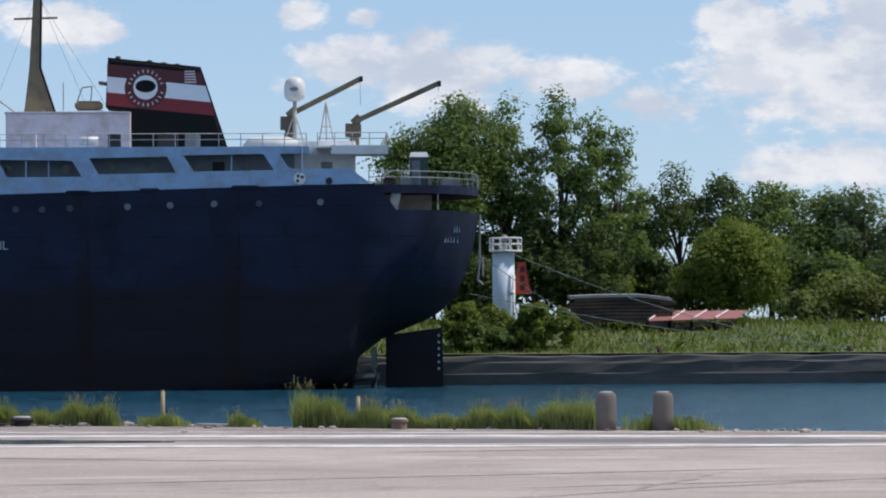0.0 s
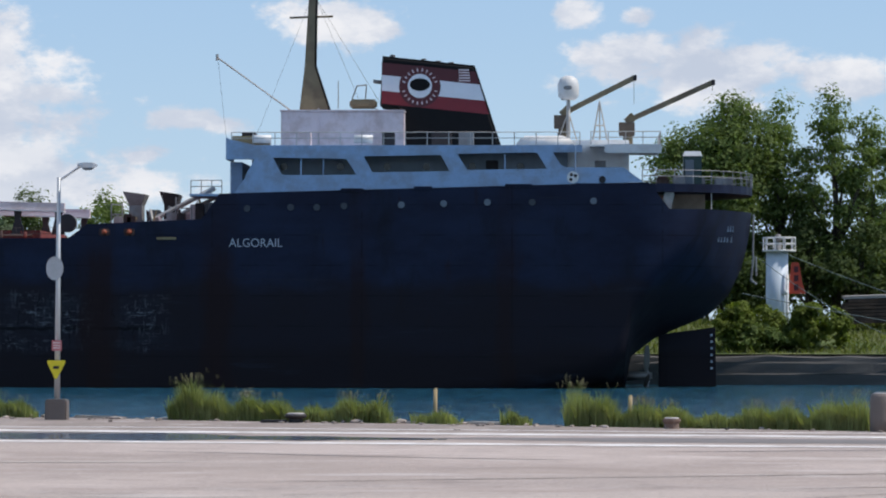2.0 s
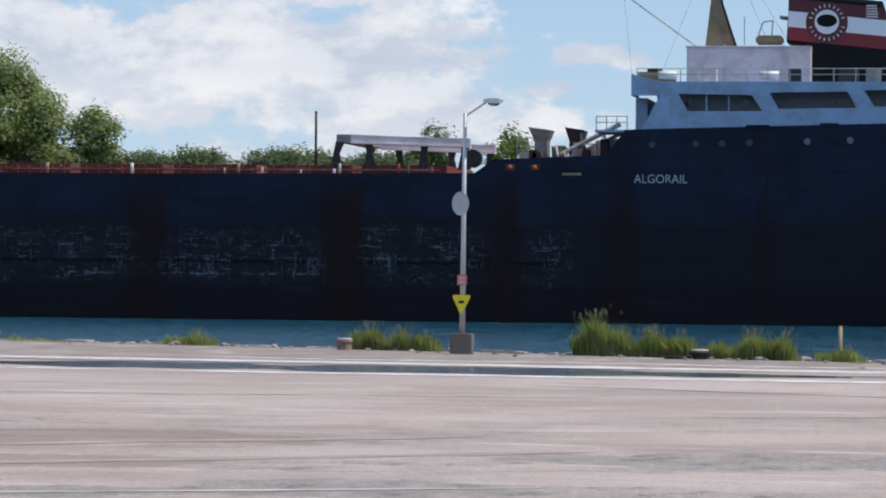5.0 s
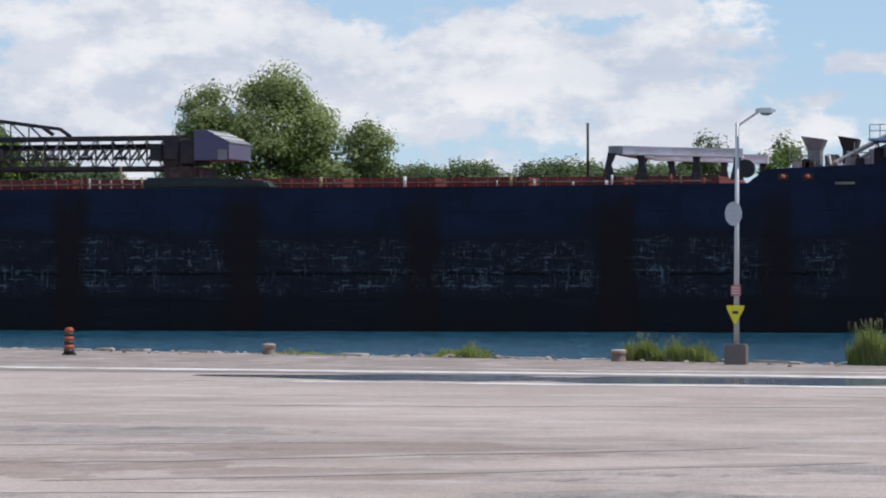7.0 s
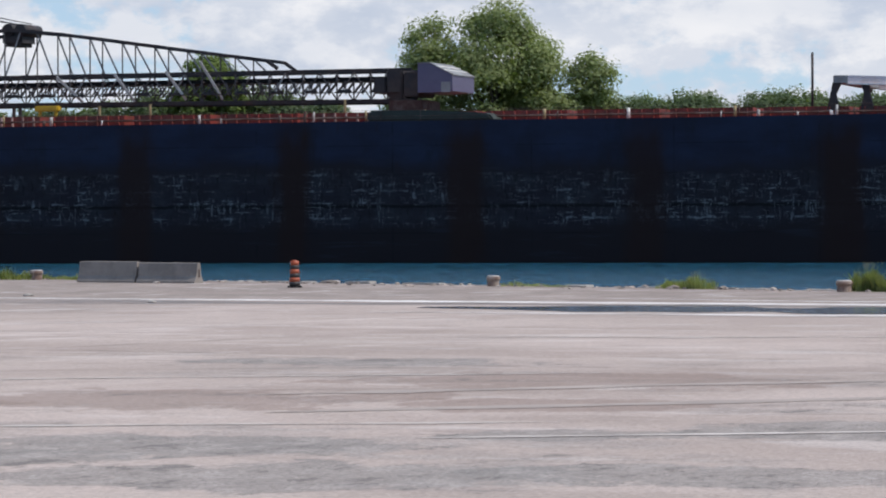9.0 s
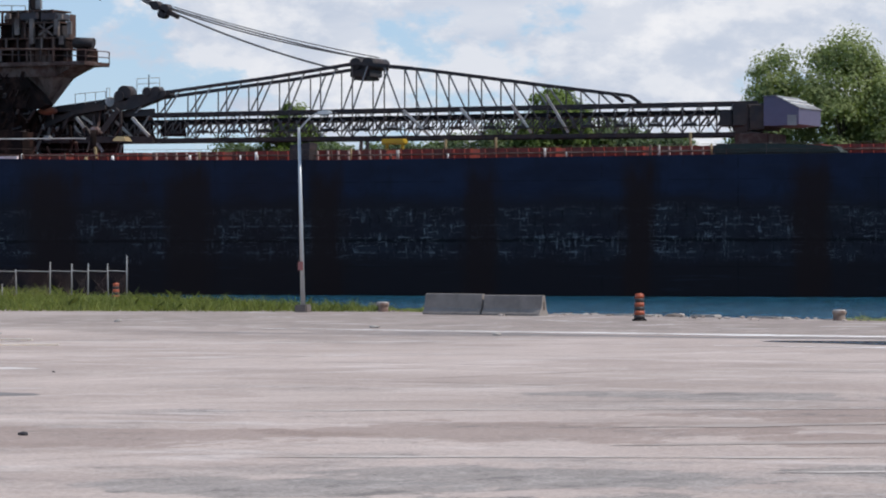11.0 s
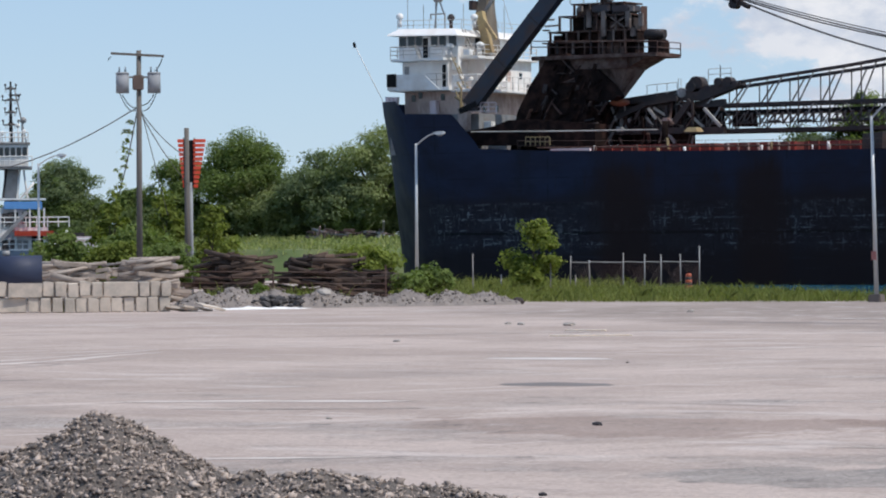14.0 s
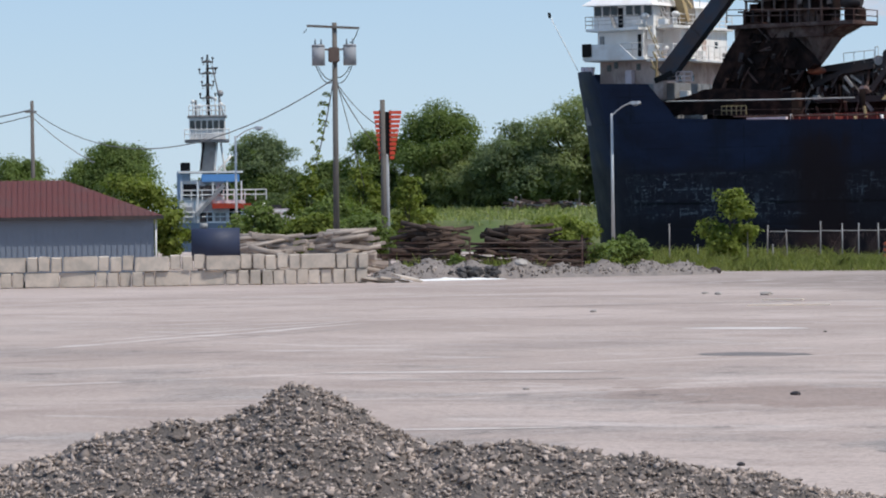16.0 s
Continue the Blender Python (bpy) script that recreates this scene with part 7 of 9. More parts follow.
bm = bmesh.new()
tube(bm, (0, 0, 0), (0, 0, 1.1), .06, n=5)
pm = mesh_of("post", bm, WHITE)
for c in circ[:-1]:
    share("post", pm, g_, Matrix.Translation(c))
bm = bmesh.new()
tube(bm, (.1, 0, 8.4), (.1, 0, 9.1), .3, .3, 12)
ball(bm, (.1, 0, 9.5), .35)
l_ = new("lantern", mesh_of("lantern", bm, GREYST))
l_.parent = lh
bm = bmesh.new()
tube(bm, (.85, -1.15, -1), (.85, -1.15, 6.2), .13, n=8)
tube(bm, (.5, -1.1, 4.6), (.9, -1.1, 4.6), .25, n=8)
p_ = new("service_pipe", mesh_of("service_pipe", bm, WHITE))
p_.parent = lh
bm = bmesh.new()
prism(bm, [(.95, 4.5), (2.5, 4.5), (2.2, 5.5), (1.9, 7.3), (1.25, 7.3), (1.05, 5.6)], -.9, -.75)
d_ = new("daymark", mesh_of("daymark", bm, SIGNRED))
d_["label"] = "red tapered daymark board"
d_.parent = lh
for k in range(3):
    bm = bmesh.new()
    box(bm, 1.45, 1.85, -.93, -.9, 4.8 + .8 * k, 5.35 + .8 * k)
    q_ = new("dark_slot", mesh_of("dark_slot", bm, MAROON))
    q_.parent = d_

st_ = thing("sheet_stack", "stack of dark curved steel sheets with a pale top", "steel stack", (28, 334, 4.0))
random.seed(8)
for k in range(8):
    bm = bmesh.new()
    rows = []
    off = random.uniform(-.25, .25)
    for i in range(13):
        u = i / 12
        x = -4.7 + off + 9.3 * u
        zz = .0 + .32 * k + .12 * math.sin(u * 3.0) + (-.25 * max(0, (u - .72) / .28) if k > 4 else 0)
        rows.append([(x, -1.4, zz), (x, 1.6, zz + .1), (x, 1.6, zz + .36), (x, -1.4, zz + .26)])
    loft(bm, rows)
    s_ = new("steel_sheet", mesh_of("steel_sheet", bm, mat("pale_sheet_top", (.30, .28, .27), .7, var=.3) if k == 7 else TIMBERD))
    s_.parent = st_
rs = thing("red_panels", "rusty red roof panels lying on the grass", "roof panels", (34.2, 332.4, 3.9))
for k in range(4):
    bm = bmesh.new()
    x0 = -4.0 + 2.0 * k
    loft(bm, [[(x0, -1.3, .25 + .05 * k), (x0 + 1.93, -1.3, .3 + .05 * k), (x0 + 1.93, -1.3, .36 + .05 * k), (x0, -1.3, .31 + .05 * k)],
              [(x0 + 1.6, 2.4, 1.15), (x0 + 3.4, 2.4, 1.2), (x0 + 3.4, 2.4, 1.26), (x0 + 1.6, 2.4, 1.21)]])
    s_ = new("panel", mesh_of("panel", bm, mat("faded_red_sheet", (.33, .13, .11), .6, var=.35) if k == 0 else bpy.data.materials["faded_red_sheet"]))
    s_.parent = rs
    bm = bmesh.new()
    tube(bm, (x0, -1.3, .42 + .05 * k), (x0 + 1.6, 2.4, 1.28), .09, n=5)
    s_ = new("seam", mesh_of("seam", bm, PINKISH))
    s_.parent = rs
    bm = bmesh.new()
    box(bm, x0, x0 + 1.7, -1.2, 2.0, -.3, .2)
    s_ = new("bearer", mesh_of("bearer", bm, TIMBERD))
    s_.parent = rs
for a, b, d in (((14.0, 300.5, 10.6), (47.0, 319.6, 1.6), 1.2), ((12.6, 300.0, 6.4), (46.5, 319.4, 1.6), .5), ((14.0, 301.5, 9.3), (30.0, 319.4, 1.6), .9)):
    bm = bmesh.new()
    path_tube(bm, sag(a, b, d, 16), .030)
    solid("mooring_line", bm, ROPE, "pale green mooring rope from stern to quay", "rope", "mooring lines")
bm = bmesh.new()
for x in (30.0, 46.7):
    tube(bm, (x, 319.5, 1.0), (x, 319.5, 1.9), .25, .32, 10)
solid("mooring_bollard", bm, RUST, "rusty iron mooring bollards on the far quay", "bollard")


# ---- things on the near quay and yard ----
def placed(name, bm, material, parent, label="", smooth=False):
    ob = new(name, mesh_of(name, bm, material, smooth))
    ob.parent = parent
    if label:
        ob["label"] = label
    return ob


def street_lamp(x, y, top, arm, lean=0.0, block_h=0.72, block_w=0.76, label="tall galvanised street lamp on a concrete base", curved=True, turn=0.0):
    t = thing("street_lamp", label, "street lamp", (x, y, 0), "quayside street lamps")
    t.rotation_euler = (0, radians(lean), radians(turn))
    bm = bmesh.new()
    box(bm, -block_w / 2, block_w / 2, -block_w / 2, block_w / 2, -.1, block_h, .05)
    placed("base", bm, POSTC, t, "weathered concrete base block")
    bm = bmesh.new()
    tube(bm, (0, 0, block_h), (0, 0, top), .105, .065, 12)
    placed("pole", bm, GALV, t)
    bm = bmesh.new()
    n, L, rise = 8, arm[0], arm[1]
    run = [(0, 0, top - .12)]
    for i in range(1, n + 1):
        u = i / n
        z = top - .12 + (rise + .12) * (math.sin(u * math.pi / 2) if curved else u)
        run.append((L * u, 0, z))
    path_tube(bm, run, .04, 7)
    placed("arm", bm, GALV, t)
    bm = bmesh.new()
    zt = top + rise
    loft(bm, [[(L - .15, -.05, zt - .04), (L - .15, .05, zt - .04), (L - .15, .05, zt + .06), (L - .15, -.05, zt + .06)], [(L + .05, -.15, zt - .08), (L + .05, .15, zt - .08), (L + .05, .13, zt + .10), (L + .05, -.13, zt + .10)],
              [(L + .40, -.14, zt - .08), (L + .40, .14, zt - .08), (L + .40, .12, zt + .10), (L + .40, -.12, zt + .10)], [(L + .55, -.06, zt - .02), (L + .55, .06, zt - .02), (L + .55, .05, zt + .05), (L + .55, -.05, zt + .05)]])
    head = placed("lamp_head", bm, GALV, t, "pale cobra-head lantern")
    bm = bmesh.new()
    ball(bm, (L + .22, 0, zt - .09), .16, 1.3, .8, .5)
    placed("lens", bm, PORT, head)
    return t


la = street_lamp(-18.57, 128.2, 8.5, (.80, .42), lean=.25, curved=False)
bm = bmesh.new()
tube(bm, (-.10, -.14, 5.3), (-.10, -.17, 5.3), .42, n=24)
for v in bm.verts:
    v.co.x = -.10 + (v.co.x + .10) * .72
placed("round_sign", bm, mat("weathered_sign_back", (.42, .44, .46), .5, metal=.2), la, "pale weathered round sign")
bm = bmesh.new()
box(bm, -.18, .16, -.16, -.13, 2.42, 2.78)
rsn = placed("red_sign", bm, mat("faded_red_sign", (.50, .16, .17), .6), la, "faded red notice plate")
for k in range(3):
    bm = bmesh.new()
    box(bm, -.13, .11, -.168, -.162, 2.50 + .09 * k, 2.53 + .09 * k)
    placed("sign_bar", bm, WHITE, rsn)
bm = bmesh.new()
prism(bm, [(-.33, 2.08), (.29, 2.08), (.29, 1.98), (.0, 1.42), (-.06, 1.42), (-.33, 1.98)], -.16, -.13)
ys_ = placed("yield_sign", bm, YELLOW, la, "bright yellow inverted triangle sign")
bm = bmesh.new()
box(bm, -.12, .08, -.168, -.162, 1.78, 1.88)
placed("sign_bar", bm, DARKST, ys_)
lb = street_lamp(-67.55, 152.7, 8.4, (1.1, .62), lean=-1.3, block_h=.35, block_w=.6)
bm = bmesh.new()
box(bm, -.14, .1, -.15, -.12, 1.9, 2.3)
placed("small_plate", bm, mat("faded_red_plate", (.32, .12, .11), .6), lb)
street_lamp(-106.6, 177.4, 8.4, (1.35, .55), block_h=.4)
street_lamp(-145.8, 194.4, 8.2, (1.7, .5), block_h=.4)

for i, (x, y) in enumerate(((9.1, 114.7), (10.83, 114.2))):
    t = thing("concrete_post", "stout round concrete post with a pale top", "post", (x, y, 0), "concrete posts at the quay edge")
    bm = bmesh.new()
    rings = []
    for r, z in ((.32, -.1), (.325, .4), (.315, .9), (.31, 1.08), (.27, 1.17), (.18, 1.2)):
        rings.append([(r * math.cos(a * math.pi / 10), r * math.sin(a * math.pi / 10), z) for a in range(20)])
    loft(bm, rings)
    placed("shaft", bm, POSTC, t, smooth=True)
    bm = bmesh.new()
    tube(bm, (0, 0, 1.195), (0, 0, 1.215), .2, .17, 12)
    placed("top_cap", bm, PALE, t)
for x, y, h in ((-5.2, 125.7, 1.17), (1.4, 120.2, 1.03)):
    bm = bmesh.new()
    tube(bm, (0, 0, -.2), (.01, 0, h - .05), .075, .07, 10)
    tube(bm, (.01, 0, h - .05), (.01, 0, h), .07, .05, 10)
    s_ = solid("wooden_stake", bm, mat("pale_post_wood", (.42, .31, .17), .8, var=.2, stretch=(1, 1, .2)) if x < 0 else bpy.data.materials["pale_post_wood"], "pale wooden stake at the quay edge", "stake", "stakes")
    s_.location = (x, y, 0)


BROWNIRON = mat("rusty_brown_iron", (.20, .125, .095), .85, var=.4, tint=(.42, .36, .31), tint_amount=.6, tint_scale=2.5)


def bollard(x, y, w, h, mushroom=False):
    t = thing("mooring_bollard", "squat rust-brown mooring bollard with a pale top" if not mushroom else "low iron mushroom bollard", "bollard", (x, y, 0), "quay bollards")
    bm = bmesh.new()
    prof = [(.42, -.05), (.40, h * .5), (.44, h * .62), (.48, h * .75), (.47, h * .95), (.38, h)] if not mushroom else [(.34, -.05), (.30, h * .45), (.46, h * .6), (.5, h * .8), (.42, h)]
    loft(bm, [[(w * r * math.cos(a * math.pi / 9), w * r * math.sin(a * math.pi / 9), z) for a in range(18)] for r, z in prof])
    placed("stem", bm, DARKST if mushroom else BROWNIRON, t, smooth=False)
    bm = bmesh.new()
    tube(bm, (0, 0, h - .005), (0, 0, h + .03), w * .40, w * .37, 16)
    placed("top_plate", bm, PALE, t)
    return t


bollard(2.7, 117.7, .6, .33)
bollard(-9.9, 124.7, .78, .30, True)
bollard(-23.5, 132.3, .66, .40)
bollard(-39.3, 141.5, .60, .40)
bollard(-64.5, 154.8, .62, .42)
bm = bmesh.new()
box(bm, -11.1, -10.2, 124.4, 125.2, -.02, .09, .04)
solid("flat_slab", bm, DARKST, "dark flat iron plate beside the bollard", "plate")


BARRC = mat("dirty_barrier_concrete", (0.26, 0.225, 0.20), 0.9, var=0.25, scale=1.2, bump=0.4, tint=(0.17, 0.145, 0.13), tint_amount=0.6, tint_scale=.9)


def barrier(x, y, length, turn, h=.9):
    t = thing("concrete_barrier", "grey precast concrete traffic barrier", "barrier", (x, y, 0), "traffic barriers")
    t.rotation_euler = (0, 0, radians(turn))
    bm = bmesh.new()
    sec = [(-.30, -.02), (.30, -.02), (.30, .08), (.17, .30), (.09, h - .03), (.06, h), (-.06, h), (-.09, h - .03), (-.17, .30), (-.30, .08)]
    loft(bm, [[(u, yy, z) for yy, z in sec] for u in (-length / 2, -length / 2 + .05, 0, length / 2 - .05, length / 2)])
    placed("body", bm, BARRC, t)
    bm = bmesh.new()
    for u in (-length / 2 - .02, length / 2 + .02):
        tube(bm, (u, 0, .25), (u, 0, .6), .03, n=6)
    placed("joint_pin", bm, RUST, t)
    return t


barrier(-58.65, 148.95, 3.28, -19.5, .92)
barrier(-55.45, 147.80, 3.28, -20.0, .88)


def drum(x, y, h=1.08):
    t = thing("traffic_drum", "orange and black striped traffic drum", "traffic drum", (x, y, 0))
    bm = bmesh.new()
    tube(bm, (0, 0, 0), (0, 0, .07), .30, .28, 16)
    placed("rubber_foot", bm, BLACK, t)
    for k in range(6):
        r = .22 - .008 * k
        bm = bmesh.new()
        tube(bm, (0, 0, .07 + .165 * k), (0, 0, .07 + .165 * (k + 1)), r, r - .007, 16)
        placed("stripe", bm, ORANGE if k % 2 else mat("sooty_stripe", (.03, .025, .025), .6) if k == 0 else bpy.data.materials["sooty_stripe"], t)
    bm = bmesh.new()
    tube(bm, (0, 0, 1.05), (0, 0, 1.10), .12, .1, 10)
    placed("handle", bm, ORANGE, t)
    return t


drum(-46.8, 138.9)
t = drum(-89.8, 178.0)
t.scale = (.95, .95, .95)

random.seed(77)
bm = bmesh.new()
for k in range(420):
    x = random.uniform(-66, 16)
    y = shore_y(x) - random.expovariate(1.1) - .05
    s = random.uniform(.03, .10) * (1.8 if random.random() < .06 else 1)
    bmesh.ops.create_icosphere(bm, subdivisions=1, radius=s, matrix=Matrix.Translation((x, y, s * .3)) @ Matrix.Rotation(k, 4, "Z") @ Matrix.Diagonal((random.uniform(1, 2.4), 1, .6, 1)))
for v in bm.verts:
    v.co += Vector((random.uniform(-.015, .015), random.uniform(-.015, .015), random.uniform(-.01, .01)))
solid("edge_rubble", bm, GRAVEL, "broken stones scattered along the quay edge", "rubble", kind="stuff")
for k in range(22):
    x = -64 + 3.6 * k + random.uniform(-.8, .8)
    l = random.uniform(1.2, 3.0)
    bm = bmesh.new()
    box(bm, -l / 2, l / 2, -.22, .22, -.1, random.uniform(.03, .10), .03)
    for v in bm.verts:
        v.co += Vector((random.uniform(-.03, .03), random.uniform(-.03, .03), random.uniform(-.02, .02)))
    s_ = solid("kerb_stone", bm, CONC, "worn concrete kerb piece at the quay edge", "kerb stone", "kerb stones")
    s_.matrix_world = pose(x, shore_y(x) - .25, 0, 0, 0, math.degrees(math.atan2(shore_y(x + 1) - shore_y(x - 1), 2)))

# wire fence
fence = thing("wire_fence", "sagging wire fence on leaning galvanised posts", "fence", (-95, 181, 0))
POSTS = [(-98.2, 180.0, 1.95, 1.5), (-97.2, 180.5, 1.7, -2), (-95.6, 181.4, 2.1, .5), (-94.5, 181.9, 2.0, 0), (-93.7, 182.3, 2.0, .5), (-92.7, 182.8, 2.0, -1), (-91.8, 183.3, 2.45, .2)]
for x, y, h, l in POSTS + [(-102.9, 177.3, 2.1, 0), (-99.1, 179.4, 2.15, -.5), (-101.6, 178.2, .95, 0), (-97.9, 180.1, .9, 0)]:
    bm = bmesh.new()
    q = Vector((x + 95 + math.sin(radians(l)) * h, y - 181, h))
    tube(bm, (x + 95, y - 181, -.2), q, .036, n=7)
    ball(bm, q, .06, u=8, v=5)
    placed("post", bm, GREYST, fence)
bm = bmesh.new()
for a, b in zip(POSTS, POSTS[1:]):
    tube(bm, (a[0] + 95, a[1] - 181, 1.66), (b[0] + 95, b[1] - 181, 1.62), .03, n=6)
placed("top_rail", bm, GREYST, fence)
bm = bmesh.new()
for a, b in zip(POSTS, POSTS[1:]):
    pa, pb = Vector((a[0] + 95, a[1] - 181, 0)), Vector((b[0] + 95, b[1] - 181, 0))
    n = int((pb - pa).length / .16)
    for i in range(n):
        u = pa.lerp(pb, i / n)
        v = pa.lerp(pb, min(1, (i + 6) / n))
        tube(bm, (u.x, u.y, .1), (v.x, v.y, 1.6), .006, n=3, caps=False)
        tube(bm, (u.x, u.y, 1.6), (v.x, v.y, .1), .006, n=3, caps=False)
placed("wire_mesh", bm, RUST, fence)

# grey heaps at the yard's edge
rng = np.random.default_rng(3)


def heap(name, label, cx, cy, axis, lumps, half_l, half_w, step, material, rough=.06, seed=1, category="heap", smooth=False):
    """A mound: lumps of (along, across, radius along, radius across, height)."""
    ux, uy = axis
    nx, ny = int(2 * half_l / step) + 1, int(2 * half_w / step) + 1
    v = np.zeros((nx, ny, 3))
    for i in range(nx):
        for j in range(ny):
            a, b = -half_l + i * step, -half_w + j * step
            z = -.06
            for la_, lb_, ra, rb, h in lumps:
                d = ((a - la_) / ra) ** 2 + ((b - lb_) / rb) ** 2
                z = max(z, h * (1.04 - math.sqrt(d + .0016)) if d < 1 else -.06)
            if z > -.05:
                z += rough * (noise.noise(Vector((a * 2.3, b * 2.3, seed))) + .6 * noise.noise(Vector((a * 7, b * 7, seed + 5))) + .4 * noise.noise(Vector((a * 16, b * 16, seed + 9))))
            v[i, j] = (cx + a * ux - b * uy, cy + a * uy + b * ux, z)
    idx = np.arange(nx * ny).reshape(nx, ny)
    f = np.stack([idx[:-1, :-1], idx[1:, :-1], idx[1:, 1:], idx[:-1, 1:]], -1).reshape(-1, 4)
    return tagged(new(name, fast_mesh(name, v.reshape(-1, 3), f, material)), label, category, kind="stuff"), v.reshape(-1, 3)


L = math.hypot(9.5, 13.0)
gh, gv = heap("grey_heap", "low heaps of grey stone fines at the yard's edge", -87.2, 139.8, (9.5 / L, 13.0 / L), [(-7.3, .2, 1.6, 1.6, .75), (-5.8, 0, 1.8, 1.8, .95), (-3.8, .3, 2.2, 1.8, .8), (-1.6, 0, 2.0, 1.6, .85), (.6, .4, 1.8, 1.5, .6), (2.6, .2, 1.7, 1.6, .75), (4.6, 0, 1.8, 1.6, .7), (6.4, .2, 1.7, 1.5, .6)], 9, 2.4, .12, GREYH, .15)
heap("white_spill", "white powder spilled at the heap's foot", -89.9, 133.9, (9.5 / L, 13.0 / L), [(-1.2, -.2, 1.6, .8, .10), (.6, -.5, 1.4, .7, .12), (2.0, -.6, 1.5, .5, .08)], 3.6, 1.4, .10, mat("white_powder", (.80, .79, .78), .9, var=.06), .03, 4)
random.seed(14)
bm = bmesh.new()
for k in range(46):
    u, vv = random.gauss(-4.3, .7), random.gauss(-1.2, .25)
    c = Vector((-87.2 + u * 9.5 / L - vv * 13 / L, 139.8 + u * 13 / L + vv * 9.5 / L, random.uniform(.05, .5)))
    bmesh.ops.create_icosphere(bm, subdivisions=1, radius=random.uniform(.08, .22), matrix=Matrix.Translation(c) @ Matrix.Diagonal((1.3, 1, .7, 1)))
for v in bm.verts:
    v.co += Vector((random.uniform(-.05, .05), random.uniform(-.05, .05), random.uniform(-.05, .05)))
solid("dark_rubble", bm, mat("dark_rubble", (.07, .065, .065), .9, var=.4, island=.4), "dark broken rubble on the grey heap", "rubble", kind="stuff")
for x, y, s in ((-87.9, 138.2, .28), (-91.8, 136.4, .22), (-82.6, 146.4, .25)):
    bm = bmesh.new()
    bmesh.ops.create_icosphere(bm, subdivisions=2, radius=s, matrix=Matrix.Translation((x, y, .62 if x < -85 else .12)) @ Matrix.Diagonal((1.3, 1, .8, 1)))
    for v in bm.verts:
        v.co += v.co.normalized() * .1 * noise.noise(v.co * 4)
    solid("boulder", bm, CONC if x < -85 else DARKST, "rough boulder lying on the grey heap", "boulder")

# wall of concrete blocks, two courses
wall = thing("block_wall", "low wall of stacked concrete blocks in two courses", "block wall", (0, 0, 0))
A, B = Vector((-90.1, 129.4, 0)), Vector((-112.6, 111.6, 0))
ax = (B - A).normalized()
ang = math.atan2(ax.y, ax.x)
random.seed(17)
block_me = {}
for course in (0, 1):
    u = 0.0 if course == 0 else -.05
    end = (B - A).length
    while u < end:
        seqs = [1.48] if random.random() < .5 else [.49] * random.choice((2, 3, 3))
        if course == 1 and u < .1:
            seqs = [.45, .45, .45]
        for wl in seqs:
            key = (wl, random.randrange(3))
            if key not in block_me:
                bm = bmesh.new()
                box(bm, 0.014, wl - .014, -.36, .36, 0, .62, .03)
                random.seed(int(wl * 100) + key[1])
                for v in bm.verts:
                    v.co += Vector((random.uniform(-.012, .012), random.uniform(-.02, .02), random.uniform(-.015, .012)))
                block_me[key] = mesh_of("block", bm, BLOCKC)
            random.seed(int(u * 100) + 1000 * course)
            p = A + ax * u
            share("block", block_me[key], wall, Matrix.Translation((p.x, p.y, .635 * course + random.uniform(0, .03 + .05 * course))) @ Matrix.Rotation(ang + random.uniform(-.03, .03), 4, "Z") @ Matrix.Translation((0, random.uniform(-.08, .08), 0)))
            u += wl + random.uniform(.005, .035)
            if course == 1 and random.random() < .04:
                u += .45
    # the far end stops at the frame of the yard
for k in range(3):
    bm = bmesh.new()
    box(bm, -.7, .7, -.3, .3, 0, .1, .02)
    s_ = solid("broken_slab", bm, BLOCKC, "broken concrete slab leaning at the wall end", "slab")
    s_.matrix_world = pose(-89.4 + .5 * k, 129.2 + .35 * k, .05 + .05 * k, 12 * k - 10, 9, 40 + 20 * k)

# shed with a red hipped roof
SU, SV = Vector((-.772, -.636, 0)), Vector((-.636, .772, 0))
shed = thing("shed", "blue-grey clad shed with a red hipped metal roof", "shed", (-117.1, 149.6, 0))
shed.rotation_euler = (0, 0, math.atan2(SU.y, SU.x))
# local x runs along the front to the far end, local y towards the yard is positive
bm = bmesh.new()
box(bm, .35, 17.6, -8.6, 0, -.1, 3.0)
placed("wall", bm, CLAD, shed)
bm = bmesh.new()
box(bm, -.02, .02, 0, .05, 0, 2.95)
rib = mesh_of("cladding_rib", bm, CLAD)
for k in range(58):
    share("cladding_rib", rib, shed, Matrix.Translation((.4 + .3 * k, .002, 0)))
bm = bmesh.new()
e0, e1, e2, e3 = [bm.verts.new(c) for c in ((-.15, .5, 3.02), (18, .5, 3.02), (18, -9.1, 3.02), (-.15, -9.1, 3.02))]
r0, r1 = bm.verts.new((4.9, -4.3, 4.95)), bm.verts.new((13.2, -4.3, 4.95))
for f in ((e0, e1, r1, r0), (e1, e2, r1), (e2, e3, r0, r1), (e3, e0, r0), (e3, e2, e1, e0)):
    bm.faces.new(f)
roof = placed("roof", bm, ROOFR, shed, "ribbed red metal roof")
bm = bmesh.new()
bar(bm, (0, .48, 3.055), (0, -4.25, 4.97), .05, .05)
seam = mesh_of("roof_rib", bm, ROOFR)
for k in range(28):
    x = 4.9 + .3 * k
    share("roof_rib", seam, roof, Matrix.Translation((x, 0, 0)))
for k in range(15):
    x = .15 + .32 * k
    u = x / 4.9
    bm = bmesh.new()
    bar(bm, (x, .48, 3.055), (x, .5 - 4.75 * u, 3.04 + 1.93 * u), .05, .05)
    placed("roof_rib", bm, ROOFR, roof)
bm = bmesh.new()
box(bm, -.15, 18, .45, .52, 2.85, 3.03)
placed("gutter", bm, DARKST, shed)
bm = bmesh.new()
tube(bm, (.25, .08, 0), (.25, .08, 2.95), .05, n=7)
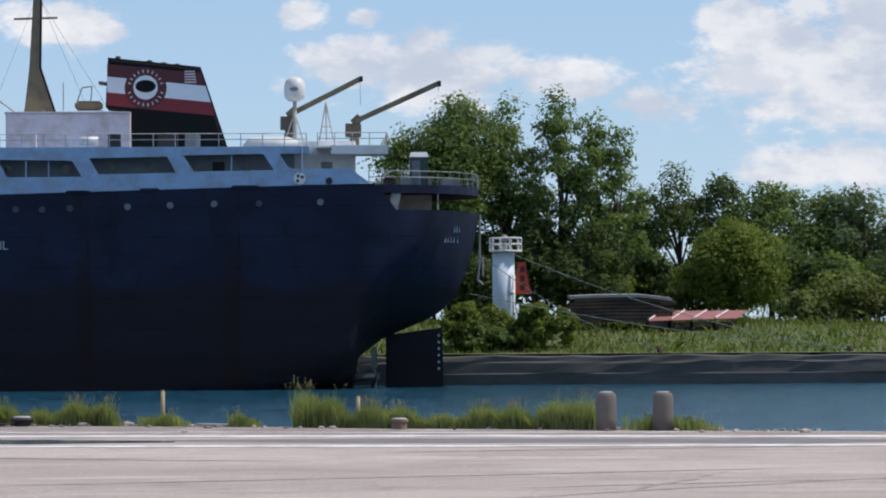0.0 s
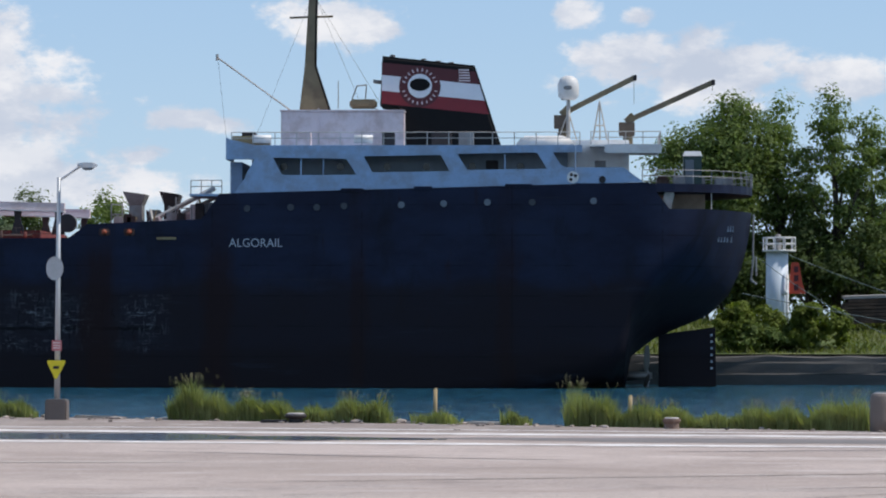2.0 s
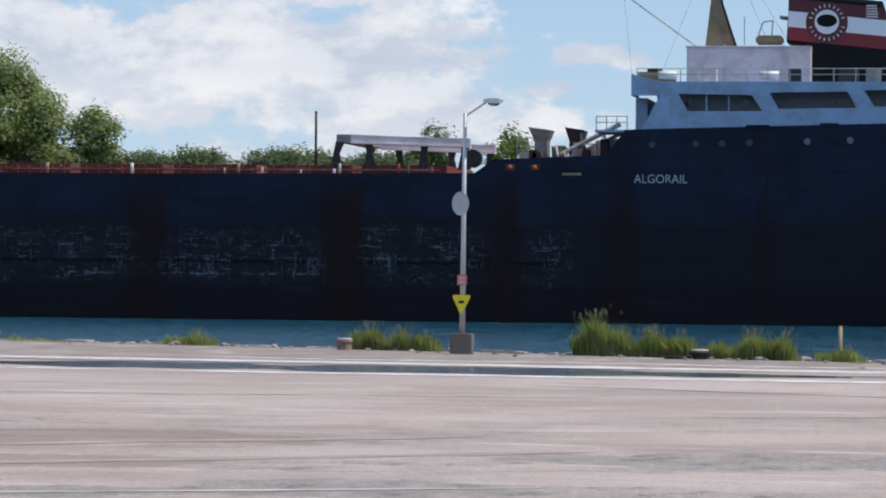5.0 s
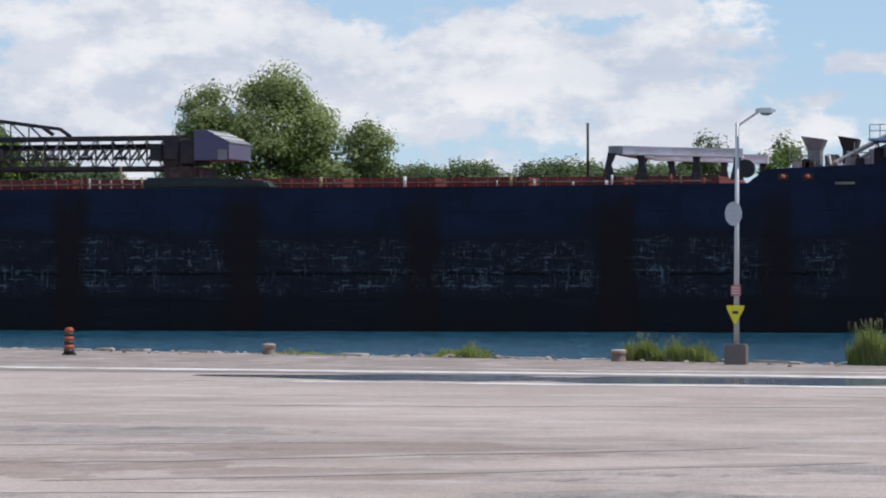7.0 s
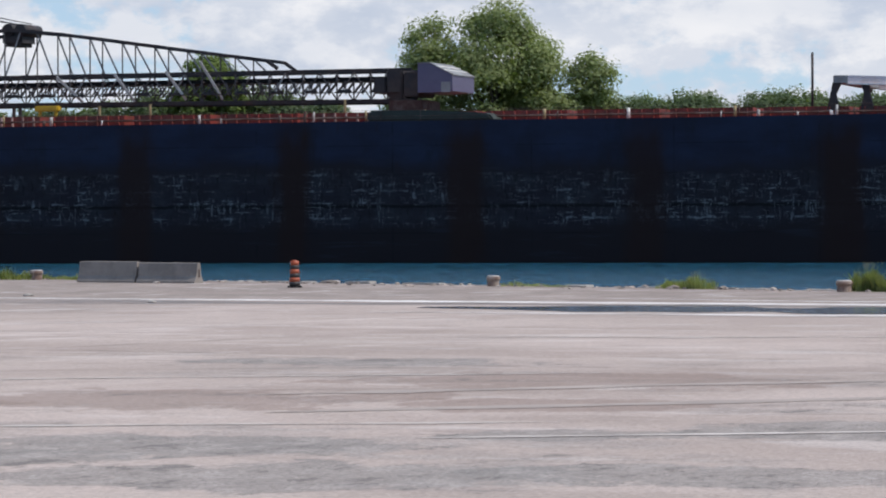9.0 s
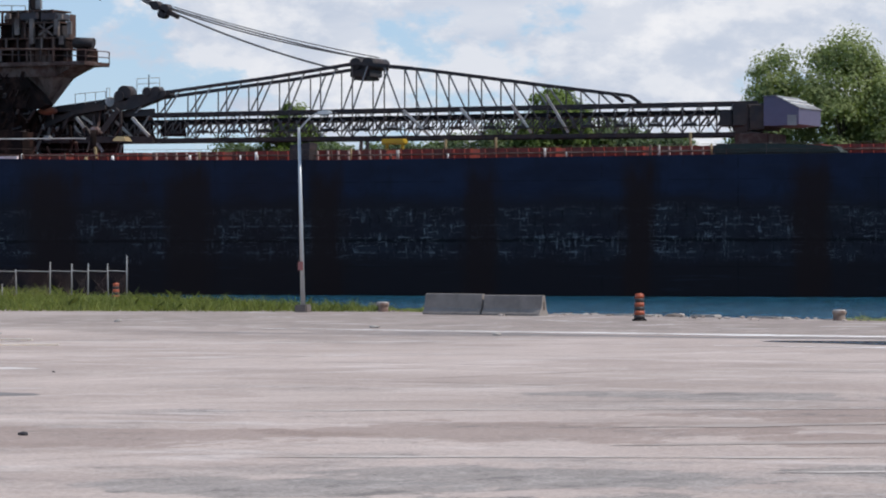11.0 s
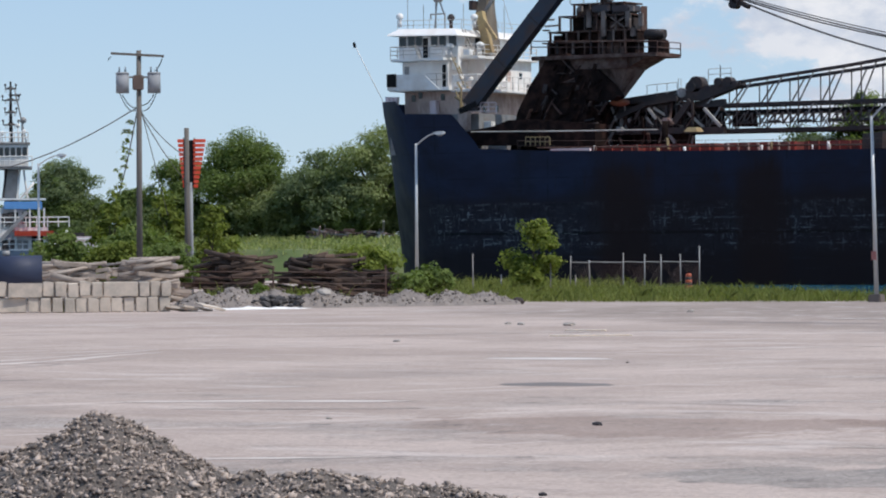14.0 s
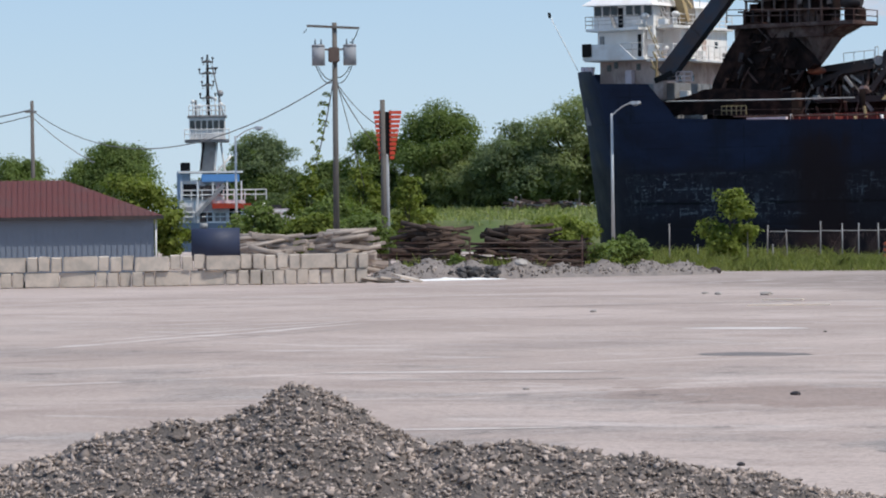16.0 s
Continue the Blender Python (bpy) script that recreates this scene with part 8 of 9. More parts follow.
placed("downpipe", bm, WHITE, shed)

# tank, timber piles
tk = thing("oil_tank", "dark blue cylindrical tank lying behind the wall", "tank", (-105.9, 139.6, 0))
tk.rotation_euler = (0, 0, math.atan2(.6, .8))
bm = bmesh.new()
tube(bm, (-1.2, 0, 1.62), (1.1, 0, 1.62), .78, n=22)
placed("shell", bm, mat("tank_blue_paint", (.022, .031, .066), .65, var=.3), tk, smooth=False)
bm = bmesh.new()
tube(bm, (-.6, 0, 2.38), (-.6, 0, 2.62), .2, n=10)
placed("hatch", bm, GREYST, tk)
for x in (-.8, .7):
    bm = bmesh.new()
    box(bm, x - .12, x + .12, -.6, .6, 0, 1.1)
    placed("saddle", bm, DARKST, tk)


def timbers(cx, cy, n, spread, top, turn, material, label, seed, length=(1.0, 3.0), thick=(.10, .27)):
    random.seed(seed)
    t = thing("timber_pile", label, "timber pile", (cx, cy, 0), "timber piles")
    for i in range(n):
        u = i / n
        z = .12 + (top - .3) * u
        l, s = random.uniform(*length), random.uniform(*thick)
        k = 1 - .55 * u
        x = random.uniform(-spread, spread) * k
        bm = bmesh.new()
        if random.random() < .5:
            tube(bm, (-l / 2, 0, 0), (l / 2, 0, 0), s * .6, s * .5, 8)
        else:
            box(bm, -l / 2, l / 2, -s / 2, s / 2, -s / 2, s / 2, .03)
        o = placed("timber", bm, material, t)
        o.matrix_basis = pose(x, random.uniform(-1.2, 1.2) * k, z, random.uniform(-12, 12), random.uniform(-14, 14), turn + random.uniform(-28, 28))
    return t


timbers(-107.0, 144.6, 70, 2.0, 2.15, 36, TIMBER, "jumbled pile of pale weathered timbers", 1)
timbers(-104.0, 147.2, 64, 1.8, 2.35, 36, TIMBER, "jumbled pile of pale weathered timbers", 2)
timbers(-101.8, 152.0, 90, 2.3, 2.5, 36, TIMBERD, "pile of dark rotten timbers", 3, (.7, 2.4), (.08, .26))
timbers(-99.2, 155.6, 95, 2.5, 2.4, 34, TIMBERD, "pile of dark rotten timbers", 4, (.7, 2.4), (.08, .26))
timbers(-97.6, 158.6, 50, 1.6, 1.6, 34, TIMBERD, "pile of dark rotten timbers", 5, (.6, 1.8), (.08, .22))
bm = bmesh.new()
for k in range(5):
    z = .4 + .28 * k
    tube(bm, (-103.6, 148.4, z), (-95.2, 155.4, z - .15), .02, n=4)
for p in ((-103.6, 148.4), (-99.5, 151.8), (-95.2, 155.4)):
    tube(bm, (p[0], p[1], 0), (p[0], p[1], 1.75), .04, n=6)
solid("low_wire_fence", bm, RUST, "low rusty wire fence before the timbers", "fence")

# utility poles, wires, sign
up = thing("utility_pole", "weathered wooden utility pole carrying two transformers", "utility pole", (-106.95, 150.95, 0), "utility poles")
lat = Vector((.809, .588, 0))
up.rotation_euler = (0, 0, math.atan2(lat.y, lat.x))
bm = bmesh.new()
tube(bm, (0, 0, -.3), (.05, 0, 12.6), .165, .12, 12)
placed("pole", bm, POLEW, up)
bm = bmesh.new()
bar(bm, (-1.35, -.15, 12.45), (1.3, -.15, 12.3), .1, .12)
placed("crossarm", bm, POLEW, up)
for x in (-.78, .80):
    bm = bmesh.new()
    tube(bm, (x, -.1, 10.45), (x, -.1, 11.4), .33, .33, 18)
    tube(bm, (x, -.1, 11.4), (x, -.1, 11.5), .35, .3, 18)
    tr = placed("transformer", bm, CANS, up, "grey transformer can")
    bm = bmesh.new()
    for d in (-.15, .15):
        tube(bm, (x + d, -.1, 11.5), (x + d, -.1, 11.78), .05, .03, 7)
    placed("bushing", bm, PORT, tr)
bm = bmesh.new()
box(bm, -.28, .28, -.3, .0, 10.6, 11.35, .05)
placed("cutout_box", bm, RUST, up)
bm = bmesh.new()
bar(bm, (-1.0, -.1, 11.25), (1.0, -.1, 11.25), .07, .1)
placed("bracket", bm, GREYST, up)
bm = bmesh.new()
for p, q, d in (((-1.1, 0, 11.0), (-.1, 0, 9.6), .5), ((1.1, 0, 11.0), (.1, 0, 9.6), .5), ((-.8, 0, 10.4), (.0, 0, 9.75), .25), ((.8, 0, 10.4), (.0, 0, 9.9), .25), ((-1.35, 0, 12.3), (-1.5, 0, 12.1), 0), ((1.25, 0, 12.3), (.8, 0, 11.6), .2)):
    bm = bmesh.new()
    path_tube(bm, sag(p, q, d, 8), .022, 4)
    placed("jumper_wire", bm, BLACK, up)
spole = thing("sign_pole", "grey wooden pole with a red slatted range board", "range board", (-113.5, 164.7, 0))
spole.rotation_euler = up.rotation_euler
bm = bmesh.new()
tube(bm, (0, 0, -.3), (0, 0, 9.15), .155, .13, 12)
placed("pole", bm, POLEW, spole)
bm = bmesh.new()
tube(bm, (.22, .1, 0), (.22, .1, 6.2), .12, .10, 10)
placed("side_post", bm, CANS, spole)
for k in range(11):
    u = k / 10
    z = 8.45 - 2.45 * u
    for s0, s1 in ((-.50 + .28 * u, -.17), (.36, 1.02 - .42 * u)):
        bm = bmesh.new()
        box(bm, s0, s1, -.05, 0, z - .09, z + .09, .01)
        placed("slat", bm, SIGNRED, spole, "red-orange slat")
for x in (-.15, .42):
    bm = bmesh.new()
    box(bm, x - .05, x + .05, .0, .06, 5.9, 8.6)
    placed("slat_post", bm, DARKST, spole)
bm = bmesh.new()
box(bm, -.1, .42, .02, .05, 6.0, 8.5)
placed("dark_backing", bm, BLACK, spole)
p2 = thing("utility_pole", "slender far utility pole with a small crossarm", "utility pole", (-192.9, 229.8, 0), "utility poles")
bm = bmesh.new()
tube(bm, (0, 0, -.3), (0, 0, 12.5), .2, .14, 10)
placed("pole", bm, POLEW, p2)
bm = bmesh.new()
bar(bm, (-.5, -.3, 11.6), (.3, .2, 11.6), .12, .14)
placed("crossarm", bm, POLEW, p2)
W1 = (-106.95, 150.9, 9.75)
for a, b, d, r in ((W1, (-192.9, 229.8, 11.7), 3.3, .034), ((-192.9, 229.8, 11.8), (-215, 233, 11.0), .6, .05), ((-192.9, 229.8, 11.3), (-215, 233, 10.2), .6, .04), (W1, (-113.5, 164.7, 7.6), .3, .03), (W1, (-113.4, 164.6, 6.2), .3, .03),
                  ((-106.9, 151, 9.9), (-111.5, 160, 4.4), 0, .02), ((-192.9, 229.8, 11.2), (-188.6, 232.4, 7.4), .3, .03), (W1, (-109.2, 152.3, 5.3), .3, .03)):
    bm = bmesh.new()
    path_tube(bm, sag(a, b, d, 20), r, 4)
    solid("overhead_wire", bm, CABLE, "dark overhead wire slung between poles", "wire", "overhead wires")
vv = []
rngv = np.random.default_rng(9)
lobes_ = [((-107.6 - 1.5 * t, 151.2 + 1.0 * t, 9.3 - 4.0 * t), (.18 + .2 * (k % 2), .18, .22)) for k, t in enumerate(np.linspace(.1, 1, 9))]
v, f = leaves(rngv, lobes_, .2, 22)
tagged(new("hanging_vine", fast_mesh("hanging_vine", v, f, LEAF_LIME)), "green vine climbing a slack guy wire", "vine", kind="stuff")

# tug beyond the yard
tug = thing("tugboat", "white and blue tug with a tall wheelhouse and black mast", "tugboat", (-236.2, 310.2, WATER))
tug.rotation_euler = (0, 0, math.atan2(.60, .80))


def tb(name, x0, x1, y0, y1, z0, z1, m, parent=tug, bev=.06):
    bm = bmesh.new()
    box(bm, x0, x1, y0, y1, z0 - WATER, z1 - WATER, bev)
    return placed(name, bm, m, parent)


bm = bmesh.new()
loft(bm, [[(-5.2, -2.8, 0), (-5.2, 2.8, 0), (-5.2, 3, 3.6), (-5.2, -3, 3.6)], [(4, -3, 0), (4, 3, 0), (4, 3.4, 3.4), (4, -3.4, 3.4)], [(9, -.6, 0), (9, .6, 0), (9.5, .8, 3.9), (9.5, -.8, 3.9)]])
placed("hull", bm, mat("tug_dark_blue", (.10, .14, .20), .5), tug)
h1 = tb("lower_house", -3.2, 3.8, -2.4, 2.4, 2.0, 4.6, WHITE)
tb("upper_house", -2.8, 1.6, -2.0, 2.0, 4.6, 6.7, WHITE)
tb("blue_awning", -.8, 3.2, -2.8, 2.6, 6.5, 7.3, SKYBLUE)
for x in (-.4, 1.1):
    tb("house_window", x, x + 1.1, -2.06, -1.98, 5.0, 6.2, GLASS, bev=0)
for k, x in enumerate((-2.6, -.9, 2.6)):
    tb("pale_panel", x, x + .8, -2.5, -2.38, 2.4, 3.9, PINKISH if k % 2 else GREYST, bev=0)
tb("blue_stack", -3.4, -2.0, -1.6, 1.6, 2.5, 7.7, mat("pale_grey_blue_paint", (.42, .50, .60), .5, var=.2))
tb("stack_cap", -3.0, -2.0, -1.2, 1.2, 7.7, 8.6, BLACK)
tb("wheelhouse_column", -.75, .75, -.9, .9, 6.6, 11.0, GREYST)
tb("bridge_floor", -2.5, 2.2, -2.2, 2.2, 10.7, 11.0, GREYST)
wh = tb("wheelhouse", -2.0, 1.8, -1.7, 1.7, 11.0, 13.3, WHITE)
for k in range(6):
    x = -1.9 + .62 * k
    tb("wheelhouse_window", x, x + .48, -1.78, -1.68, 12.0, 13.0, GLASS, wh, 0)
tb("wheelhouse_roof", -2.2, 2.0, -1.9, 1.9, 13.3, 13.55, GREYST)
bm = bmesh.new()
tube(bm, (.0, 0, 13.5 - WATER), (.0, 0, 20.0 - WATER), .22, .10, 8)
mast_t = placed("mast", bm, BLACK, tug)
for z, hw in ((19.2, .55), (18.0, .85), (16.7, .6), (15.4, .8)):
    bm = bmesh.new()
    bar(bm, (-hw, 0, z - WATER), (hw, 0, z - WATER), .10)
    box(bm, -.30, .30, -.25, .25, z - WATER, z + .22 - WATER)
    for x in (-hw, hw):
        tube(bm, (x, 0, z - WATER), (x, 0, z + .55 - WATER), .06, n=6)
        ball(bm, (x, 0, z + .45 - WATER), .13, u=8, v=6)
    placed("mast_platform", bm, DARKST, mast_t)
    bm = bmesh.new()
    for k in range(8):
        p_ = [(.55 * math.cos(a_ * math.pi / 4), .55 * math.sin(a_ * math.pi / 4), z + .1 - WATER) for a_ in (k, k + 1)]
        tube(bm, p_[0], p_[1], .03, n=4)
        tube(bm, (p_[0][0], p_[0][1], z - .35 - WATER), p_[0], .025, n=4)
    placed("lamp_ring", bm, GREYST, mast_t)
bm = bmesh.new()
bar(bm, (-.2, -.4, 18.5 - WATER), (1.1, -.4, 18.6 - WATER), .12, .16)
placed("radar_scanner", bm, DARKST, mast_t)
for x, h_ in ((-1.6, 1.6), (-.9, 1.1), (.75, 1.9), (1.35, 1.3)):
    bm = bmesh.new()
    tube(bm, (x, -1.2, 13.5 - WATER), (x, -1.2, 13.5 + h_ - WATER), .07, n=6)
    ball(bm, (x, -1.2, 13.4 + h_ - WATER), .24, u=10, v=6)
    placed("searchlight", bm, WHITE, tug, smooth=True)
# clutter about the decks: pillars, screens, pipes; dark plates paint the shaded openings
for x in (-2.9, -1.2, .4, 1.9, 3.4):
    tb("deck_pillar", x - .09, x + .09, -2.75, -2.6, 2.2, 6.6, WHITE, bev=0)
for x0, x1, z0, z1, m in ((-2.7, -1.3, 4.9, 6.3, BLACK), (-1.0, .2, 4.9, 6.1, DARKST), (2.1, 3.3, 2.5, 4.2, BLACK), (-1.0, .3, 2.3, 3.4, DARKST), (4.2, 5.2, 2.2, 4.1, DARKST), (5.6, 6.2, 2.0, 3.6, BLACK), (.6, 1.7, 2.2, 3.2, GREYST)):
    tb("dark_bay", x0, x1, -2.62, -2.45, z0, z1, m, bev=0)
tb("upper_deck_edge", -3.2, 3.6, -2.7, 2.4, 7.45, 7.65, WHITE, bev=0)
tb("main_deck_edge", -.3, 5.8, -3.0, -2.7, 2.05, 2.35, WHITE, bev=0)
tb("bulwark_plate", 5.6, 8.6, -2.0, -1.8, 1.2, 3.6, PINKISH, bev=0)
for x0, z0, x1, z1 in ((-.9, 7.6, -.5, 10.7), (.6, 7.6, .9, 10.7), (1.7, 7.6, 1.3, 10.6), (-2.2, 2.1, -2.2, 4.0), (5.7, 2.0, 5.7, 4.3), (.9, 7.6, 2.4, 9.3)):
    bm = bmesh.new()
    tube(bm, (x0, -1.2, z0 - WATER), (x1, -1.2, z1 - WATER), .12, n=7)
    placed("pipe_post", bm, WHITE if x0 != -.9 else DARKST, tug)
bm = bmesh.new()
tube(bm, (.5, 0, 18.8 - WATER), (1.6, 0, 13.6 - WATER), .09, n=6)
tube(bm, (-1.3, 0, 13.5 - WATER), (-1.3, 0, 15.2 - WATER), .14, n=6)
tube(bm, (1.2, 0, 13.5 - WATER), (1.2, 0, 15.8 - WATER), .12, n=6)
ball(bm, (1.3, 0, 15.9 - WATER), .35)
placed("mast_stay", bm, GREYST, tug)
for z, x0, x1 in ((11.0, -2.5, 2.2), (13.5, -2.0, 1.8), (4.6, -3.0, 6.0), (2.3, -3, 8.0)):
    bm = bmesh.new()
    for hh in (.55, 1.05):
        tube(bm, (x0, -2.6, z + hh - WATER), (x1, -2.6, z + hh - WATER), .06, n=5)
    x = x0
    while x <= x1 + .01:
        tube(bm, (x, -2.6, z - WATER), (x, -2.6, z + 1.05 - WATER), .06, n=5)
        x += (x1 - x0) / 8
    placed("railing", bm, WHITE, tug)
bm = bmesh.new()
loft(bm, [[(.3, -3.6, 5.0), (.3, -2.6, 5.0), (.3, -2.5, 5.55), (.3, -3.7, 5.55)], [(4.2, -3.6, 5.0), (4.2, -2.6, 5.0), (4.4, -2.5, 5.5), (4.4, -3.7, 5.5)]])
placed("workboat", bm, SIGNRED, tug, "small red workboat")
bm = bmesh.new()
bar(bm, (-1.4, -2.9, 3.0 - WATER), (1.6, -2.9, 6.2 - WATER), .35, .4)
placed("gangway", bm, GREYST, tug)
tb("aft_gear", 5.0, 7.6, -1.5, 1.5, 2.0, 4.0, DARKST)
tb("aft_winch", 7.6, 9.0, -1.5, 1.5, 2.0, 3.2, WHITE)

# ---- yard: pale rail beds, puddle, scuffs, stones ----
def strip(name, x0, x1, c0, slope, w, material, label, category, lift=.004, wob=.25, seed=1, step=1.0, kind="structure"):
    bm = bmesh.new()
    prev = None
    n = int((x1 - x0) / step) + 1
    for i in range(n):
        x = x0 + (x1 - x0) * i / (n - 1)
        y = c0 + slope * x + wob * noise.noise(Vector((x * .12, seed, 0)))
        hw = w / 2 * (1 + .7 * noise.noise(Vector((x * .35, seed + 3, 0)))) * min(1, .15 + 4 * min(i, n - 1 - i) / n)
        cur = (bm.verts.new((x, y - hw, lift)), bm.verts.new((x, y + hw, lift)))
        if prev:
            bm.faces.new((prev[0], cur[0], cur[1], prev[1]))
        prev = cur
    return solid(name, bm, material, label, category, kind=kind)


EDGEW = mat("bleached_concrete_edge", (0.78, 0.73, 0.70), 0.9, var=0.25, scale=.6, tint=(.35, .29, .26), tint_amount=.5, tint_scale=.8)
PUDDLE = mat("shallow_puddle", (.12, .13, .16), .08, var=.2, scale=.3, spec=.6)
strip("rail_bed", -56, 34, 109.8, -.215, 1.7, EDGEW, "pale worn concrete edge of a sunken rail bed", "concrete edge", .012, .8, 1)
strip("rail_bed", -33, 34, 99.9, -.150, 1.4, EDGEW, "pale worn concrete edge of a sunken rail bed", "concrete edge", .012, .7, 2)
strip("rail_groove", -52, -28, 107.6, -.20, 1.6, DARKG, "dark wet grit beside the rail bed", "grit", .004, 1.2, 3)
strip("rail_groove", -7, 34, 105.2, -.19, 4.6, DARKG, "dark wet grit beside the rail bed", "grit", .005, .8, 4)
strip("rail_groove", -34, -10, 108.0, -.20, 1.2, DARKG, "dark wet grit beside the rail bed", "grit", .0065, .8, 8)
strip("puddle", -33, -4, 104.4, -.18, 6.4, PUDDLE, "shallow long puddle lying along the rail bed", "puddle", .008, .3, 5)
strip("rail_bed", -30, 20, 114.6, -.215, .6, EDGEW, "pale broken concrete line near the quay edge", "concrete edge", .004, 1.6, 6)
for i, (x0, x1, c0, sl, w_, m_) in enumerate(((-58, -40, 109.3, -.12, .8, DARKG), (-37.6, -35.0, 65.7, 0, 2.2, DARKG), (-46, -42.6, 84.4, .1, 1.4, PALE), (2, 14, 94.0, .25, .5, DARKG), (-12, 0, 88.0, -.5, .35, DARKG))):
    strip("dust_streak" if m_ is PALE else "damp_patch", x0, x1, c0, sl, w_, m_, "pale dust streak on the hardstanding" if m_ is PALE else "dark damp patch on the hardstanding", "ground mark", .004 + .0005 * i, .9, 20 + i, .5)
random.seed(31)
for i, (x, y, s) in enumerate(((-27.8, 51.8, .12), (-41.0, 78.0, .06), (-20.8, 37.4, .08), (-62.5, 111, .2), (-60.3, 110.4, .25), (-63.6, 112.0, .15), (-43.8, 115, .2), (-33, 52, .08), (-56, 92, .15), (-66, 131, .22), (-52, 124, .2))):
    bm = bmesh.new()
    bmesh.ops.create_icosphere(bm, subdivisions=2, radius=s * .55, matrix=Matrix.Diagonal((1.5, 1, .6, 1)))
    for v in bm.verts:
        v.co += v.co * .5 * noise.noise(v.co * 9 + Vector((i, 0, 0)))
    s_ = solid("loose_stone", bm, DARKST if i < 3 else CONC, "loose stone lying on the hardstanding", "stone", "loose stones")
    s_.location = (x, y, s * .2)

# ---- near gravel heap ----
GX, GY = -15.05, 22.6
lx, ly = .832, .554
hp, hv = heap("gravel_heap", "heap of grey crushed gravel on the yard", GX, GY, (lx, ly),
              [(-1.1, .1, 3.0, 2.9, 1.72), (-2.1, .1, 4.4, 2.6, 1.45), (.42, -.3, 5.4, 2.5, 1.33), (1.3, -.35, 5.8, 2.4, 1.18)], 5.6, 3.0, .05, HEAPSHADE, .07, 2)
rng = np.random.default_rng(12)
top_v = hv[hv[:, 2] > .25]
n = 74000
base = top_v[rng.integers(0, len(top_v), n)] + rng.normal(size=(n, 3)) * (.02, .02, .006)
size_ = np.clip(rng.lognormal(-4.28, .42, n), .007, .055)
dirs = np.array([(1, 0, 0), (0, 1, 0), (-1, 0, 0), (0, -1, 0), (0, 0, 1), (0, 0, -1)], float)
q3 = rng.normal(size=(n, 3)) * .55 + (0, -.25, .8)
q3 /= np.linalg.norm(q3, axis=1)[:, None]
q1 = np.cross(q3, rng.normal(size=(n, 3)))
q1 /= np.linalg.norm(q1, axis=1)[:, None]
q2 = np.cross(q3, q1)
pts_ = []
for d in dirs:
    sc = (.75 + .6 * rng.random(n)) * size_
    pts_.append(base + (q1 * d[0] * 1.45 + q2 * d[1] + q3 * d[2] * .42) * sc[:, None])
v = np.stack(pts_, 1).reshape(-1, 3)
tri = np.array([(0, 1, 4), (1, 2, 4), (2, 3, 4), (3, 0, 4), (1, 0, 5), (2, 1, 5), (3, 2, 5), (0, 3, 5)])
f = (np.arange(n)[:, None, None] * 6 + tri[None]).reshape(-1, 3)
tagged(new("gravel_stones", fast_mesh("gravel_stones", v, f, GRAVEL)), "loose angular gravel covering the heap", "gravel", kind="stuff")

# ---- pale planks left on the yard ----
BLEACH = mat("bleached_plank_wood", (0.78, 0.67, 0.56), 0.9, var=0.15)
for x, y, l, turn in ((-53.9, 98.3, .8, 20), (-53.3, 98.6, 1.0, 31), (-52.5, 99.0, 1.1, 24), (-56.3, 104.2, 1.4, 8)):
    bm = bmesh.new()
    box(bm, -l / 2, l / 2, -.07, .07, 0, .05, .008)
    s_ = solid("loose_plank", bm, BLEACH, "short bleached plank lying on the hardstanding", "plank", "loose planks")
    s_.matrix_world = pose(x, y, 0, 0, 0, turn)

# ---- rubble over the grey heap ----
rng = np.random.default_rng(77)
n = 3000
src = gv[gv[:, 2] > .12]
cen = src[rng.integers(0, len(src), n)] + rng.normal(size=(n, 3)) * (.06, .06, .02)
rad = np.clip(rng.lognormal(-3.35, .5, n), .015, .15)
qa = rng.normal(size=(n, 3))
qa /= np.linalg.norm(qa, axis=1)[:, None]
qb = np.cross(qa, rng.normal(size=(n, 3)))
qb /= np.linalg.norm(qb, axis=1)[:, None]
qc = np.cross(qa, qb)
ring = [cen + (qa * d[0] * 1.4 + qb * d[1] + qc * d[2] * .5) * (rad * (.7 + .6 * rng.random(n)))[:, None] for d in dirs]
v = np.stack(ring, 1).reshape(-1, 3)
f = (np.arange(n)[:, None, None] * 6 + tri[None]).reshape(-1, 3)
tagged(new("heap_rubble", fast_mesh("heap_rubble", v, f, mat("mixed_grey_rubble", (.19, .162, .143), .9, var=.3, island=.8))), "broken grey stone strewn over the low heaps", "rubble", kind="stuff")

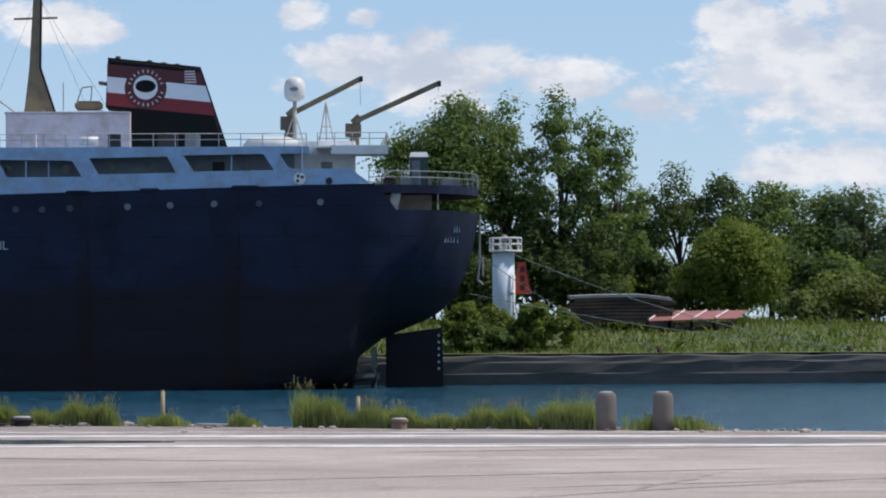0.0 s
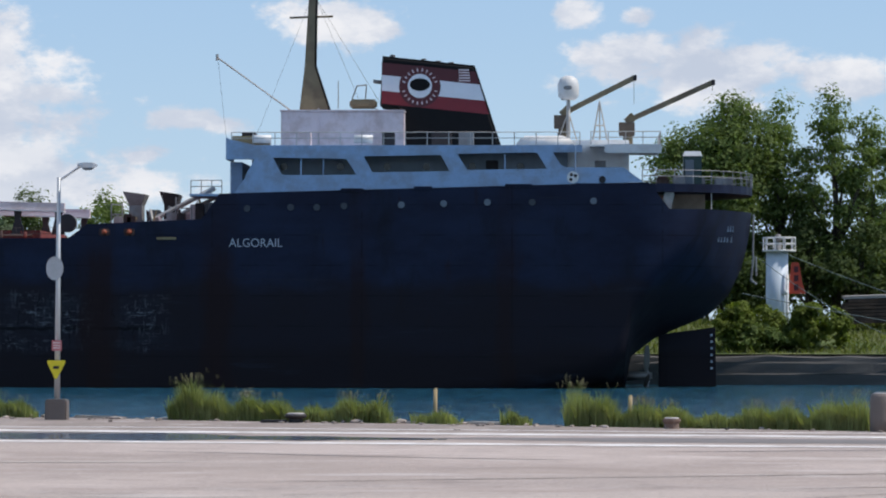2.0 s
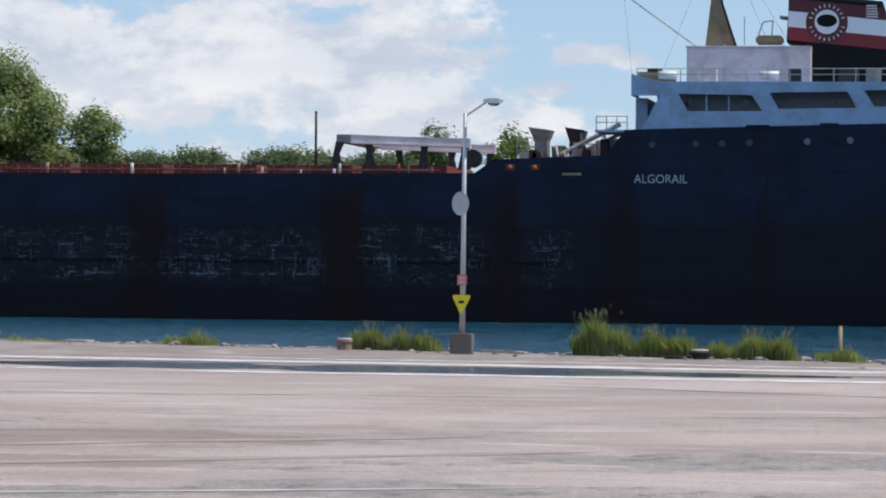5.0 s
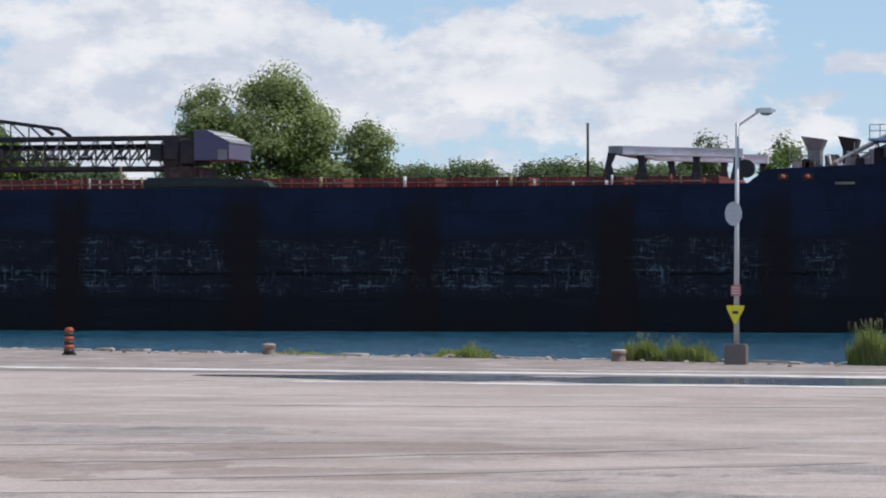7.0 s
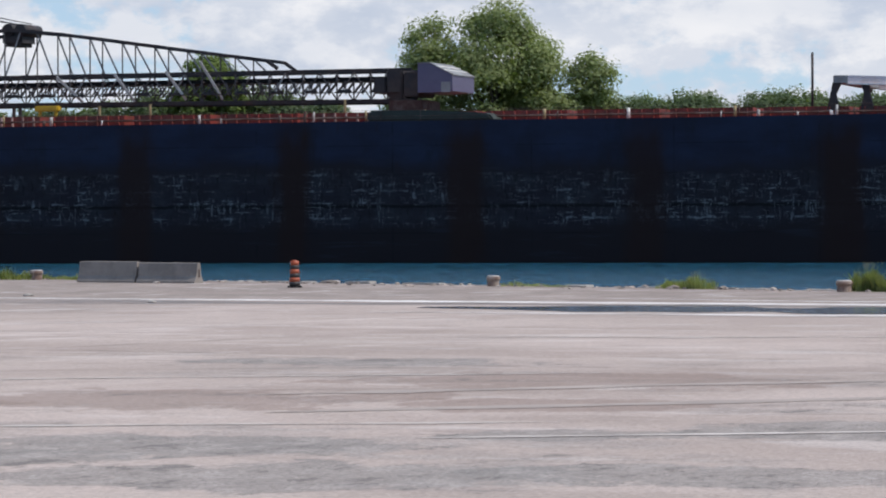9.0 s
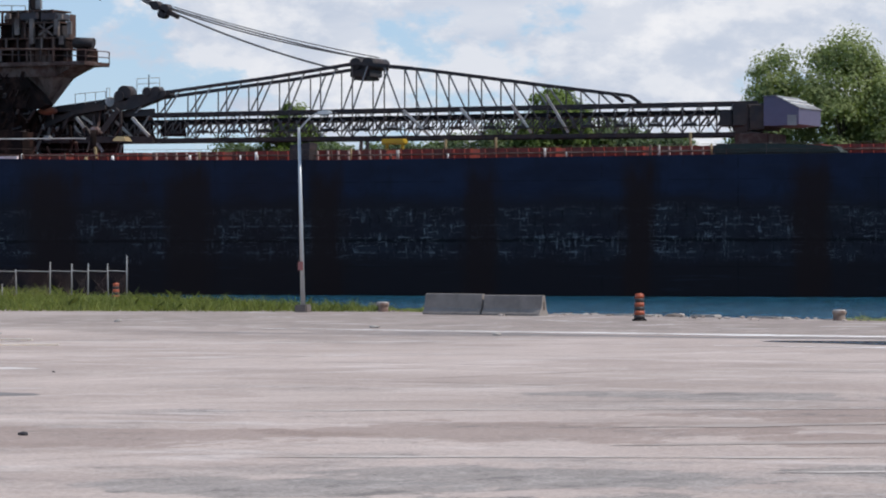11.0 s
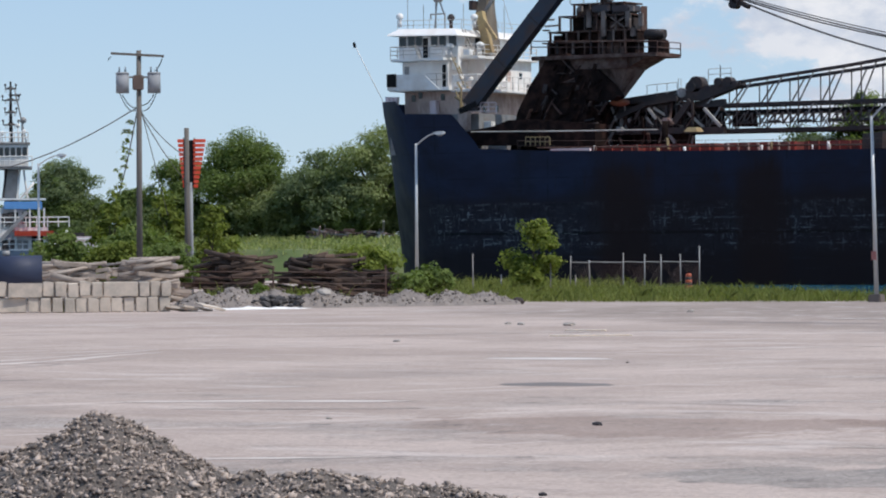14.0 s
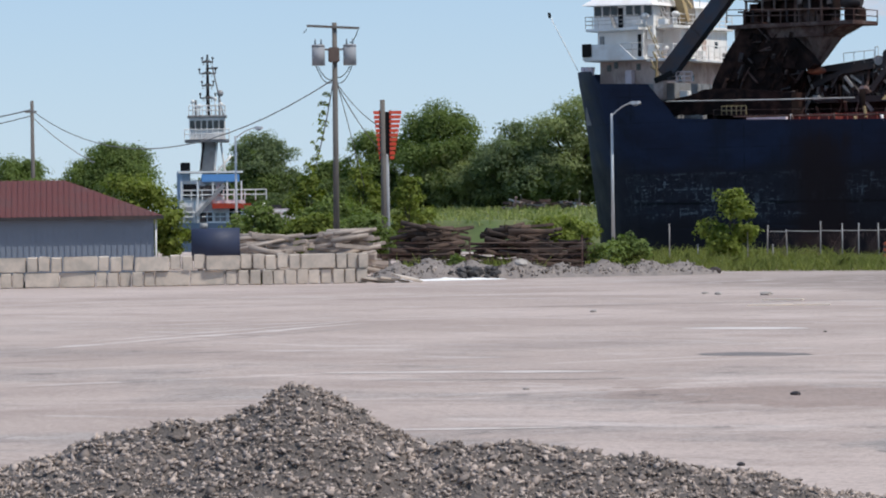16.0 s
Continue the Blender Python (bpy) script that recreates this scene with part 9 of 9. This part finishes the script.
# ---- scraped and dusty lines across the yard ----
def ribbon(p, q, wide, material, label, lift, seed):
    """A thin worn line on the ground from p to q, with a broken uneven edge."""
    p, q = Vector((*p, 0)), Vector((*q, 0))
    d = (q - p).normalized()
    side = Vector((-d.y, d.x, 0))
    n = max(6, int((q - p).length / .5))
    bm = bmesh.new()
    last = None
    for i in range(n + 1):
        c = p.lerp(q, i / n) + side * .35 * noise.noise(Vector((i * .11, seed, 0)))
        hw = wide / 2 * max(.08, .75 + 1.1 * noise.noise(Vector((i * .31, seed, 7)))) * min(1, .1 + 5 * min(i, n - i) / n)
        cur = [bm.verts.new(c + side * s + Vector((0, 0, lift))) for s in (-hw, hw)]
        if last:
            bm.faces.new((last[0], cur[0], cur[1], last[1]))
        last = cur
    solid("worn_line", bm, material, label, "ground mark", kind="structure")


DUSTY = mat("pale_dust_line", (0.60, 0.53, 0.49), 0.95, var=0.22, scale=.8, fine=6, tint=(.40, .33, .29), tint_amount=.6, tint_scale=.7)
GRITTY = mat("grey_brown_grit_line", (0.335, 0.275, 0.243), 0.95, var=0.3, scale=.8, fine=6, tint=(.40, .33, .29), tint_amount=.7, tint_scale=.7)
for i, (p, q, wide, m_) in enumerate((((-54.0, 64.0), (-57.2, 82.0), .55, DUSTY), ((-53.0, 66.5), (-55.4, 80.5), .4, GRITTY), ((-56.2, 69.0), (-58.6, 84.0), .35, DUSTY), ((-29.4, 41.4), (-26.6, 43.4), .5, DUSTY),
                                      ((-40.2, 56.0), (-35.0, 58.4), .9, DUSTY), ((-37.6, 54.0), (-33.4, 56.0), .5, GRITTY), ((-44.0, 88.0), (-36.0, 96.0), .5, DUSTY), ((-62.0, 96.0), (-52.0, 107.0), .6, GRITTY), ((-50.0, 101.0), (-42.0, 108.0), .8, DUSTY),
                                      ((-18.0, 52.0), (-6.5, 60.0), 1.1, GRITTY), ((-20.0, 57.0), (-9.0, 65.0), .9, GRITTY), ((2.0, 66.0), (14.0, 78.0), .35, GRITTY), ((4.0, 72.0), (13.0, 76.0), .3, GRITTY), ((6.0, 70.0), (9.0, 80.0), .25, GRITTY), ((-8.0, 74.0), (12.0, 82.0), .3, GRITTY),
                                      ((-14.0, 46.5), (-6.0, 50.0), .35, DUSTY), ((-22.0, 47.5), (-13.0, 50.5), .30, DUSTY), ((-30.0, 60.0), (-16.0, 66.0), .25, DUSTY), ((-26.0, 84.0), (-8.0, 86.0), .4, DUSTY))):
    ribbon(p, q, wide, m_, "pale dusty scrape on the hardstanding" if m_ is DUSTY else "dark gritty wheel track on the hardstanding", .0045 + .0003 * i, 50 + i)
